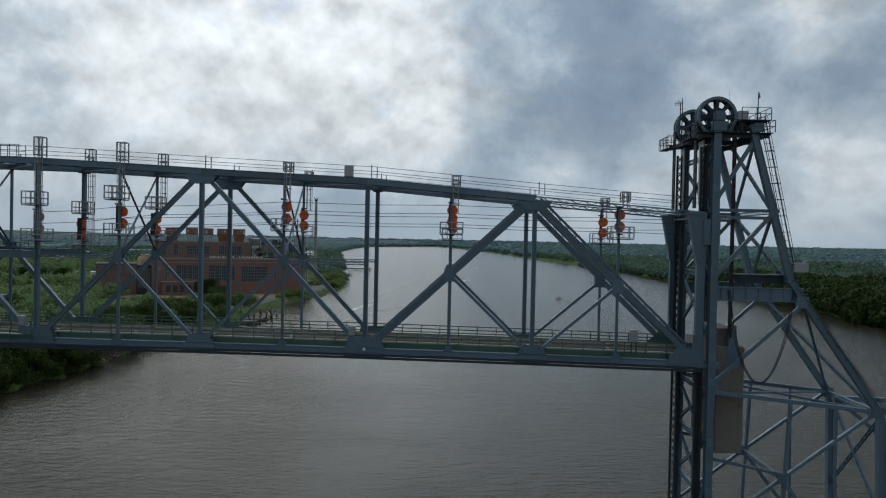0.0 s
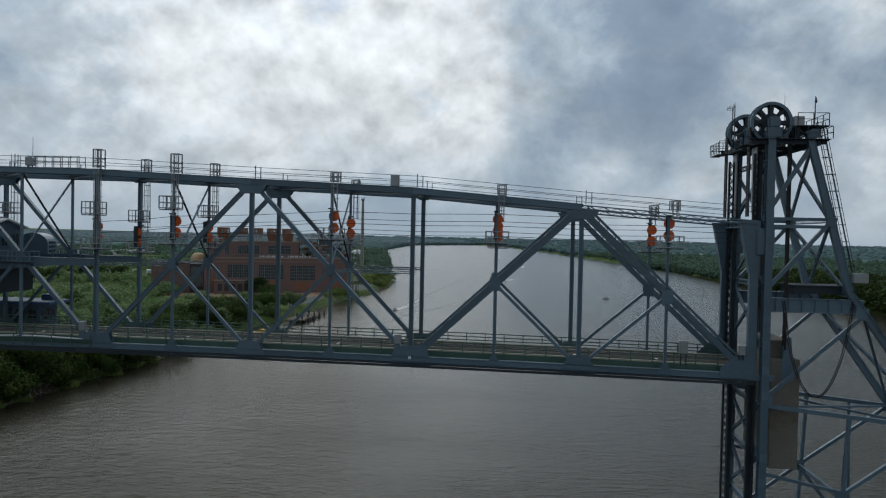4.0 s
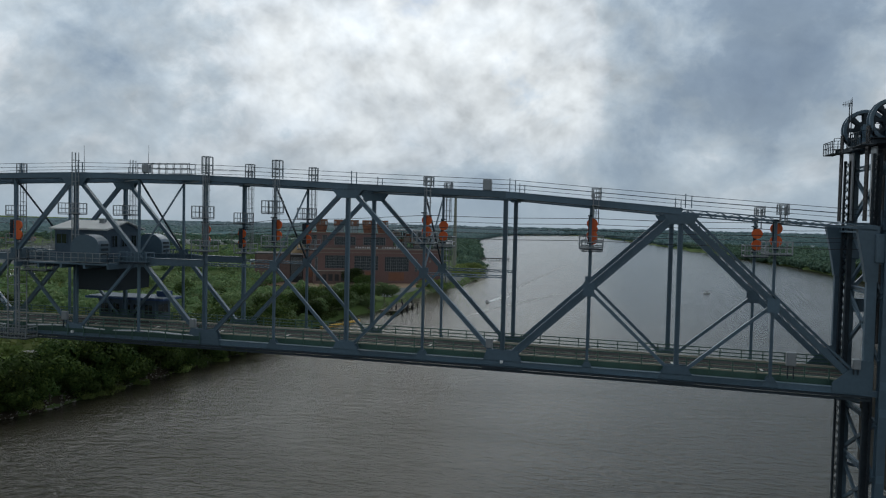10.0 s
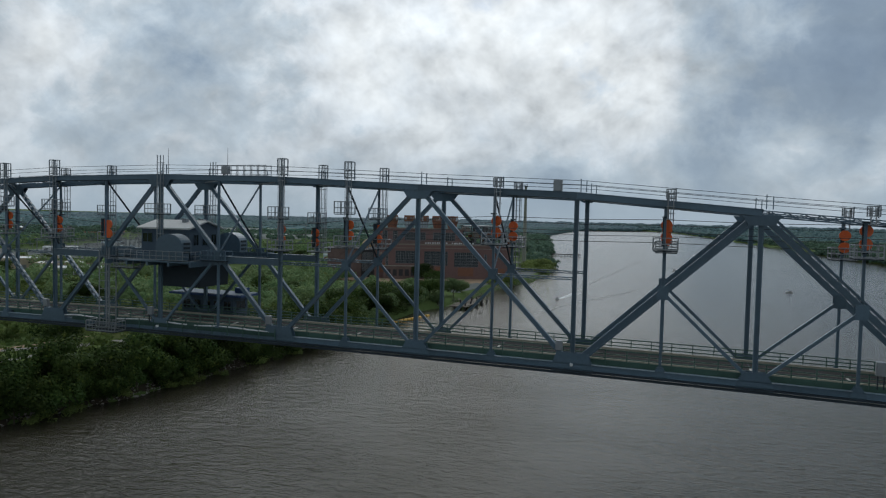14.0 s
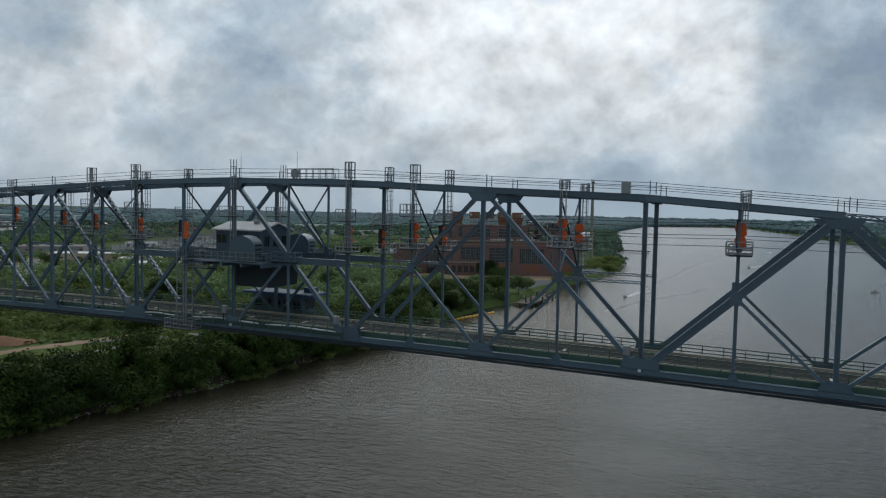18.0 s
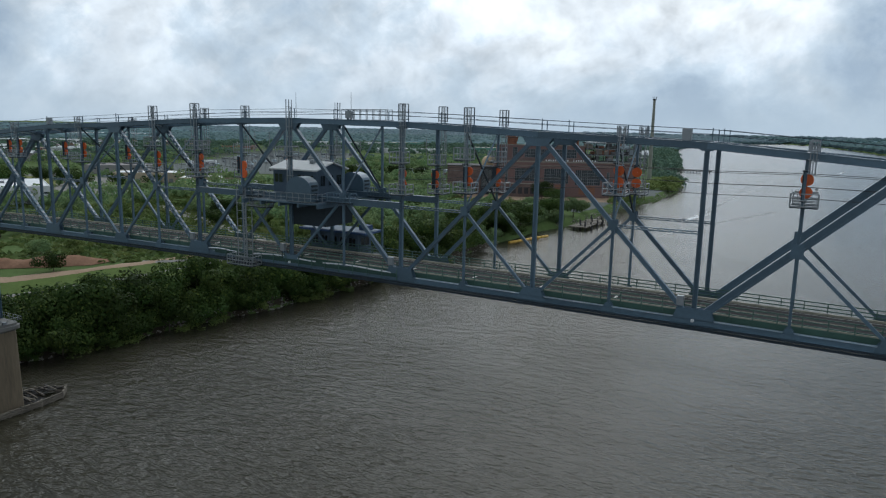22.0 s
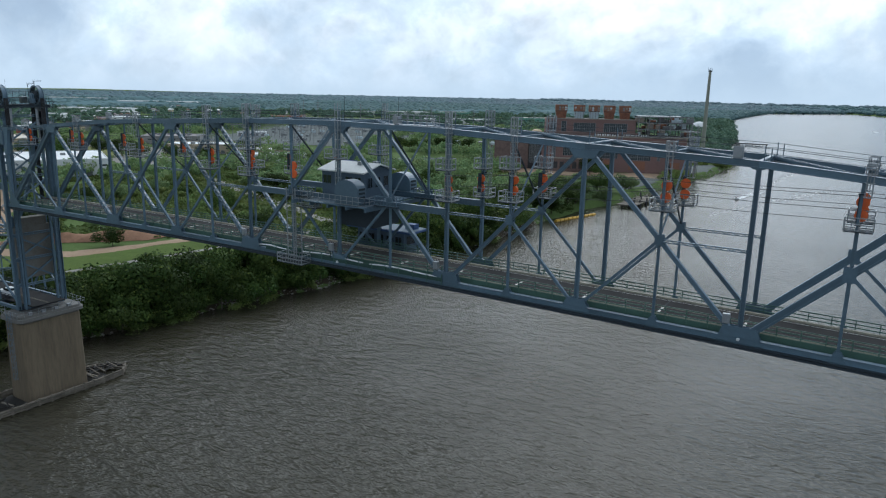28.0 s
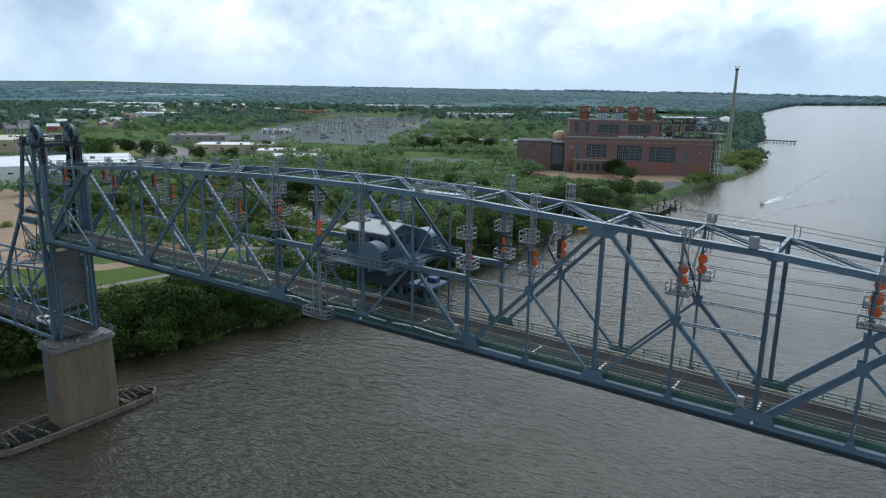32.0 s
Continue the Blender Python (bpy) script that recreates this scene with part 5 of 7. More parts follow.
zf = cz(0) - 0.15
bm = B(); box(bm, (CX, CY, zf + 1.55), (8.2, 3.2, 3.1)); part("wall", finish(bm), HOUSE, ch)
bm = B(); box(bm, (CX, CY, zf + 3.22), (11.4, 4.4, 0.26)); part("roof", finish(bm), BLUE, ch, "flat roof with a blue edge")
bm = B(); box(bm, (CX, CY, zf + 3.37), (11.0, 4.0, 0.08)); part("roof_sheet", finish(bm), HOUSE, ch, "blue-grey roof covering")
bm = B(); box(bm, (CX + 4.0, CY + 0.5, zf + 3.75), (1.5, 1.2, 0.7)); part("roof_unit", finish(bm), BLUE, ch)
bm = B(); box(bm, (CX, CY, zf - 0.1), (12.4, 4.6, 0.2)); part("floor", finish(bm), STEEL_D, ch)
for k in range(5):
    window(ch, (CX - 3.2 + 1.6 * k, CY - 1.6, zf + 1.85), 1.2, 1.3)
for s in (-1, 1):
    window(ch, (CX + s * 4.1, CY, zf + 1.85), 2.2, 1.3, "x", s)
bm = B()
for a_, b_ in (((-6.1, 2.2), (6.1, 2.2)), ((6.1, -2.2), (6.1, 2.2)), ((-6.1, -2.2), (-6.1, 2.2)), ((4.3, -2.2), (6.1, -2.2))):
    a_, b_ = Vector((CX + a_[0], CY + a_[1], zf)), Vector((CX + b_[0], CY + b_[1], zf))
    k = max(1, round((b_ - a_).length / 1.0))
    for j in range(k + 1):
        p = a_.lerp(b_, j / k); bar(bm, p, p + Vector((0, 0, 1.1)), 0.06, 0.06)
    for e in (0.55, 1.1):
        bar(bm, a_ + Vector((0, 0, e)), b_ + Vector((0, 0, e)), 0.06, 0.06)
part("railing", finish(bm), STEEL_D, ch)
for x in (-5.6, -3, 0, 3, 5.6):
    bm = B(); bar(bm, (CX + x, WIDTH, zf - 0.3), (CX + x, WIDTH + 4.6, zf - 0.3), 0.2, 0.4, side=(1, 0, 0)); part("floor_beam", finish(bm), STEEL_D, ch)

# stair tower from the road to the machinery platform
st = thing("stair_tower", "grey steel ladder tower hung outside the near truss", "stair")
bm = B()
xs0 = nx_(11) + 1.2
for a_ in (-0.75, 0.75):
    for b_ in (-0.6, 0.5):
        bar(bm, (xs0 + a_, -0.95 + b_, -0.4 + cz(xs0)), (xs0 + a_, -0.95 + b_, PLAT + 1.2), 0.1, 0.1)
for k in range(9):
    z = cz(xs0) + 0.4 + k * 1.0
    for b_ in (-0.6, 0.5):
        bar(bm, (xs0 - 0.75, -0.95 + b_, z), (xs0 + 0.75, -0.95 + b_, z + 0.0), 0.06, 0.06)
part("tower_frame", finish(bm), GALV, st)
bm = B(); ladder(bm, (xs0, -0.9, cz(xs0) - 0.3), (xs0, -0.9, PLAT + 1.0), hoop=False, step=0.4); part("ladder", finish(bm), GALV, st)
platform("lower_platform", (xs0, -1.3, cz(xs0) - 0.75), 4.4, 1.7, 1.2, GALV, st)
platform("upper_platform", (xs0 + 2.6, -0.9, PLAT - 1.2), 3.4, 1.2, 1.1, GALV, st)

# netting along the near chord at mid span
NET = material("green_netting", (0.03, 0.07, 0.058), 0.8, 0.0, 0.15, 0.6, 9, dirt=0.3)
nt_ = thing("safety_screen", "dark green screen panels with a loose white pipe along them", "screen")
for k in range(14):
    xa, xb = nx_(8) - 0.3 - k * 2.1, nx_(8) - 0.3 - (k + 1) * 2.1
    bm = B(); bar(bm, (xa, -0.42, cz(xa) + 0.36), (xb + 0.04, -0.42, cz(xb) + 0.36), 0.03, 0.46); part("net_panel", finish(bm), NET, nt_)
    bm = B(); bar(bm, (xa, -0.47, cz(xa) - 0.2), (xa, -0.47, cz(xa) + 1.05), 0.08, 0.08); part("screen_post", finish(bm), GREEN, nt_)
for a0, b0, lift in ((nx_(8) - 0.5, nx_(9) - 3.2, 0.55), (nx_(9) - 4.2, nx_(11) + 1.8, 0.62), (nx_(11) - 0.6, nx_(12) + 1.0, 0.5)):
    bm = B()
    prev = None
    for j in range(13):
        x = a0 + (b0 - a0) * j / 12
        p = Vector((x, -0.1 + 0.22 * math.sin(j * 0.5 + a0), cz(x) + lift + 0.14 * math.sin(math.pi * j / 12)))
        ring = [bm.verts.new(p + Vector((0, 0.09 * math.cos(a), 0.09 * math.sin(a)))) for a in [k * math.tau / 8 for k in range(8)]]
        if prev:
            for k in range(8):
                bm.faces.new((prev[k], prev[(k + 1) % 8], ring[(k + 1) % 8], ring[k]))
        prev = ring
    part("loose_pipe", finish(bm), WHITE, nt_, "long white sagging pipe")

# ---- the old power plant on the far bend ----
# old brick kept pale and dull: distance haze is mixed into its colour
BRICK = material("old_red_brick", (0.205, 0.124, 0.113), 0.9, 0.0, 0.22, 0.06, 0.7, 0.03, 2.0, dark=(0.135, 0.084, 0.078), dirt=0.7)
BRICK2 = material("brown_brick", (0.195, 0.137, 0.122), 0.9, 0.0, 0.18, 0.06, 0.7, dark=(0.07, 0.045, 0.04), dirt=0.5)
RUST = material("rusty_sheet", (0.34, 0.15, 0.09), 0.85, 0.0, 0.3, 0.25, 1.6, dark=(0.09, 0.04, 0.03), dirt=0.8)
STAIN = material("bricked_up_opening", (0.26, 0.125, 0.08), 0.9, 0.0, 0.2, 0.3, 1.5, dirt=0.5)
PALE = material("pale_blue_sheet", (0.50, 0.58, 0.63), 0.7, 0.0, 0.15, 0.3, 2, dirt=0.4)
DARKI = material("dark_industrial_steel", (0.05, 0.05, 0.055), 0.8, 0.0, 0.3, 0.3, 2, dirt=0.5)
GREYI = material("grey_industrial_steel", (0.22, 0.23, 0.24), 0.7, 0.0, 0.25, 0.3, 2, dirt=0.5)
COPING = material("stone_coping", (0.30, 0.26, 0.22), 0.9, 0.0, 0.2, 0.2, 2, dirt=0.5)
ROOFD = material("tar_roof", (0.085, 0.08, 0.08), 0.95, 0.0, 0.25, 0.08, 0.8, dirt=0.5)
OLDGLASS = bpy.data.materials.new("dusty_glass")
OLDGLASS.use_nodes = True
_g = OLDGLASS.node_tree.nodes["Principled BSDF"]
_g.inputs["Base Color"].default_value, _g.inputs["Roughness"].default_value = (0.030, 0.042, 0.05, 1), 0.25

plant = thing("power_plant", "derelict red brick power plant with tall steel windows by the river", "factory")
plant.location = (-173.5, 451.4, 0)
plant.scale = (0.955, 0.955, 0.955)
plant.rotation_euler = (0, 0, math.atan2(0.4468, 0.8945))
PG = -41.0


def pbox(name, u0, u1, v0, v1, z0, z1, mat, label="", bevel=0.0):
    bm = B()
    box(bm, ((u0 + u1) / 2, (v0 + v1) / 2, (z0 + z1) / 2), (u1 - u0, v1 - v0, z1 - z0))
    if bevel:
        bmesh.ops.bevel(bm, geom=bm.edges[:], offset=bevel, segments=1, affect="EDGES")
    return part(name, finish(bm), mat, plant, label)


def big_window(u0, u1, v, z0, z1, cols, rows, mat=None):
    """A tall steel window: frame with mullions, dusty panes behind them."""
    bm = B()
    for k in range(cols + 1):
        u = u0 + (u1 - u0) * k / cols
        box(bm, (u, v - 0.12, (z0 + z1) / 2), (0.42 if k % 3 == 0 else 0.2, 0.24, z1 - z0))
    for k in range(rows + 1):
        z = z0 + (z1 - z0) * k / rows
        box(bm, ((u0 + u1) / 2, v - 0.10, z), (u1 - u0, 0.2, 0.22))
    w = part("window", finish(bm), mat or GREYI, plant)
    for k in range(cols // 3):
        a, b = u0 + (u1 - u0) * k * 3 / cols, u0 + (u1 - u0) * min(cols, (k + 1) * 3) / cols
        bm = B()
        box(bm, ((a + b) / 2, v - 0.02, (z0 + z1) / 2), (b - a, 0.06, z1 - z0))
        part("pane", finish(bm), OLDGLASS, w)
    return w


# turbine hall: piers stand proud of the wall between the windows
pbox("hall_wall", 0, 119, 0.7, 21.5, PG, -9.4, BRICK)
wins = [(17.9, 34.8, -25.3, -14.4), (42.8, 63.5, -27.0, -14.6), (69.2, 90.6, -28.0, -15.2)]
edges = [0] + [e for w in wins for e in w[:2]] + [119]
for a, b in zip(edges[::2], edges[1::2]):
    pbox("wall_pier", a, b, 0.0, 0.72, PG, -9.4, BRICK)
for a, b, z0, z1 in wins:
    big_window(a, b, 0.7, z0, z1, 12, 5)
    pbox("spandrel", a, b, 0.0, 0.72, PG, z0, BRICK)
    pbox("lintel", a, b, 0.0, 0.72, z1, -9.4, BRICK)
for a, b in ((-0.4, 119.4),):
    pbox("coping", a, b, -0.35, 1.3, -9.4, -8.4, COPING)
    pbox("string_course", a, b, -0.2, 0.05, -12.2, -11.7, COPING)
pbox("hall_roof", 0.5, 118.6, 1.3, 21.5, -9.5, -9.0, ROOFD)
for u0, u1, z0, z1 in ((52.4, 60.4, -34.4, -28.1), (72.7, 86.4, -36, -28.7), (106, 114.5, -36.3, -29.0), (2.5, 9.5, -33, -25)):
    pbox("bricked_opening", u0, u1, -0.06, 0.02, z0, z1, STAIN, "orange bricked-up opening")
for u0, u1, z0, z1 in ((96, 98, -28, -16.8), (9.6, 11.6, -27, -15.5)):
    big_window(u0, u1, -0.02, z0, z1, 3, 6)
for u, z in ((5.5, -17), (109.5, -19)):
    bm = B(); rod(bm, (u, 0.02, z), (u, -0.12, z), 1.1, 14); part("roundel", finish(bm), COPING, plant)
pbox("loading_shed", 7.5, 42, -7.5, 0.0, PG, -27.5, BRICK2)
pbox("shed_roof", 7.0, 42.5, -8, 0.1, -27.5, -27.0, COPING)
for k in range(6):
    pbox("shed_opening", 10 + k * 5.2, 13.4 + k * 5.2, -7.56, -7.48, -35.5, -30, DARKI)
# unreadable lettering along the parapet
for k in range(20):
    w_ = (0.9, 1.3, 0.7, 1.1)[k % 4]
    pbox("sign_letter", 44 + k * 2.0 + (3.5 if k > 9 else 0), 44 + k * 2.0 + w_ + (3.5 if k > 9 else 0), 3.0, 3.2, -8.2, -6.9, WHITE, "white sign letter worn past reading" if k == 0 else "")
pbox("sign_rail", 43, 88, 3.1, 3.3, -8.6, -8.3, GREYI)
# boiler house behind
pbox("boiler_wall", 4, 80, 21.6, 58, PG, 4.2, BRICK)
pbox("boiler_coping", 3.6, 80.4, 21.2, 22.4, 4.2, 5.0, COPING)
pbox("boiler_roof", 4.5, 79.5, 22.4, 57.5, 4.2, 4.5, ROOFD)
for u0, u1 in ((27.6, 46.1), (53.2, 72.8)):
    big_window(u0, u1, 21.6, -6.0, 1.2, 12, 3)
big_window(8, 12, 21.6, -7, 2.5, 3, 5); big_window(17, 21, 21.6, -7, 2.5, 3, 5)
pbox("gallery", 2, 82, 16.5, 21.6, -9.4, -6.4, BRICK2)
# hoppers on the roof: rusty heads over pale skirts
for k, (u0, u1) in enumerate(((11.4, 21.6), (27.4, 36.8), (40.2, 49.4), (53, 62.6), (66.2, 76.0))):
    pale_ = k in (1, 2)
    z_mid = 10.6
    bm = B()
    lo, hi = [(u0 + 1.3, 27.5), (u1 - 1.3, 27.5), (u1 - 1.3, 30), (u0 + 1.3, 30)], [(u0 + 0.2, 26.5), (u1 - 0.2, 26.5), (u1 - 0.2, 31), (u0 + 0.2, 31)]
    a = [bm.verts.new((x, y, 4.5)) for x, y in lo]; b = [bm.verts.new((x, y, z_mid)) for x, y in hi]
    bm.faces.new(a[::-1])
    for j in range(4):
        bm.faces.new((a[j], a[(j + 1) % 4], b[(j + 1) % 4], b[j]))
    sk = part("hopper_skirt", finish(bm), PALE if pale_ else RUST, plant, "pale blue hopper skirt" if pale_ else "rusty hopper skirt")
    pbox("hopper_head", u0, u1, 26.4, 31.0, z_mid, 16.2, (STAIN, RUST)[k % 2], "rusty steel hopper head")
    for j in range(4):
        pbox("hopper_panel", u0 + 0.4 + (u1 - u0) * j / 4, u0 - 0.4 + (u1 - u0) * (j + 1) / 4, 26.28, 26.4, z_mid + 1.9 - (j % 2) * 0.8, z_mid + 4.0, (STAIN, PALE, COPING, GREYI)[(j * 3 + k) % 4])
    for j in range(3):
        pbox("hopper_band", u0 - 0.1, u1 + 0.1, 26.2, 26.42, z_mid + 0.1 + j * 2.1, z_mid + 0.5 + j * 2.1, RUST if j else DARKI)
    for j in range(4):
        uu = u0 + (u1 - u0) * (j + 0.5) / 4
        pbox("hopper_leg", uu - 0.15, uu + 0.15, 25.9, 26.2, 4.4, z_mid, GREYI if pale_ else RUST)
# open steel frame beside the boiler house
fr = [82, 91, 100, 109, 118, 127]
for z in (-8.8, -3.0, 2.5, 7.6):
    for v in (20, 30, 40):
        pbox("frame_beam", 80.5, 127.6, v - 0.3, v + 0.3, z - 0.35, z + 0.35, GREYI if v == 20 else DARKI)
    for u in fr:
        pbox("frame_tie", u - 0.35, u + 0.35, 20, 40, z - 0.4, z + 0.4, DARKI)
for u in fr:
    for v in (20, 30, 40):
        pbox("frame_post", u - 0.3, u + 0.3, v - 0.3, v + 0.3, -9 if u < 119 else PG, 7.6, GREYI if v == 20 else DARKI)
rs = random.Random(5)
for k in range(46):
    u, v, z = rs.uniform(81, 124), rs.uniform(20, 38), rs.choice((-8, -2.5, 3.0, -8, -2.5))
    w, d, h = rs.uniform(2, 6), rs.uniform(2, 6), rs.uniform(1.6, 4.6)
    pbox("plant_vessel", u, u + w, v, v + d, z, z + h, rs.choice((DARKI, GREYI, RUST, PALE, COPING, GREYI)), bevel=0.3)
for u0, u1, v0 in ((82, 95, 21), (96, 108, 25), (112, 119, 28)):
    pbox("frame_roof", u0, u1, v0, v0 + 12, 7.9, 8.4, WHITE, "pale sheet roof over the frame")
for k in range(7):
    u = 122 + 1.2 * k
    pbox("riser_pipe", u, u + 0.5, 8 + k % 3 * 4, 8.5 + k % 3 * 4, PG, rs.uniform(-14, 2), (GREYI, PALE)[k % 2])
for k in range(5):
    pbox("riser_post", 119.6 + 2.6 * k, 120.0 + 2.6 * k, 4.8, 5.2, PG, 3.0 - (k % 3) * 2.5, GREYI)
for z in range(-34, 0, 5):
    pbox("riser_stage", 119.3, 130.5, 5, 19, z, z + 0.4, GREYI)
# annex and tank
pbox("annex_wall", -40, -11, 8, 40, PG, -14.2, BRICK2)
pbox("annex_roof", -40.4, -10.6, 7.6, 40.4, -14.2, -13.4, ROOFD)
pbox("link_wall", -11, 0.2, 10, 40, PG, -14.5, DARKI)
for k in range(4):
    big_window(-9.8 + k * 2.4, -8.2 + k * 2.4, 9.98, -33, -17, 3, 8)
bm = B()
ring = []
for j in range(5):
    a = j * math.pi / 10
    ring.append([bm.verts.new((-3 + 6.5 * math.cos(t) * math.cos(a), 46 + 6.5 * math.sin(t) * math.cos(a), -12 + 6.0 * math.sin(a))) for t in [i * math.tau / 20 for i in range(20)]])
ring.insert(0, [bm.verts.new((v.co.x, v.co.y, PG)) for v in ring[0]])
for r0, r1 in zip(ring, ring[1:]):
    for i in range(20):
        bm.faces.new((r0[i], r0[(i + 1) % 20], r1[(i + 1) % 20], r1[i]))
bm.faces.new(ring[-1])
part("domed_tank", finish(bm), material("tan_tank_paint", (0.5, 0.36, 0.2), 0.6, dirt=0.3), plant, "tan domed tank")

# transmission mast of a river crossing, built as a plain tapering shaft
stack = thing("chimney_stack", "tall slender pale mast of a river crossing beyond the power plant", "chimney")
bm = B()
sx_, sy_ = -98.0, 686.0
rod(bm, (sx_, sy_, PG), (sx_, sy_, 50.9), 2.5, 20, 1.2)
part("shaft", finish(bm), material("mast_concrete", (0.27, 0.28, 0.24), 0.9, dirt=0.4), stack, smooth=False)
bm = B()
for a in range(6):
    rod(bm, (sx_ + math.cos(a) * 1.4, sy_ + math.sin(a) * 1.4, 50.4), (sx_ + math.cos(a) * 2.2, sy_ + math.sin(a) * 2.2, 53.2), 0.14, 5)
rod(bm, (sx_, sy_, 49.5), (sx_, sy_, 50.6), 1.9, 16)
part("crown", finish(bm), DARKI, stack)

# ---- things on the left bank: roads, sheds, substation, houses ----
SAND = material("bare_sandy_soil", (0.34, 0.255, 0.18), 0.95, 0.0, 0.2, 0.06, 0.7, 0.1, 1.5, dark=(0.22, 0.15, 0.10), dirt=0.6, spec=0.06)
CLAY = material("red_clay_soil", (0.27, 0.16, 0.105), 0.95, 0.0, 0.25, 0.1, 0.9, 0.2, 1.0, dirt=0.5, spec=0.06)
GRAVEL = material("grey_gravel", (0.15, 0.165, 0.16), 0.95, 0.0, 0.2, 0.05, 0.8, dirt=0.4, spec=0.06)
LAWN = material("mown_lawn", (0.088, 0.125, 0.032), 0.95, 0.0, 0.25, 0.08, 0.8, 0.08, 3.0, dark=(0.055, 0.080, 0.022), dirt=0.5, spec=0.06)
PATHG = material("grey_path", (0.27, 0.26, 0.24), 0.95, 0.0, 0.15, 0.2, 1.5, dirt=0.3, spec=0.06)
FIELD = material("dry_field_grass", (0.21, 0.22, 0.085), 0.95, 0.0, 0.2, 0.02, 0.2, dirt=0.5, spec=0.06)


def strip(name, pts, width, mat, label, lift=0.25, ragged=0.0, seg=4.0, kind="structure", category="path"):
    """A band laid over the ground along a line; width may change from point to point."""
    line = []
    for (a, b) in zip(pts, pts[1:]):
        n = max(1, round(math.dist(a[:2], b[:2]) / seg))
        line += [tuple(a[j] + (b[j] - a[j]) * k / n for j in range(len(a))) for k in range(n)]
    line.append(pts[-1])
    v, f = [], []
    cols = 5
    for k, p in enumerate(line):
        q0, q1 = line[max(0, k - 1)], line[min(len(line) - 1, k + 1)]
        d = Vector((q1[0] - q0[0], q1[1] - q0[1])).normalized()
        n_ = Vector((-d.y, d.x))
        w = p[2] if len(p) > 2 else width
        for c in range(cols):
            o = (c / (cols - 1) - 0.5) * w + (ragged * noise.noise(Vector((p[0] * 0.09, p[1] * 0.09, c))) if c in (0, cols - 1) else 0)
            x, y = p[0] + n_.x * o, p[1] + n_.y * o
            v.append((x, y, ground_z(x, y) + (lift if 0 < c < cols - 1 else lift * 0.3)))
    for k in range(len(line) - 1):
        for c in range(cols - 1):
            a = k * cols + c
            f.append((a, a + 1, a + cols + 1, a + cols))
    me = bpy.data.meshes.new(name)
    me.from_pydata(v, [], f)
    me.polygons.foreach_set("use_smooth", [True] * len(f))
    me.materials.append(mat)
    return tagged(new(name, me), label, category, kind=kind)


MUD = material("muddy_bank", (0.055, 0.046, 0.033), 0.9, 0.0, 0.3, 0.3, 1.5, 0.15, 2.0, dark=(0.04, 0.034, 0.024), dirt=0.6, spec=0.06)
strip("mud_bank", [(along(LEFT_SHORE, y) + 0.2, y, 3.2) for y in range(-40, 270, 12)], 9, MUD, "dark muddy edge of the bank", 0.12, 1.0, category="bank")
strip("lawn", [(-225, 20, 24), (-170, 50, 30), (-160, 80, 32), (-154, 116, 26), (-146, 150, 10)], 30, LAWN, "bright mown grass on the bank", 0.3, 3, category="lawn")
strip("sand_road", [(-270, 18, 12), (-205, 54, 10), (-183, 66, 9), (-178, 82, 7), (-170, 112, 5), (-160, 150, 4)], 10, SAND, "pale sandy track on the bank", 0.55, 2.0)
strip("footpath", [(-205, 20, 2.6), (-159, 50, 2.8), (-155, 72, 2.8), (-152, 96, 2.6), (-147, 140, 2.6)], 3, PATHG, "grey footpath through the grass", 0.6, 0.3)
strip("gravel_road", [(-172, 112, 4), (-157, 125, 4), (-140, 152, 5), (-144, 171, 6.5), (-167, 177, 8), (-196, 190, 9), (-233, 205, 9), (-316, 240, 9)], 6, PATHG, "grey gravel road through scrub", 0.55, 0.6)
strip("bare_ground", [(-400, 128, 40), (-300, 80, 46), (-225, 40, 40), (-200, 0, 36), (-210, -60, 40)], 40, SAND, "bare tan soil beside the bridge approach", 0.5, 6, category="ground")
strip("parking_lot", [(-318, 418, 44), (-298, 440, 44), (-282, 474, 40)], 45, GRAVEL, "empty grey parking lot", 0.4, 2, category="parking lot")
strip("substation_yard", [(-520, 490, 200), (-560, 600, 250), (-670, 790, 230), (-800, 1010, 170)], 200, GRAVEL, "grey gravel yard of a substation", 0.5, 14, 12, category="yard")
strip("dry_field", [(-650, 850, 60), (-590, 890, 80), (-530, 930, 70)], 80, FIELD, "yellow-green dry field", 0.5, 14, 12, category="field")
strip("hall_lot", [(-640, 360, 40), (-540, 345, 50), (-452, 283, 44), (-400, 290, 30)], 40, PATHG, "grey paved lot round the flat halls", 0.45, 3, category="parking lot")
strip("dry_verge", [(-700, 300, 50), (-560, 310, 60), (-480, 330, 40)], 40, FIELD, "dry yellow-green grass beside the lot", 0.35, 8, 8, category="field")
strip("plant_quay", [(-90, 395, 22), (-84, 440, 20), (-80, 475, 20), (-72, 535, 22), (-74, 600, 14)], 20, GRAVEL, "grey-brown rubble quay along the water", 0.35, 3, category="quay")
strip("plant_yard", [(-225, 425, 44), (-140, 440, 44), (-80, 475, 40)], 40, SAND, "bare trampled yard before the power plant", 0.45, 6, category="yard")

strip("sand_patch", [(-140, 246, 8), (-127, 254, 12), (-118, 262, 7)], 9, SAND, "bare sandy patch among the trees", 0.4, 2.5, category="ground")


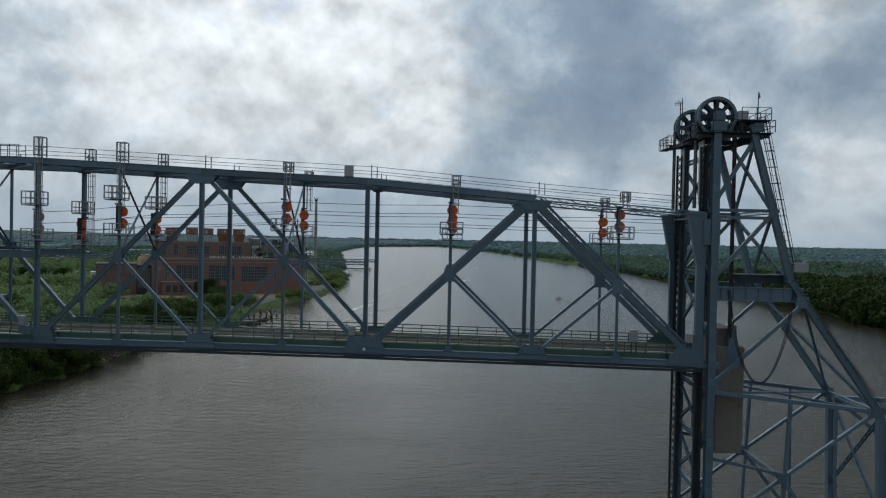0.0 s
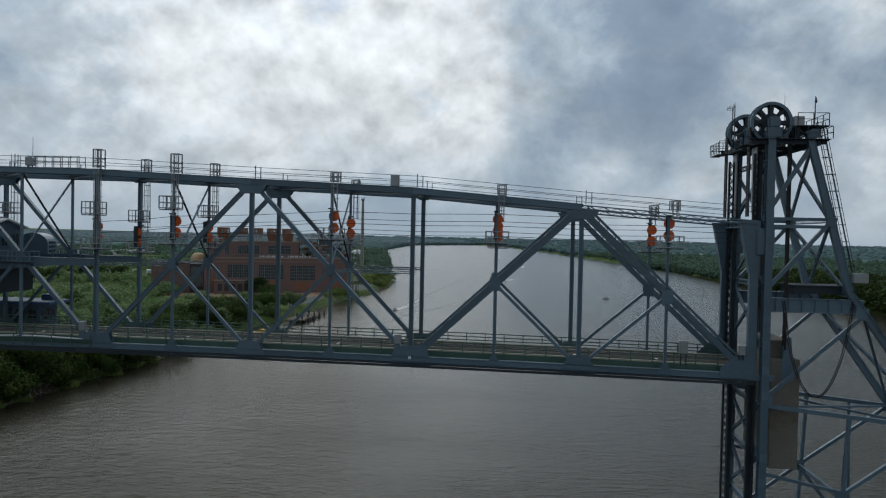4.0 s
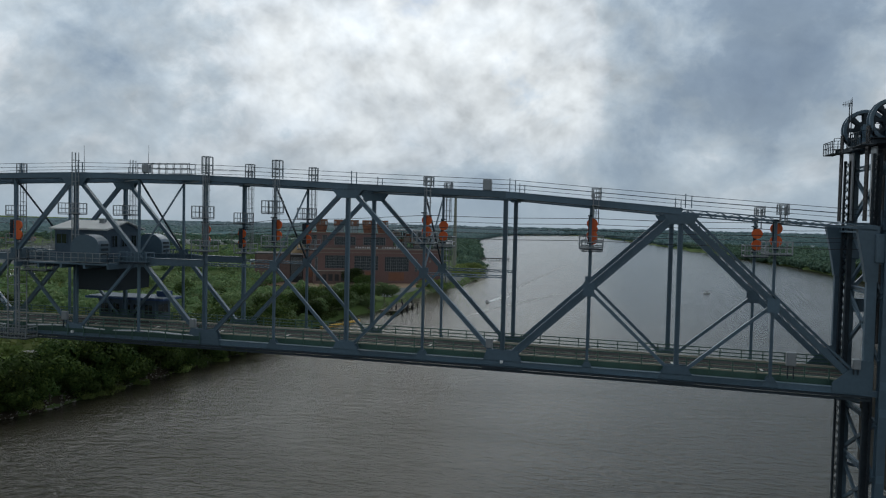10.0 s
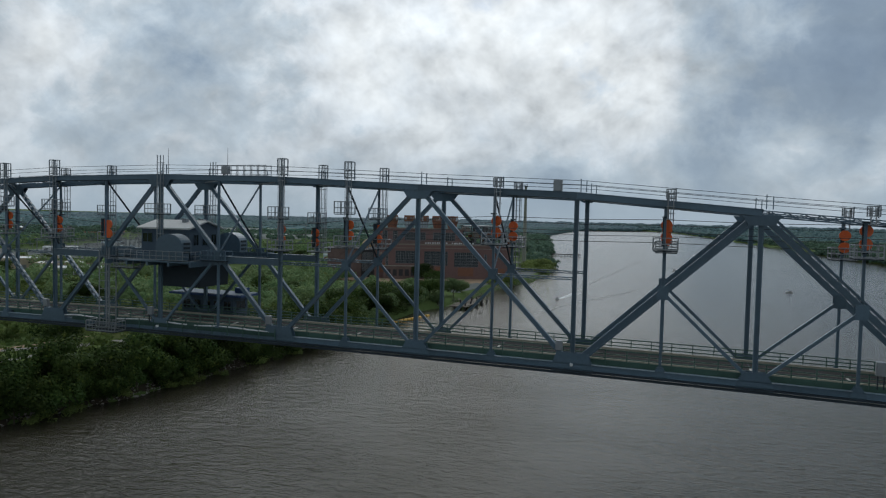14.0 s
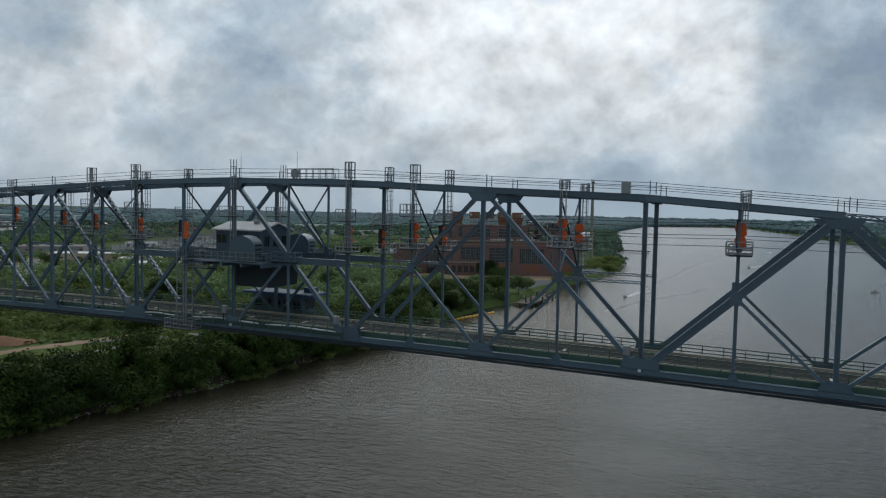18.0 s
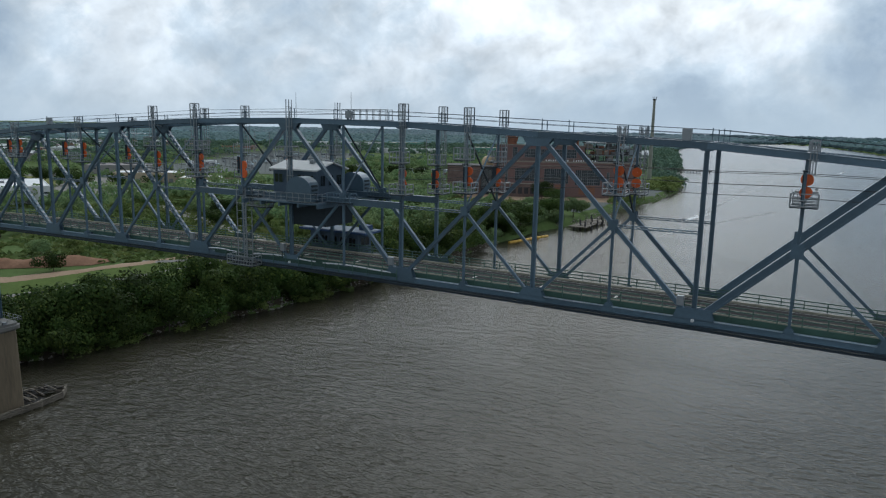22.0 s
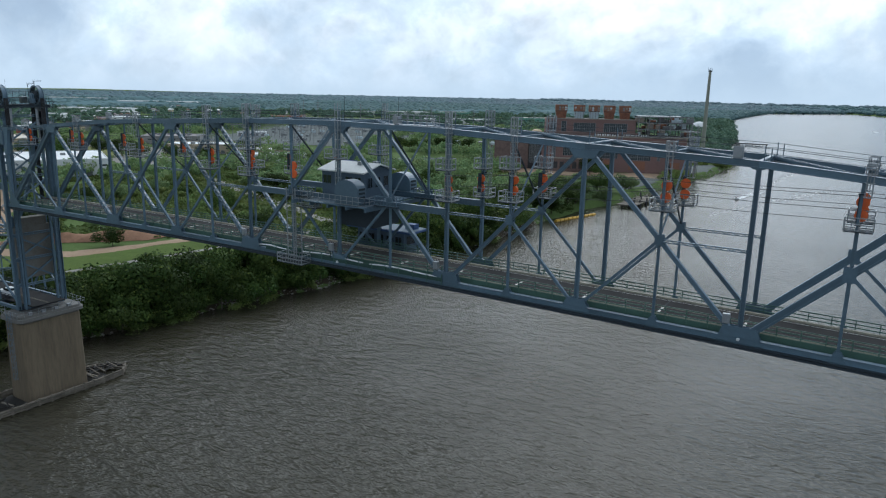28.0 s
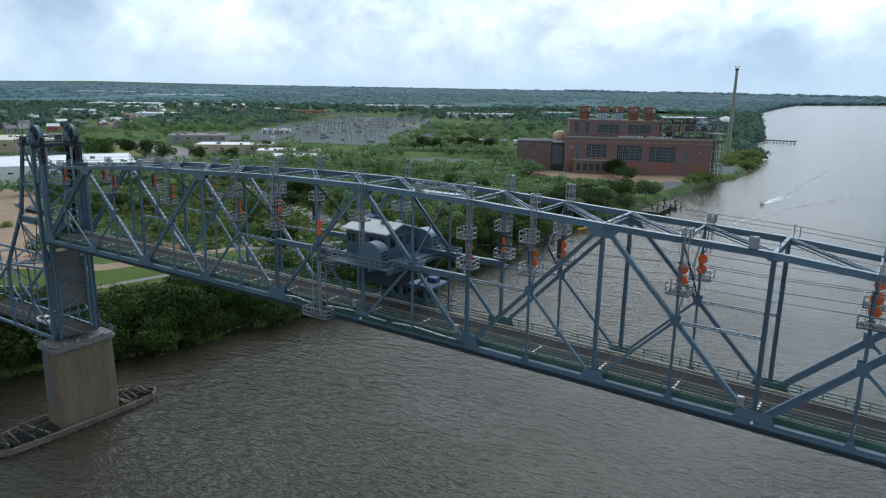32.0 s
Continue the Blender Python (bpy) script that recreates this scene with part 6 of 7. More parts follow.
def cleared(x, y, edge=5.0, before=0.0):
    """On or beside the inland road, the lot and the sand patch, or in the low growth before them."""
    line = [(-140, 152), (-144, 171), (-167, 177), (-196, 190), (-233, 205), (-316, 240)]
    for j in range(int(before / 10) + 1):
        cx, cy = x - 6.9 * j, y + 7.2 * j
        for (ax, ay), (bx, by) in zip(line, line[1:]):
            u = max(0.0, min(1.0, ((cx - ax) * (bx - ax) + (cy - ay) * (by - ay)) / ((bx - ax) ** 2 + (by - ay) ** 2)))
            if math.hypot(cx - ax - u * (bx - ax), cy - ay - u * (by - ay)) < 4.5 + edge:
                return True
        if math.hypot(cx + 128, cy - 254) < 8 + edge or (abs(cx + 300 - (cy - 445) * 0.62) < 22 + edge and 412 < cy < 480):
            return True
    return False


# heap of clay beside the track
heap = thing("soil_heap", "low heap of red-brown soil beside the track", "soil heap")
bm = B()
n1, n2 = 26, 9
grid = []
for i in range(n1):
    row = []
    for j in range(n2):
        u, w = i / (n1 - 1), j / (n2 - 1) * 2 - 1
        x, y = -222 + 40 * u, 62 + 42 * u + w * 7
        h = max(0, (1 - w * w)) * (2.6 + 1.4 * noise.noise(Vector((u * 9, w * 2, 0)))) * min(1, 6 * u, 6 * (1 - u))
        row.append(bm.verts.new((x, y, ground_z(x, y) + 0.2 + max(0, h))))
    grid.append(row)
for i in range(n1 - 1):
    for j in range(n2 - 1):
        bm.faces.new((grid[i][j], grid[i + 1][j], grid[i + 1][j + 1], grid[i][j + 1]))
part("mound", finish(bm), CLAY, heap, smooth=True)

WALLS = [material("shed_wall_" + n, c, 0.8, 0.0, 0.12, 0.05, 0.6, dirt=0.35) for n, c in (("white", (0.66, 0.67, 0.68)), ("beige", (0.46, 0.38, 0.28)), ("grey", (0.26, 0.25, 0.25)), ("red", (0.33, 0.12, 0.09)), ("blue", (0.12, 0.24, 0.38)), ("green", (0.14, 0.30, 0.24)))]
ROOFS = [material("roof_" + n, c, 0.85, 0.0, 0.12, 0.05, 0.5, dirt=0.3) for n, c in (("white", (0.74, 0.75, 0.75)), ("cream", (0.60, 0.55, 0.46)), ("grey", (0.20, 0.18, 0.18)), ("brown", (0.22, 0.15, 0.12)), ("slate", (0.13, 0.14, 0.16)))]


def shed(x, y, w, d, h, turn, wall, roof, label, units=6, seed=0, category="warehouse", doors=5):
    """A flat-roofed hall with parapet, roof units, doors and a window band."""
    r = random.Random(seed)
    t = thing("warehouse", label, category, "flat-roofed halls")
    g = min(ground_z(x + a, y + b) for a in (-w / 2, w / 2) for b in (-d / 2, d / 2)) - 0.6
    t.location, t.rotation_euler = (x, y, g), (0, 0, radians(turn))
    bm = B(); box(bm, (0, 0, h / 2), (w, d, h)); part("wall", finish(bm), wall, t)
    bm = B()
    box(bm, (0, 0, h + 0.1), (w - 0.8, d - 0.8, 0.3))
    part("roof", finish(bm), roof, t)
    bm = B()
    for s in (-1, 1):
        box(bm, (0, s * (d / 2 - 0.2), h + 0.35), (w + 0.3, 0.5, 0.7)); box(bm, (s * (w / 2 - 0.2), 0, h + 0.35), (0.5, d - 0.6, 0.7))
    part("parapet", finish(bm), wall, t)
    for k in range(units):
        bm = B(); box(bm, (r.uniform(-0.42, 0.42) * w, r.uniform(-0.38, 0.38) * d, h + 1.0), (r.uniform(2, 4), r.uniform(2, 3), 1.6)); part("roof_unit", finish(bm), GREYI, t)
    for k in range(doors):
        u = -w / 2 + w * (k + 0.5) / doors
        bm = B(); box(bm, (u, -d / 2 - 0.06, 2.2), (3.6, 0.14, 4.0)); part("door", finish(bm), GREYI, t)
        bm = B(); box(bm, (u + w / doors / 2 - 2.4, -d / 2 - 0.06, h * 0.68), (3.0, 0.12, 1.2)); part("window", finish(bm), OLDGLASS, t)
    return t


shed(-440, 172, 120, 70, 12, 62, WALLS[0], ROOFS[0], "long white warehouse with roof units", 10, 1)
shed(-650, 240, 110, 70, 12, 60, WALLS[1], ROOFS[1], "wide grey-beige flat-roofed hall", 6, 2)
shed(-480, 375, 70, 34, 9, 40, WALLS[1], ROOFS[0], "beige hall with a white flat roof", 4, 3)
shed(-415, 385, 60, 30, 7, 40, WALLS[1], ROOFS[0], "low beige hall with a white flat roof", 3, 4)
shed(-388, 360, 66, 24, 6, 40, WALLS[0], ROOFS[0], "low white hall beside trees", 3, 5)
shed(-600, 425, 60, 46, 9, 44, WALLS[2], ROOFS[2], "grey-brown hall with skylights on its flat roof", 8, 6)
shed(-640, 575, 36, 18, 6, 40, WALLS[0], ROOFS[0], "small white hall by the substation", 2, 7)
shed(-690, 1180, 150, 40, 9, 40, WALLS[0], ROOFS[0], "long white hall beyond the field", 3, 8)
shed(-560, 1270, 60, 40, 14, 40, WALLS[5], ROOFS[1], "green process building of a works", 5, 9)
shed(-500, 1320, 70, 40, 10, 40, WALLS[0], ROOFS[0], "white process building of a works", 5, 10)
shed(-1010, 1010, 70, 26, 7, 38, WALLS[3], ROOFS[3], "low hall with a red front", 2, 11)
shed(-1080, 700, 70, 40, 8, 45, WALLS[0], ROOFS[0], "white hall among trees", 3, 12)
shed(-1500, 900, 160, 60, 10, 40, WALLS[0], ROOFS[0], "long pale hall in the distance", 3, 13)
shed(-2100, 1500, 260, 70, 10, 40, WALLS[0], ROOFS[0], "long pale hall in the distance", 3, 14)
shed(-2600, 1500, 200, 60, 10, 42, WALLS[0], ROOFS[1], "long pale hall in the distance", 3, 15)
shed(-1250, 640, 80, 34, 9, 45, WALLS[0], ROOFS[0], "white hall at the edge of town", 3, 16)
shed(-1060, 1430, 230, 40, 10, 56, WALLS[0], ROOFS[0], "long white hall among the distant woods", 3, 19)
shed(-900, 1500, 90, 40, 12, 56, WALLS[5], ROOFS[1], "pale green works building in the distance", 3, 20)
shed(-1350, 820, 90, 40, 9, 30, WALLS[0], ROOFS[0], "white hall beside the distant houses", 3, 21)
shed(620, 2100, 90, 40, 9, 10, WALLS[0], ROOFS[0], "white hall beyond the far bank woods", 3, 17)
shed(760, 2500, 120, 40, 9, 10, WALLS[0], ROOFS[0], "white hall beyond the far bank woods", 3, 18)

# white storage dome beyond the plant
dome = thing("storage_dome", "white domed storage building beyond the power plant", "dome")
dome.location = (-230, 1276, ground_z(-230, 1276) - 0.5)
bm = B()
rings = []
for j in range(7):
    a = j * math.pi / 12.4
    rings.append([bm.verts.new((17.5 * math.cos(t) * math.cos(a), 17.5 * math.sin(t) * math.cos(a), 19.1 * math.sin(a))) for t in [i * math.tau / 28 for i in range(28)]])
for r0, r1 in zip(rings, rings[1:]):
    for i in range(28):
        bm.faces.new((r0[i], r0[(i + 1) % 28], r1[(i + 1) % 28], r1[i]))
bm.faces.new(rings[-1])
part("shell", finish(bm), WALLS[0], dome, smooth=True)

# small white shed by the dock
sd = thing("shed", "small white shed with a grey roof by the dock", "shed")
sd.location = (-82, 384, ground_z(-82, 384) - 0.3)
bm = B(); box(bm, (0, 0, 2.0), (6, 4, 4)); part("wall", finish(bm), WALLS[0], sd)
bm = B()
pr = [(-2.3, 3.9), (0, 5.2), (2.3, 3.9)]
a = [bm.verts.new((-3.3, y, z)) for y, z in pr]; b = [bm.verts.new((3.3, y, z)) for y, z in pr]
bm.faces.new(a); bm.faces.new(b[::-1])
for k in range(3):
    bm.faces.new((a[(k + 1) % 3], a[k], b[k], b[(k + 1) % 3]))
part("roof", finish(bm), ROOFS[2], sd)
bm = B(); box(bm, (0.8, -2.03, 1.4), (1.2, 0.08, 2.4)); part("door", finish(bm), GREYI, sd)

# trailers in a row
def trailer(x, y, turn, m):
    t = thing("trailer", "pale grey-blue box trailer parked in a row", "trailer", "parked trailers")
    t.location, t.rotation_euler = (x, y, ground_z(x, y)), (0, 0, radians(turn))
    bm = B(); box(bm, (0, 0, 3.2), (7, 14, 5)); bmesh.ops.bevel(bm, geom=bm.edges[:], offset=0.15, segments=1, affect="EDGES"); part("body", finish(bm), m, t)
    bm = B(); box(bm, (0, 3.5, 0.4), (5, 3, 0.9)); box(bm, (0, -4.5, 0.35), (4, 1, 0.8)); part("undercarriage", finish(bm), DARKI, t)
    bm = B(); box(bm, (0, -7.05, 1.6), (4.6, 0.1, 2.0)); part("end_door", finish(bm), STAIN, t)


for k in range(9):
    trailer(-372 + k * 12.5, 622 + k * 6.5, 26, PALE if k % 3 else GREYI)

# houses of the town
def house(x, y, turn, w, d, h, wall, roof, label):
    t = thing("house", label, "house", "town houses")
    t.location, t.rotation_euler = (x, y, ground_z(x, y)), (0, 0, radians(turn))
    bm = B(); box(bm, (0, 0, h / 2), (w, d, h)); part("wall", finish(bm), wall, t)
    bm = B()
    pr = [(-d / 2 - 0.5, h - 0.2), (0, h + d * 0.36), (d / 2 + 0.5, h - 0.2)]
    a = [bm.verts.new((-w / 2 - 0.5, yy, z)) for yy, z in pr]; b = [bm.verts.new((w / 2 + 0.5, yy, z)) for yy, z in pr]
    bm.faces.new(a); bm.faces.new(b[::-1])
    for k in range(3):
        bm.faces.new((a[(k + 1) % 3], a[k], b[k], b[(k + 1) % 3]))
    part("roof", finish(bm), roof, t)
    for u in (-w * 0.28, w * 0.28):
        bm = B(); box(bm, (u, -d / 2 - 0.04, h * 0.6), (1.4, 0.1, 1.6)); part("window", finish(bm), OLDGLASS, t)


rh = random.Random(11)
for k in range(95):
    far = rh.random()
    x = -820 - 420 * rh.random() if k < 55 else -1000 - 700 * rh.random()
    y = 330 + 260 * rh.random() + (x + 820) * -0.25 if k < 55 else 700 + 600 * rh.random()
    wl_ = rh.choice((0, 0, 0, 1, 3, 2))
    rf_ = rh.choice((2, 3, 4, 2, 0))
    house(x, y, rh.uniform(0, 180), rh.uniform(9, 15), rh.uniform(7, 10), rh.uniform(5, 8), WALLS[wl_], ROOFS[rf_], ("white", "beige", "grey", "red brick")[min(wl_, 3)] + " house with a " + ("pale", "cream", "grey", "brown", "slate")[rf_] + " gabled roof among trees")

# substation gear and pylons
sub = thing("substation", "substation of grey steel gantries, bus bars and transformers", "substation")
rs2 = random.Random(3)
for k in range(170):
    u, w_ = rs2.uniform(0, 1), rs2.uniform(-1, 1)
    x, y = -500 - 300 * u + w_ * 85, 505 + 480 * u + w_ * 45
    z = ground_z(x, y)
    hgt = rs2.uniform(9, 17)
    bm = B()
    for s in (-7, 7):
        rod(bm, (x + s, y + s * 0.5, z), (x + s, y + s * 0.5, z + hgt), 0.24, 5, 0.16)
    bar(bm, (x - 8.5, y - 4.2, z + hgt), (x + 8.5, y + 4.2, z + hgt), 0.4, 0.4)
    part("gantry", finish(bm), GREYI, sub)
for k in range(60):
    u, w_ = rs2.random(), rs2.uniform(-85, 85)
    x, y = -500 - 290 * u + w_, 510 + 460 * u + w_ * 0.5
    z = ground_z(x, y)
    bm = B(); box(bm, (x, y, z + 1.6), (rs2.uniform(3, 9), rs2.uniform(2, 4), 3.2)); part("transformer", finish(bm), rs2.choice((PALE, GREYI, GREYI)), sub)
for k, (x, y, h) in enumerate(((-560, 880, 38), (-640, 800, 40), (-470, 860, 36), (-700, 940, 40), (-480, 700, 34), (-820, 900, 40), (-400, 790, 30), (-930, 980, 40), (-330, 640, 30), (-1000, 830, 36), (-760, 560, 30), (-620, 560, 28))):
    py = thing("pylon", "tall grey steel transmission pole with cross arms", "pylon", "transmission poles")
    z = ground_z(x, y)
    bm = B(); rod(bm, (x, y, z), (x, y, z + h), 0.75, 8, 0.4); part("pole", finish(bm), GREYI, py)
    for j in range(3):
        bm = B(); bar(bm, (x - 4.0, y - 2, z + h - 2 - 4 * j), (x + 4.0, y + 2, z + h - 2 - 4 * j), 0.4, 0.4); part("cross_arm", finish(bm), GREYI, py)
# timber double pole on the right bank
for x, y, h in ((432, 270, 46),):
    hp = thing("utility_pole", "double timber utility pole with a cross arm", "utility pole")
    z = ground_z(x, y)
    for s in (-1.6, 1.6):
        bm = B(); rod(bm, (x + s, y, z), (x + s, y, z + h), 0.5, 8, 0.4); part("pole", finish(bm), DARKI, hp)
    bm = B(); bar(bm, (x - 4.4, y, z + h - 1), (x + 4.4, y, z + h - 1), 0.4, 0.5); part("cross_arm", finish(bm), DARKI, hp)
for k, (x, y, h) in enumerate(((640, 1200, 40), (655, 1210, 40), (700, 1260, 36), (900, 1500, 40))):
    py = thing("pylon", "tall grey steel transmission pole with cross arms", "pylon", "transmission poles")
    z = ground_z(x, y)
    bm = B(); rod(bm, (x, y, z), (x, y, z + h), 0.8, 8, 0.5); part("pole", finish(bm), GREYI, py)

# dock, piles, jetty
dk = thing("dock", "ruined timber dock on dark piles at the water's edge", "dock")
for k in range(16):
    x, y = -66 + 3.4 * (k % 4), 330 + 12 * (k // 4) + 2 * (k % 2)
    bm = B(); rod(bm, (x, y, WATER - 2), (x, y, WATER + 2.5 + (k * 7 % 5) * 0.7), 0.5, 8); part("timber_post", finish(bm), DARKI, dk)
for k in range(6):
    bm = B(); box(bm, (-63, 330 + 7 * k, WATER + 2.2), (11, 5.6, 0.5)); part("deck_plank", finish(bm), TIMBER, dk)
jt = thing("jetty", "long dark timber jetty reaching into the river", "jetty")
bm = B(); box(bm, (-98, 1005, WATER + 2.6), (44, 7, 1.2)); part("deck", finish(bm), DARKI, jt)
for k in range(10):
    bm = B(); rod(bm, (-118 + 4.4 * k, 1002, WATER - 2), (-118 + 4.4 * k, 1002, WATER + 2.4), 0.6, 8); part("pile", finish(bm), DARKI, jt)
bo = thing("boom", "yellow floating boom by the bank", "boom")
for k in range(10):
    bm = B(); rod(bm, (-79 + 0.9 * k, 262 + 3.4 * k, WATER + 0.3), (-78.3 + 0.9 * k, 264.8 + 3.4 * k, WATER + 0.3), 0.8, 8); part("float", finish(bm), material("yellow_float", (0.6, 0.36, 0.04), 0.6) if k == 0 else bpy.data.materials["yellow_float"], bo)

# small boats with foam behind them
FOAM = material("white_foam", (0.75, 0.77, 0.78), 0.8, 0.0, 0.1, 0.5, 3)
def boat(x, y, turn, length, wake):
    b_ = thing("motor_boat", "small white motor boat under way on the river", "boat", "motor boats")
    b_.location, b_.rotation_euler = (x, y, WATER), (0, 0, radians(turn))
    bm = B()
    L_, W_ = length, length * 0.34
    prof = [(-0.5, 0.42), (0.1, 0.5), (0.38, 0.3), (0.5, 0.0)]
    top = [bm.verts.new((u * L_, w * W_, 0.9 + 0.3 * max(0, u))) for u, w in prof] + [bm.verts.new((u * L_, -w * W_, 0.9 + 0.3 * max(0, u))) for u, w in prof[-2::-1]]
    low = [bm.verts.new((v.co.x * 0.9, v.co.y * 0.7, -0.1)) for v in top]
    bm.faces.new(top); bm.faces.new(low[::-1])
    for k in range(len(top)):
        bm.faces.new((low[k], low[(k + 1) % len(top)], top[(k + 1) % len(top)], top[k]))
    part("hull", finish(bm), WHITE, b_)
    bm = B(); box(bm, (0.02 * L_, 0, 1.4), (L_ * 0.25, W_ * 0.6, 1.0)); bmesh.ops.bevel(bm, geom=bm.edges[:], offset=0.15, segments=1, affect="EDGES"); part("console", finish(bm), GLASS, b_)
    if wake:
        fo = thing("boat_wake", "white foam wake trailing behind a boat", "wake", "boat wakes")
        fo.location, fo.rotation_euler = (x, y, WATER + 0.06), (0, 0, radians(turn))
        r = random.Random(int(x))
        bm = B()
        for k in range(260):
            s = r.random() ** 1.4
            u = -L_ * 0.4 - wake * s
            w_ = r.uniform(-1, 1) * (0.6 + wake * 0.07 * s)
            e = r.uniform(0.3, 1.3) * (1 - 0.75 * s)
            q = [bm.verts.new((u + a * e * 1.8, w_ + c * e * 0.5, 0.02 * k / 260)) for a, c in ((-1, -1), (1, -1), (1.2, 1), (-1, 1))]
            bm.faces.new(q)
        tagged(part("foam", bm, FOAM, fo), kind="stuff")


def old_wake(a, b, width, count, seed):
    """A long thinning trail of flecks left by a boat."""
    fo = thing("boat_wake", "faint long trail of foam flecks on the river", "wake", "boat wakes")
    a, b = Vector((*a, WATER + 0.05)), Vector((*b, WATER + 0.05))
    fo.location = a
    d = (b - a).normalized()
    n_ = Vector((-d.y, d.x, 0))
    r = random.Random(seed)
    bm = B()
    for k in range(count):
        s = r.random()
        p = d * ((b - a).length * s) + n_ * (r.gauss(0, 0.35) * width * (0.4 + s) + 2 * math.sin(s * 5))
        e = r.uniform(0.3, 1.0) * (1.1 - 0.5 * s)
        bm.faces.new([bm.verts.new(p + d * (u * e * 2.6) + n_ * (w * e * 0.32) + Vector((0, 0, 0.02 * k / count))) for u, w in ((-1, -1), (1, -1), (1.2, 1), (-1, 1))])
    tagged(part("foam", bm, CHURN, fo), kind="stuff")


CHURN = material("churned_water", (0.26, 0.27, 0.265), 0.5, 0.0, 0.2, 0.3, 2)
old_wake((-12, 454), (14, 960), 7, 420, 3)
old_wake((-17, 335), (30, 512), 5, 260, 4)
boat(-17.4, 414.6, 261, 6, 60)
boat(60, 780, 250, 7, 46)
boat(95, 1200, 80, 8, 40)
boat(150, 560, 10, 6, 0)
boat(330, 1500, 30, 9, 20)
boat(40, 1750, 100, 9, 50)

# white car on the left side span
cr = thing("car", "white pickup truck standing on the side span", "car")
cr.location = (-93.5, WIDTH / 2 - 1.6, -21.7 + 0.3 - 9.7 * 0.022 + 0.53)
bm = B(); box(bm, (0, 0, 0.8), (5.2, 1.9, 0.8)); bmesh.ops.bevel(bm, geom=bm.edges[:], offset=0.15, segments=2, affect="EDGES"); part("body", finish(bm), WHITE, cr)
bm = B(); box(bm, (0.5, 0, 1.5), (2.0, 1.7, 0.75)); bmesh.ops.bevel(bm, geom=bm.edges[:], offset=0.22, segments=2, affect="EDGES"); part("cab", finish(bm), WHITE, cr)
bm = B(); box(bm, (0.5, 0, 1.55), (2.04, 1.74, 0.4)); part("window", finish(bm), GLASS, cr)
for a in (-1.6, 1.6):
    for b in (-0.85, 0.85):
        bm = B(); rod(bm, (a, b - 0.12, 0.38), (a, b + 0.12, 0.38), 0.38, 14); part("wheel", finish(bm), ROPE, cr)

# ---- trees and scrub ----
def leaf_material(name, base, dark, spread=0.45, bright=(0.14, 0.17, 0.04), through_=0.32):
    m = bpy.data.materials.new(name)
    m.use_nodes = True
    nt = m.node_tree
    b = nt.nodes["Principled BSDF"]
    b.inputs["Roughness"].default_value = 0.65
    b.inputs["Specular IOR Level"].default_value = 0.06
    g = nt.nodes.new("ShaderNodeNewGeometry")
    r = nt.nodes.new("ShaderNodeValToRGB")
    cols = ((0.0, dark), (0.45, base), (0.85, base), (1.0, bright))
    while len(r.color_ramp.elements) < 4:
        r.color_ramp.elements.new(0.5)
    for e, (p, c) in zip(r.color_ramp.elements, cols):
        e.position, e.color = p, (*c, 1)
    nt.links.new(g.outputs["Random Per Island"], r.inputs[0])
    oi = nt.nodes.new("ShaderNodeObjectInfo")
    h = nt.nodes.new("ShaderNodeHueSaturation")
    mr = nt.nodes.new("ShaderNodeMapRange")
    mr.inputs["To Min"].default_value, mr.inputs["To Max"].default_value = 1 - spread, 1 + spread
    nt.links.new(oi.outputs["Random"], mr.inputs["Value"])
    nt.links.new(mr.outputs[0], h.inputs["Value"])
    no = nt.nodes.new("ShaderNodeTexNoise")
    no.inputs["Scale"].default_value = 0.05
    co = nt.nodes.new("ShaderNodeTexCoord")
    nt.links.new(co.outputs["Object"], no.inputs["Vector"])
    hr = nt.nodes.new("ShaderNodeMapRange")
    hr.inputs["From Min"].default_value, hr.inputs["From Max"].default_value = 0.3, 0.7
    hr.inputs["To Min"].default_value, hr.inputs["To Max"].default_value = 0.475, 0.52
    nt.links.new(no.outputs["Fac"], hr.inputs["Value"])
    nt.links.new(hr.outputs[0], h.inputs["Hue"])
    nt.links.new(r.outputs[0], h.inputs["Color"])
    nt.links.new(h.outputs[0], b.inputs["Base Color"])
    # light shines through the leaves
    tl = nt.nodes.new("ShaderNodeBsdfTranslucent")
    nt.links.new(h.outputs[0], tl.inputs["Color"])
    ms = nt.nodes.new("ShaderNodeMixShader")
    ms.inputs[0].default_value = through_
    nt.links.new(b.outputs[0], ms.inputs[1]); nt.links.new(tl.outputs[0], ms.inputs[2])
    nt.links.new(ms.outputs[0], nt.nodes["Material Output"].inputs[0])
    return m


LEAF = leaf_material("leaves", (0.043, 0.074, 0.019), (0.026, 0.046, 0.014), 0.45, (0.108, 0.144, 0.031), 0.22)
# far and horizon leaves: distance haze painted in as a paler, bluer green
LEAF_FAR_HAZE = leaf_material("far_leaves_hazed", (0.117, 0.194, 0.198), (0.096, 0.165, 0.174), 0.10, (0.135, 0.210, 0.193), 0.3)
LEAF_RIM_HAZE = leaf_material("rim_leaves_hazed", (0.150, 0.215, 0.245), (0.135, 0.195, 0.225), 0.08, (0.165, 0.225, 0.245), 0.3)
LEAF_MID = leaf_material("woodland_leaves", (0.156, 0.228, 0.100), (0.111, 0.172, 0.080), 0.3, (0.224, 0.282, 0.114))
# bluer than the nearer woods: a first step of haze in the colour
LEAF_BACK_HAZE = leaf_material("back_woods_leaves_hazed", (0.119, 0.190, 0.134), (0.087, 0.147, 0.115), 0.2, (0.156, 0.217, 0.126))
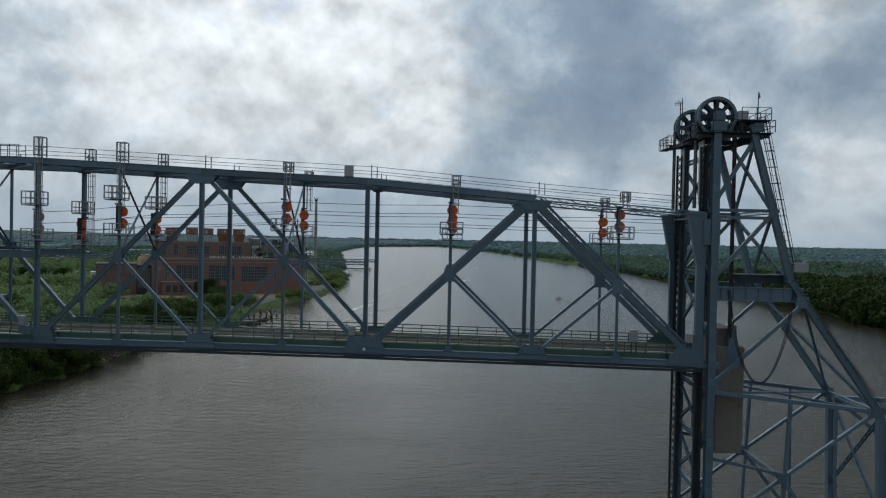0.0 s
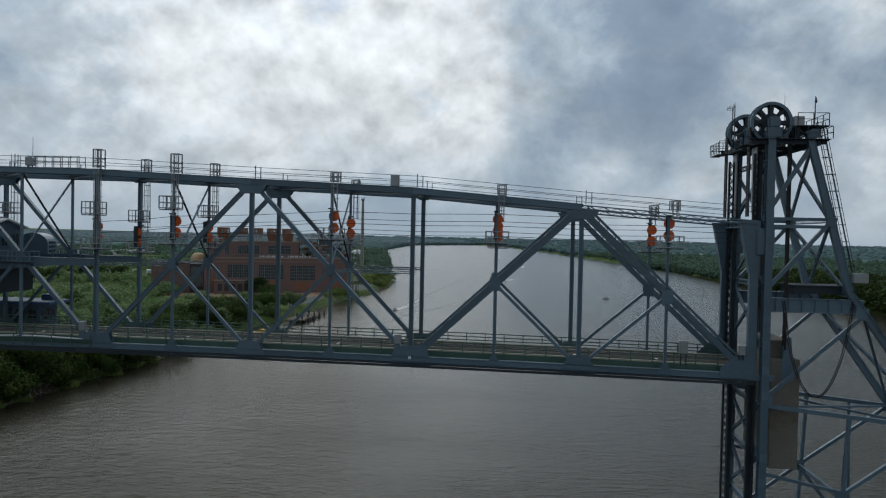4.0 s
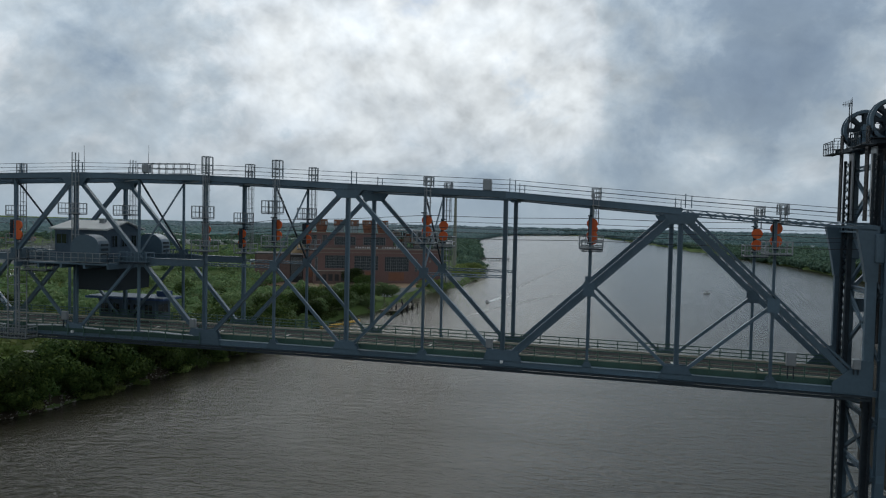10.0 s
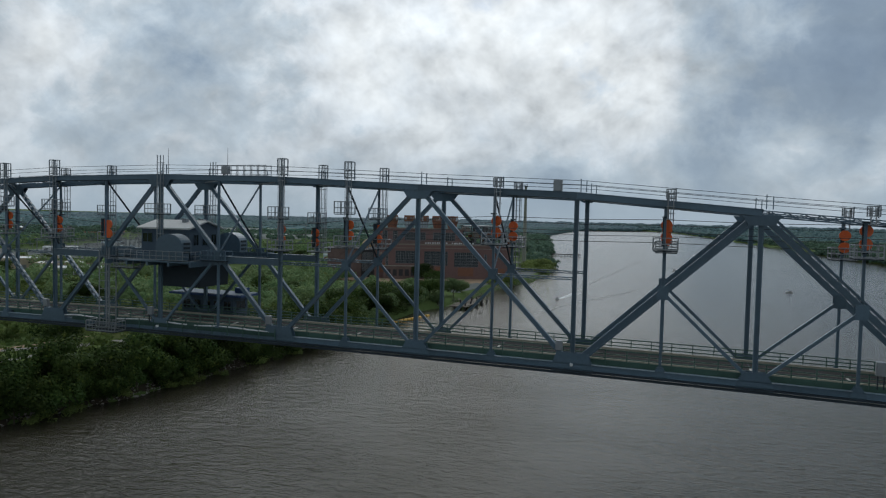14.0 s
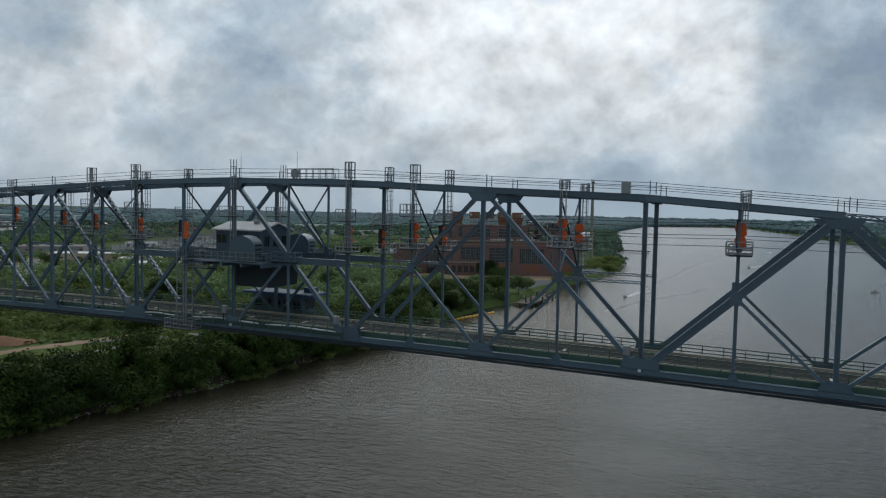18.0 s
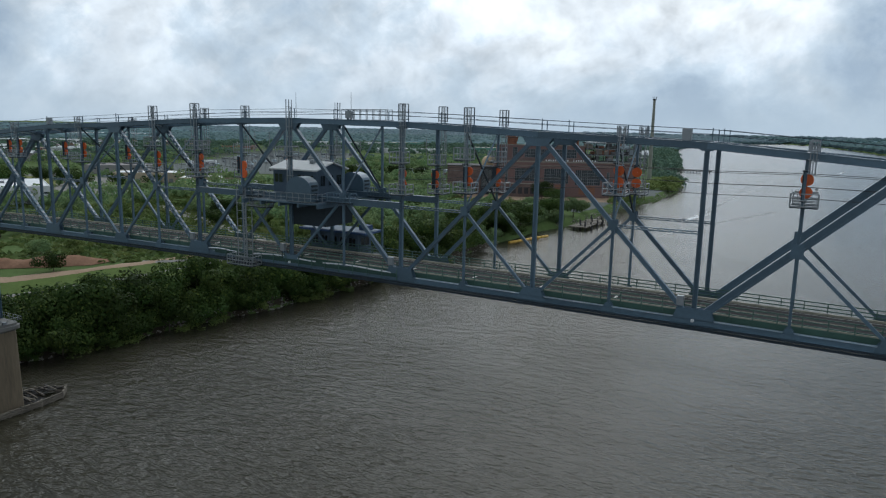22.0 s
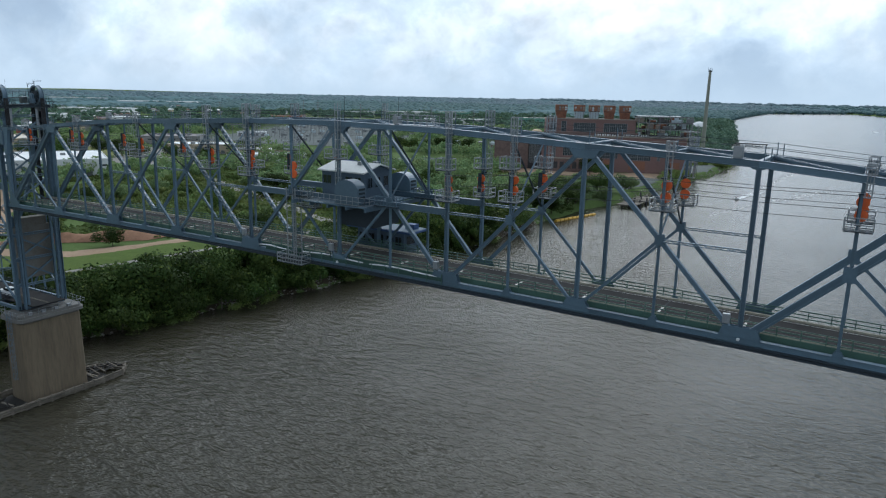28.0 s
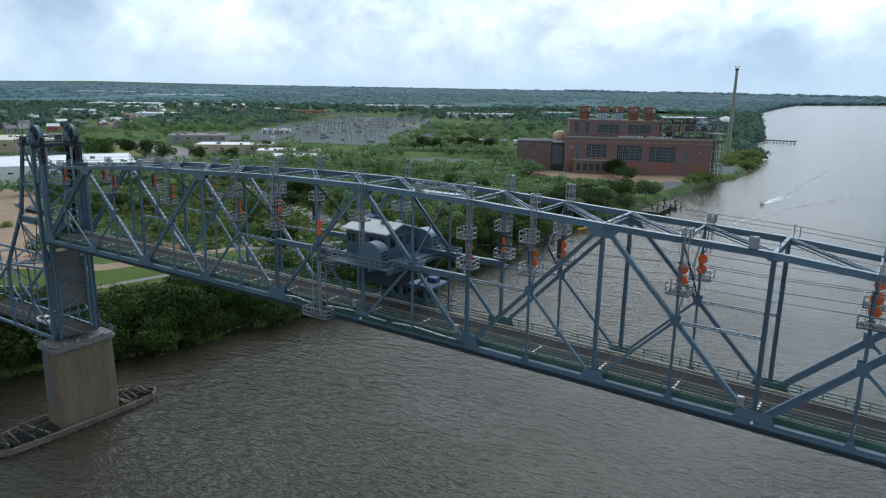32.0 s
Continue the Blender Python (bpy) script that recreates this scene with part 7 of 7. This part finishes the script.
SCRUB = leaf_material("scrub_leaves", (0.164, 0.220, 0.068), (0.103, 0.149, 0.048), 0.35, (0.242, 0.279, 0.110))
BARK = material("bark", (0.085, 0.07, 0.055), 0.95, 0.0, 0.2, 0.8, 6, 0.02, 6)


def quads(centres, sizes, rng, flat=0.35, out=None):
    """Leaf clumps: one bent quad for each centre, turned at random, facing upwards more often than not."""
    n = len(centres)
    nrm = rng.normal(size=(n, 3)); nrm[:, 2] = np.abs(nrm[:, 2]) + flat
    if out is not None:
        nrm = out * 1.5 + rng.normal(size=(n, 3)) * 0.5 + (0, 0, 0.35)
    nrm /= np.linalg.norm(nrm, axis=1)[:, None]
    t = np.cross(nrm, rng.normal(size=(n, 3))); t /= np.linalg.norm(t, axis=1)[:, None] + 1e-9
    b = np.cross(nrm, t)
    s = np.asarray(sizes)[:, None] / 2
    k = rng.uniform(0.55, 1.25, (n, 4, 1))
    v = np.stack([centres + (-t - b) * s * k[:, 0], centres + (t - b) * s * k[:, 1], centres + (t + b) * s * k[:, 2], centres + (-t + b) * s * k[:, 3]], 1)
    return v.reshape(-1, 3)


def quad_mesh(name, v, mat):
    n = len(v) // 4
    me = bpy.data.meshes.new(name)
    me.vertices.add(len(v)); me.vertices.foreach_set("co", v.astype(np.float32).ravel())
    me.loops.add(len(v)); me.loops.foreach_set("vertex_index", np.arange(len(v), dtype=np.int32))
    me.polygons.add(n); me.polygons.foreach_set("loop_start", np.arange(0, 4 * n, 4, dtype=np.int32))
    me.polygons.foreach_set("loop_total", np.full(n, 4, dtype=np.int32))
    me.update(calc_edges=True)
    me.materials.append(mat)
    return me


def crown_points(rng, h, spread, lobes, n):
    """Points near the skins of several lobes that make up a crown of height h."""
    c = np.column_stack([rng.normal(0, spread * 0.42, lobes), rng.normal(0, spread * 0.42, lobes), h * rng.uniform(0.42, 0.86, lobes)])
    c[0] = (0, 0, h * 0.8)
    rad = rng.uniform(0.24, 0.42, lobes) * spread * 1.15
    which = rng.integers(0, lobes, n)
    d = rng.normal(size=(n, 3)); d /= np.linalg.norm(d, axis=1)[:, None]
    r = rad[which] * rng.uniform(0.55, 1.08, n) ** 0.6
    p = c[which] + d * r[:, None] * (1, 1, 0.8)
    p[:, 2] = np.clip(p[:, 2], h * 0.06, None)
    return p, d


def tree_model(seed, h, spread, n, leaf, mat=None):
    rng = np.random.default_rng(seed)
    t = thing("tree", "leafy green broad-crowned tree on the river bank", "tree", "bank trees", at=(0, 0, -900))
    bm = B()
    rod(bm, (0, 0, -0.5), (0, 0, h * 0.5), h * 0.022 + 0.05, 8, h * 0.012)
    for k in range(6):
        a = k * 1.05 + seed
        z = h * (0.22 + 0.06 * k)
        rod(bm, (0, 0, z), (math.cos(a) * spread * 0.4, math.sin(a) * spread * 0.4, z + h * 0.24), h * 0.009, 5, h * 0.003)
    part("trunk", finish(bm), BARK, t)
    p, d = crown_points(rng, h, spread, 13, n)
    me = quad_mesh("crown", quads(p, rng.uniform(0.6, 1.4, n) * leaf, rng, out=d), mat or LEAF)
    c = new("crown", me)
    c.parent = t
    return t


models = [tree_model(s, h, w, n, 0.50) for s, h, w, n in ((1, 12, 9.5, 4600), (2, 14, 10.5, 5400), (3, 10, 9, 4000), (4, 13, 9, 4400), (5, 9, 8.5, 3600))]
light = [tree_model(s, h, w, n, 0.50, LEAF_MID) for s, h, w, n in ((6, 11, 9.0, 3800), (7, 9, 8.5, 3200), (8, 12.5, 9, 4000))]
bushes = [tree_model(s, h, w, n, 0.5, SCRUB) for s, h, w, n in ((11, 4.5, 6, 1100), (12, 6, 6.5, 1300), (13, 3.4, 5.5, 900))]
for b_ in bushes:
    tagged(b_, "low bushy green shrub in the scrub", "shrub", "scrub bushes")
rt = random.Random(21)


def plant_tree(m, x, y, s=1.0, sink=0.2):
    c = copy_thing(m, Matrix.Translation((x, y, ground_z(x, y) - sink)) @ Matrix.Rotation(rt.uniform(0, 6.28), 4, "Z") @ Matrix.Diagonal((s * rt.uniform(0.9, 1.1), s * rt.uniform(0.9, 1.1), s, 1)))
    return c


# belt along the near bank, three rows deep
yy = -70.0
while yy < 205:
    for row in range(3):
        x = along(LEFT_SHORE, yy) - 0.4 - row * 4.6 + rt.uniform(-1.2, 1.2)
        if row == 2 and 25 < yy < 120:
            continue
        if row and rt.random() < 0.1:
            continue
        if row == 0 and rt.random() < 0.6:
            plant_tree(rt.choice(bushes), x + 1.6, yy + 2.6, 0.6)
        plant_tree(rt.choice(models if row else models[2:]), x, yy + rt.uniform(-2.5, 2.5), rt.uniform(0.8, 1.15) * (0.85 if row == 0 else 1.05))
    yy += 5.2
while yy < 388:
    for row in range(4):
        x = along(LEFT_SHORE, yy) - 3 - row * 8 + rt.uniform(-3, 3)
        if rt.random() < (0.42 if yy < 330 else 0.78 if yy < 375 else 0.93):
            continue
        plant_tree(rt.choice(models[:2] + light), x, yy + rt.uniform(-3, 3), rt.uniform(0.6, 1.05))
    yy += 7.5
for k in range(70):
    x, y = rt.uniform(-330, -118), rt.uniform(60, 330)
    if -205 < x < -135 and y < 130 and y < 40 + (x + 220) * 1.25:
        continue
    if cleared(x, y, 4, 60):
        continue
    plant_tree(rt.choice(models[:2] + light + bushes * 2), x, y, rt.uniform(0.5, 0.95))
for x, y, s in ( (-229, 206, 0.8), (-238, 222, 0.9), (-222, 224, 0.75), (-216, 212, 0.6), (-457, 392, 1.1), (-342, 540, 1.3), (-330, 548, 1.2), (-352, 532, 1.2), (-318, 552, 1.1), (-366, 525, 1.0), (-306, 560, 1.0), (-515, 262, 1.5), (-498, 295, 1.2), (-470, 290, 1.0), (-540, 300, 1.1), (-450, 310, 1.0), (-430, 330, 0.9), (-560, 250, 1.1)):
    plant_tree(models[int(abs(x)) % 5], x, y, s)
plant_tree(models[1], -129, 444, 1.05)
plant_tree(models[0], -115, 437, 0.85)
# waterside bushes on the plant's spit
for k in range(46):
    y = rt.uniform(455, 500) if k < 10 else rt.uniform(590, 722)
    plant_tree(rt.choice(bushes), along(LEFT_SHORE, y) - (rt.uniform(2, 10) if k < 10 else rt.uniform(1, 26)), y, rt.uniform(0.7, 1.35))


# joined woods: fewer, larger clumps the further they stand
def woods(name, label, places, mat, category="woodland", flat=0.8):
    rng = np.random.default_rng(len(places))
    out = []
    for x, y, h, n, leaf in places:
        p, d = crown_points(rng, h, h * 0.85, 6, n)
        out.append(quads(p + (x, y, ground_z(x, y) - 0.4), rng.uniform(0.7, 1.3, n) * leaf, rng, flat, d))
    return tagged(new(name, quad_mesh(name, np.concatenate(out), mat)), label, category, kind="stuff")


def wooded(x, y):
    return noise.noise(Vector((x * 0.0035, y * 0.0035, 4.2))) + 0.5 * noise.noise(Vector((x * 0.011, y * 0.011, 1.7)))


def canopy(name, label, places, mat, category="woodland"):
    """Distant crowns: small lumpy domes, set close."""
    rng = np.random.default_rng(len(places) + 1)
    n = len(places)
    c = np.array([(x, y, ground_z(x, y)) for x, y, h, r in places])
    h, r = np.array([p[2] for p in places]), np.array([p[3] for p in places])
    rows = ((0.0, 0.75), (0.35, 1.0), (0.78, 0.66))
    k = 6
    v = np.zeros((n, 3 * k + 1, 3))
    for j, (zz, rr) in enumerate(rows):
        for i in range(k):
            a = (i + 0.5 * (j % 2)) * math.tau / k
            q = r * rr * rng.uniform(0.72, 1.25, n)
            v[:, j * k + i] = c + np.column_stack([np.cos(a) * q, np.sin(a) * q, h * (zz + rng.uniform(-0.08, 0.1, n))])
    v[:, -1] = c + np.column_stack([0 * h, 0 * h, h])
    f = []
    for j in range(2):
        for i in range(k):
            a, b = j * k + i, j * k + (i + 1) % k
            f += [(a, b, b + k), (a, b + k, a + k)]
    f += [(2 * k + i, 2 * k + (i + 1) % k, 3 * k) for i in range(k)]
    f = np.array(f)
    allf = (f[None] + (np.arange(n) * (3 * k + 1))[:, None, None]).reshape(-1, 3)
    me = bpy.data.meshes.new(name)
    vv = v.reshape(-1, 3)
    me.vertices.add(len(vv)); me.vertices.foreach_set("co", vv.astype(np.float32).ravel())
    me.loops.add(allf.size); me.loops.foreach_set("vertex_index", allf.astype(np.int32).ravel())
    me.polygons.add(len(allf)); me.polygons.foreach_set("loop_start", np.arange(0, allf.size, 3, dtype=np.int32))
    me.polygons.foreach_set("loop_total", np.full(len(allf), 3, dtype=np.int32))
    me.polygons.foreach_set("use_smooth", [True] * len(allf))
    me.update(calc_edges=True)
    me.materials.append(mat)
    return tagged(new(name, me), label, category, kind="stuff")


def open_land(x, y):
    """The substation's yard and the field beside it."""
    u = (y - 470) / 540
    return (0 <= u <= 1.03 and abs(x - (-515 - 290 * u)) < 130) or (-680 < x < -500 and 820 < y < 970) or (-420 < x < -230 and 560 < y < 700) or (-195 < x < -50 and 375 < y < 450)


back, mid, low, far, right, right_far, rim = [], [], [], [], [], [], []
for k in range(2600):
    x, y = rt.uniform(-900, -130), rt.uniform(-40, 1000)
    if x > along(LEFT_SHORE, y) - 26 or (y < 330 and x > -330):
        continue
    if open_land(x, y) or cleared(x, y, 6, 50):
        continue
    if -225 < x < -20 and 425 < y < 570:
        continue
    if x < -410 and y < 480 and rt.random() < 0.86:
        continue
    if wooded(x, y) < -0.12 and rt.random() < 0.8:
        continue
    mid.append((x, y, rt.uniform(7, 13), 190, 1.3))
for k in range(420):
    x, y = rt.uniform(-330, -100), rt.uniform(120, 440)
    if x > along(LEFT_SHORE, y) - 6 or (x > -190 and y > 380) or cleared(x, y, 2, 20):
        continue
    low.append((x, y, rt.uniform(2, 4) if cleared(x, y, 4, 70) else rt.uniform(3, 8), 420, 0.75))
for k in range(520):
    x, y = rt.uniform(-300, -105), rt.uniform(215, 442)
    if x > along(LEFT_SHORE, y) - 9 or (x > -185 and y > 368) or wooded(x * 2.2, y * 2.2) < -0.08 or cleared(x, y, 4, 60):
        continue
    mid.append((x, y, rt.uniform(6, 11.5) if x < -170 or y < 320 else rt.uniform(5, 8), 300, 0.95))
woods("scrub_thicket", "light green thicket on the open land", low, SCRUB, flat=1.0)
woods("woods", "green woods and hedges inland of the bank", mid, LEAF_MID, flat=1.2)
for k in range(21000):
    y = 260 + 4500 * rt.random() ** 1.3
    x = -4600 * rt.random() if k % 3 else -200 - 1900 * rt.random()
    if x > along(LEFT_SHORE, min(y, 4900)) - 8 or math.hypot(x, y) < 950 or open_land(x, y) or math.hypot(x, y) > 4850:
        continue
    if wooded(x, y) < -0.30:
        continue
    d = math.hypot(x, y)
    if d < 1900:
        back.append((x, y, rt.uniform(8, 13), 60, 3.0))
        continue
    far.append((x, y, rt.uniform(8, 12), rt.uniform(6, 9) + d / 480))
for k in range(1400):
    y = 900 + 3700 * rt.random()
    x = along(LEFT_SHORE, y) - rt.uniform(4, 120)
    if y < 1900:
        back.append((x, y, rt.uniform(7, 13), 70, 2.8))
    else:
        far.append((x, y, rt.uniform(9, 16), rt.uniform(5, 8) + y / 700))
for k in range(1500):
    a = rt.uniform(-1.5, 0.75)
    d = rt.uniform(4700, 4860)
    rim.append((d * math.sin(a), d * math.cos(a), rt.uniform(6, 9), rt.uniform(14, 20)))
# closed canopy of the distant woods, under the single crowns
cv, cf = [], []
ang = [-1.56 + 0.022 * k for k in range(114)]
rad = [1850 + 58 * k for k in range(53)]
for a in ang:
    for d in rad:
        x, y = d * math.sin(a), d * math.cos(a)
        cv.append((x, y, ground_z(x, y) + 6.6 + 0.7 * noise.noise(Vector((x * 0.03, y * 0.03, 2.0)))))
for i in range(len(ang) - 1):
    for j in range(len(rad) - 1):
        q = (i * len(rad) + j, i * len(rad) + j + 1, (i + 1) * len(rad) + j + 1, (i + 1) * len(rad) + j)
        if all(cv[k][0] < along(LEFT_SHORE, min(cv[k][1], 4900)) - 25 or cv[k][0] > along(RIGHT_SHORE, min(cv[k][1], 4900)) + 25 for k in q) and wooded(*cv[q[0]][:2]) > -0.75:
            cf.append(q)
cm = bpy.data.meshes.new("closed_canopy")
cm.from_pydata(cv, [], cf)
cm.polygons.foreach_set("use_smooth", [True] * len(cf))
# canopy colour holds painted haze too, blued like the far crowns
cm.materials.append(material("distant_canopy_hazed", (0.107, 0.180, 0.196), 0.95, 0.0, 0.3, 0.0025, 0.012, 0.0, 0.12, dark=(0.068, 0.118, 0.125), dirt=0.2, spec=0.05))
tagged(new("closed_canopy", cm), "closed canopy of distant woods, blue-green from painted haze", "woodland", kind="stuff")
canopy("distant_woods", "distant woods reaching to the horizon", [p for p in far if math.hypot(p[0], p[1]) < 3300], LEAF_FAR_HAZE)
canopy("horizon_woods", "woods at the horizon, pale blue-green with painted haze", [p for p in far if math.hypot(p[0], p[1]) >= 3300] + rim, LEAF_RIM_HAZE)
for k in range(3600):
    y = -100 + 4700 * rt.random() ** 1.5
    x = along(RIGHT_SHORE, min(y, 4900)) + 4 + (260 if y < 1400 else 1400) * rt.random() ** 1.6
    d = math.hypot(x, y)
    if d > 4850:
        continue
    near_ = d < 900
    if not near_ and d < 2000:
        back.append((x, y, rt.uniform(9, 15), 80, 2.8))
        continue
    if near_:
        right.append((x, y, rt.uniform(13, 20), 260, 1.7))
    else:
        right_far.append((x, y, rt.uniform(10, 18), rt.uniform(5, 8) + d / 700))
for k in range(5200):
    a = rt.uniform(0.12, 0.95)
    d = 950 + 3900 * rt.random() ** 0.8
    x, y = d * math.sin(a), d * math.cos(a)
    if x < along(RIGHT_SHORE, min(y, 4900)) + 6:
        continue
    if d < 2000:
        back.append((x, y, rt.uniform(8, 13), 60, 3.2))
    else:
        right_far.append((x, y, rt.uniform(8, 13), rt.uniform(6, 9) + d / 480))
for k in range(900):
    y = -100 + 1500 * k / 900
    x = along(RIGHT_SHORE, y) + rt.uniform(-1.5, 7)
    (right if y < 800 else back).append((x, y, rt.uniform(9, 15), 220, 1.6) if y < 800 else (x, y, rt.uniform(8, 12), 90, 2.4))
for k in range(700):
    y = 720 + 3900 * (k / 700) ** 1.4
    x = along(LEFT_SHORE, y) - rt.uniform(-2, 7)
    if y < 1900:
        back.append((x, y, rt.uniform(6, 11), 90, 2.2))
    else:
        right_far.append((x, y, rt.uniform(7, 13), rt.uniform(4, 6) + y / 800))
woods("back_woods", "woods round the town, blue-green from some painted haze", back, LEAF_BACK_HAZE, flat=1.0)
woods("far_bank_woods", "dense woods along the opposite bank", right, LEAF, flat=1.0)
canopy("far_bank_canopy", "distant woods beyond the opposite bank", right_far, LEAF_FAR_HAZE)
end = []
for k in range(900):
    a = rt.uniform(-0.42, 0.75)
    d = rt.uniform(4560, 4800)
    x, y = d * math.sin(a), d * math.cos(a)
    end.append((x, y, rt.uniform(12, 20), 22))
canopy("river_end_woods", "line of woods where the river ends, blue-green from painted haze", end, LEAF_RIM_HAZE)

# rock edge along the near bank
ROCK = material("bank_rock", (0.30, 0.28, 0.25), 0.9, 0.0, 0.2, 0.5, 3, island=True)
rk = bmesh.new()
for k in range(2300):
    y = rt.uniform(-40, 260) if k < 1300 else rt.uniform(330, 730)
    x = along(LEFT_SHORE, y) + 3.0 * noise.noise(Vector((y * 0.035, 3.3, 0))) + 1.2 * noise.noise(Vector((y * 0.15, 7.3, 0))) + rt.uniform(-2.8, 0.5)
    s = rt.uniform(0.25, 0.8)
    z = max(ground_z(x, y), WATER) + s * 0.15
    pts = [Vector((x, y, z)) + Vector((rt.uniform(-1, 1), rt.uniform(-1, 1), rt.uniform(-0.5, 0.6))) * s for _ in range(6)]
    vs = [rk.verts.new(p) for p in pts]
    for f_ in ((0, 1, 2), (0, 2, 3), (0, 3, 1), (4, 2, 1), (4, 3, 2), (5, 1, 3), (5, 4, 1), (5, 3, 4)):
        rk.faces.new([vs[i] for i in f_])
tagged(part("bank_rocks", finish(rk), ROCK), "grey rocks along the water's edge", "rocks", kind="stuff")

# tufts over the open scrub land
tuft = []
rng = np.random.default_rng(7)
pts = np.column_stack([rng.uniform(-400, -112, 60000), rng.uniform(-60, 420, 60000)])
keep = [(x, y) for x, y in pts if x < along(LEFT_SHORE, y) - 3 and wooded(x * 3, y * 3) > -0.25 and not (-240 < x < -130 and 10 < y < 140 and abs((y - 60) - (x + 190) * 0.95) < 34) and not (x < -190 and y < 60 + (-x - 225) * 0.45 + 22)]
cen = np.array([(x, y, ground_z(x, y) + 0.35) for x, y in keep])
me = quad_mesh("scrub_tufts", quads(cen, rng.uniform(0.8, 2.4, len(cen)), rng, 0.5), SCRUB)
tagged(new("scrub_tufts", me), "rough tufts of grass and weeds on open land", "scrub", kind="stuff")
for m_ in models + light + bushes:
    for o in list(m_.children_recursive) + [m_]:
        bpy.data.objects.remove(o)
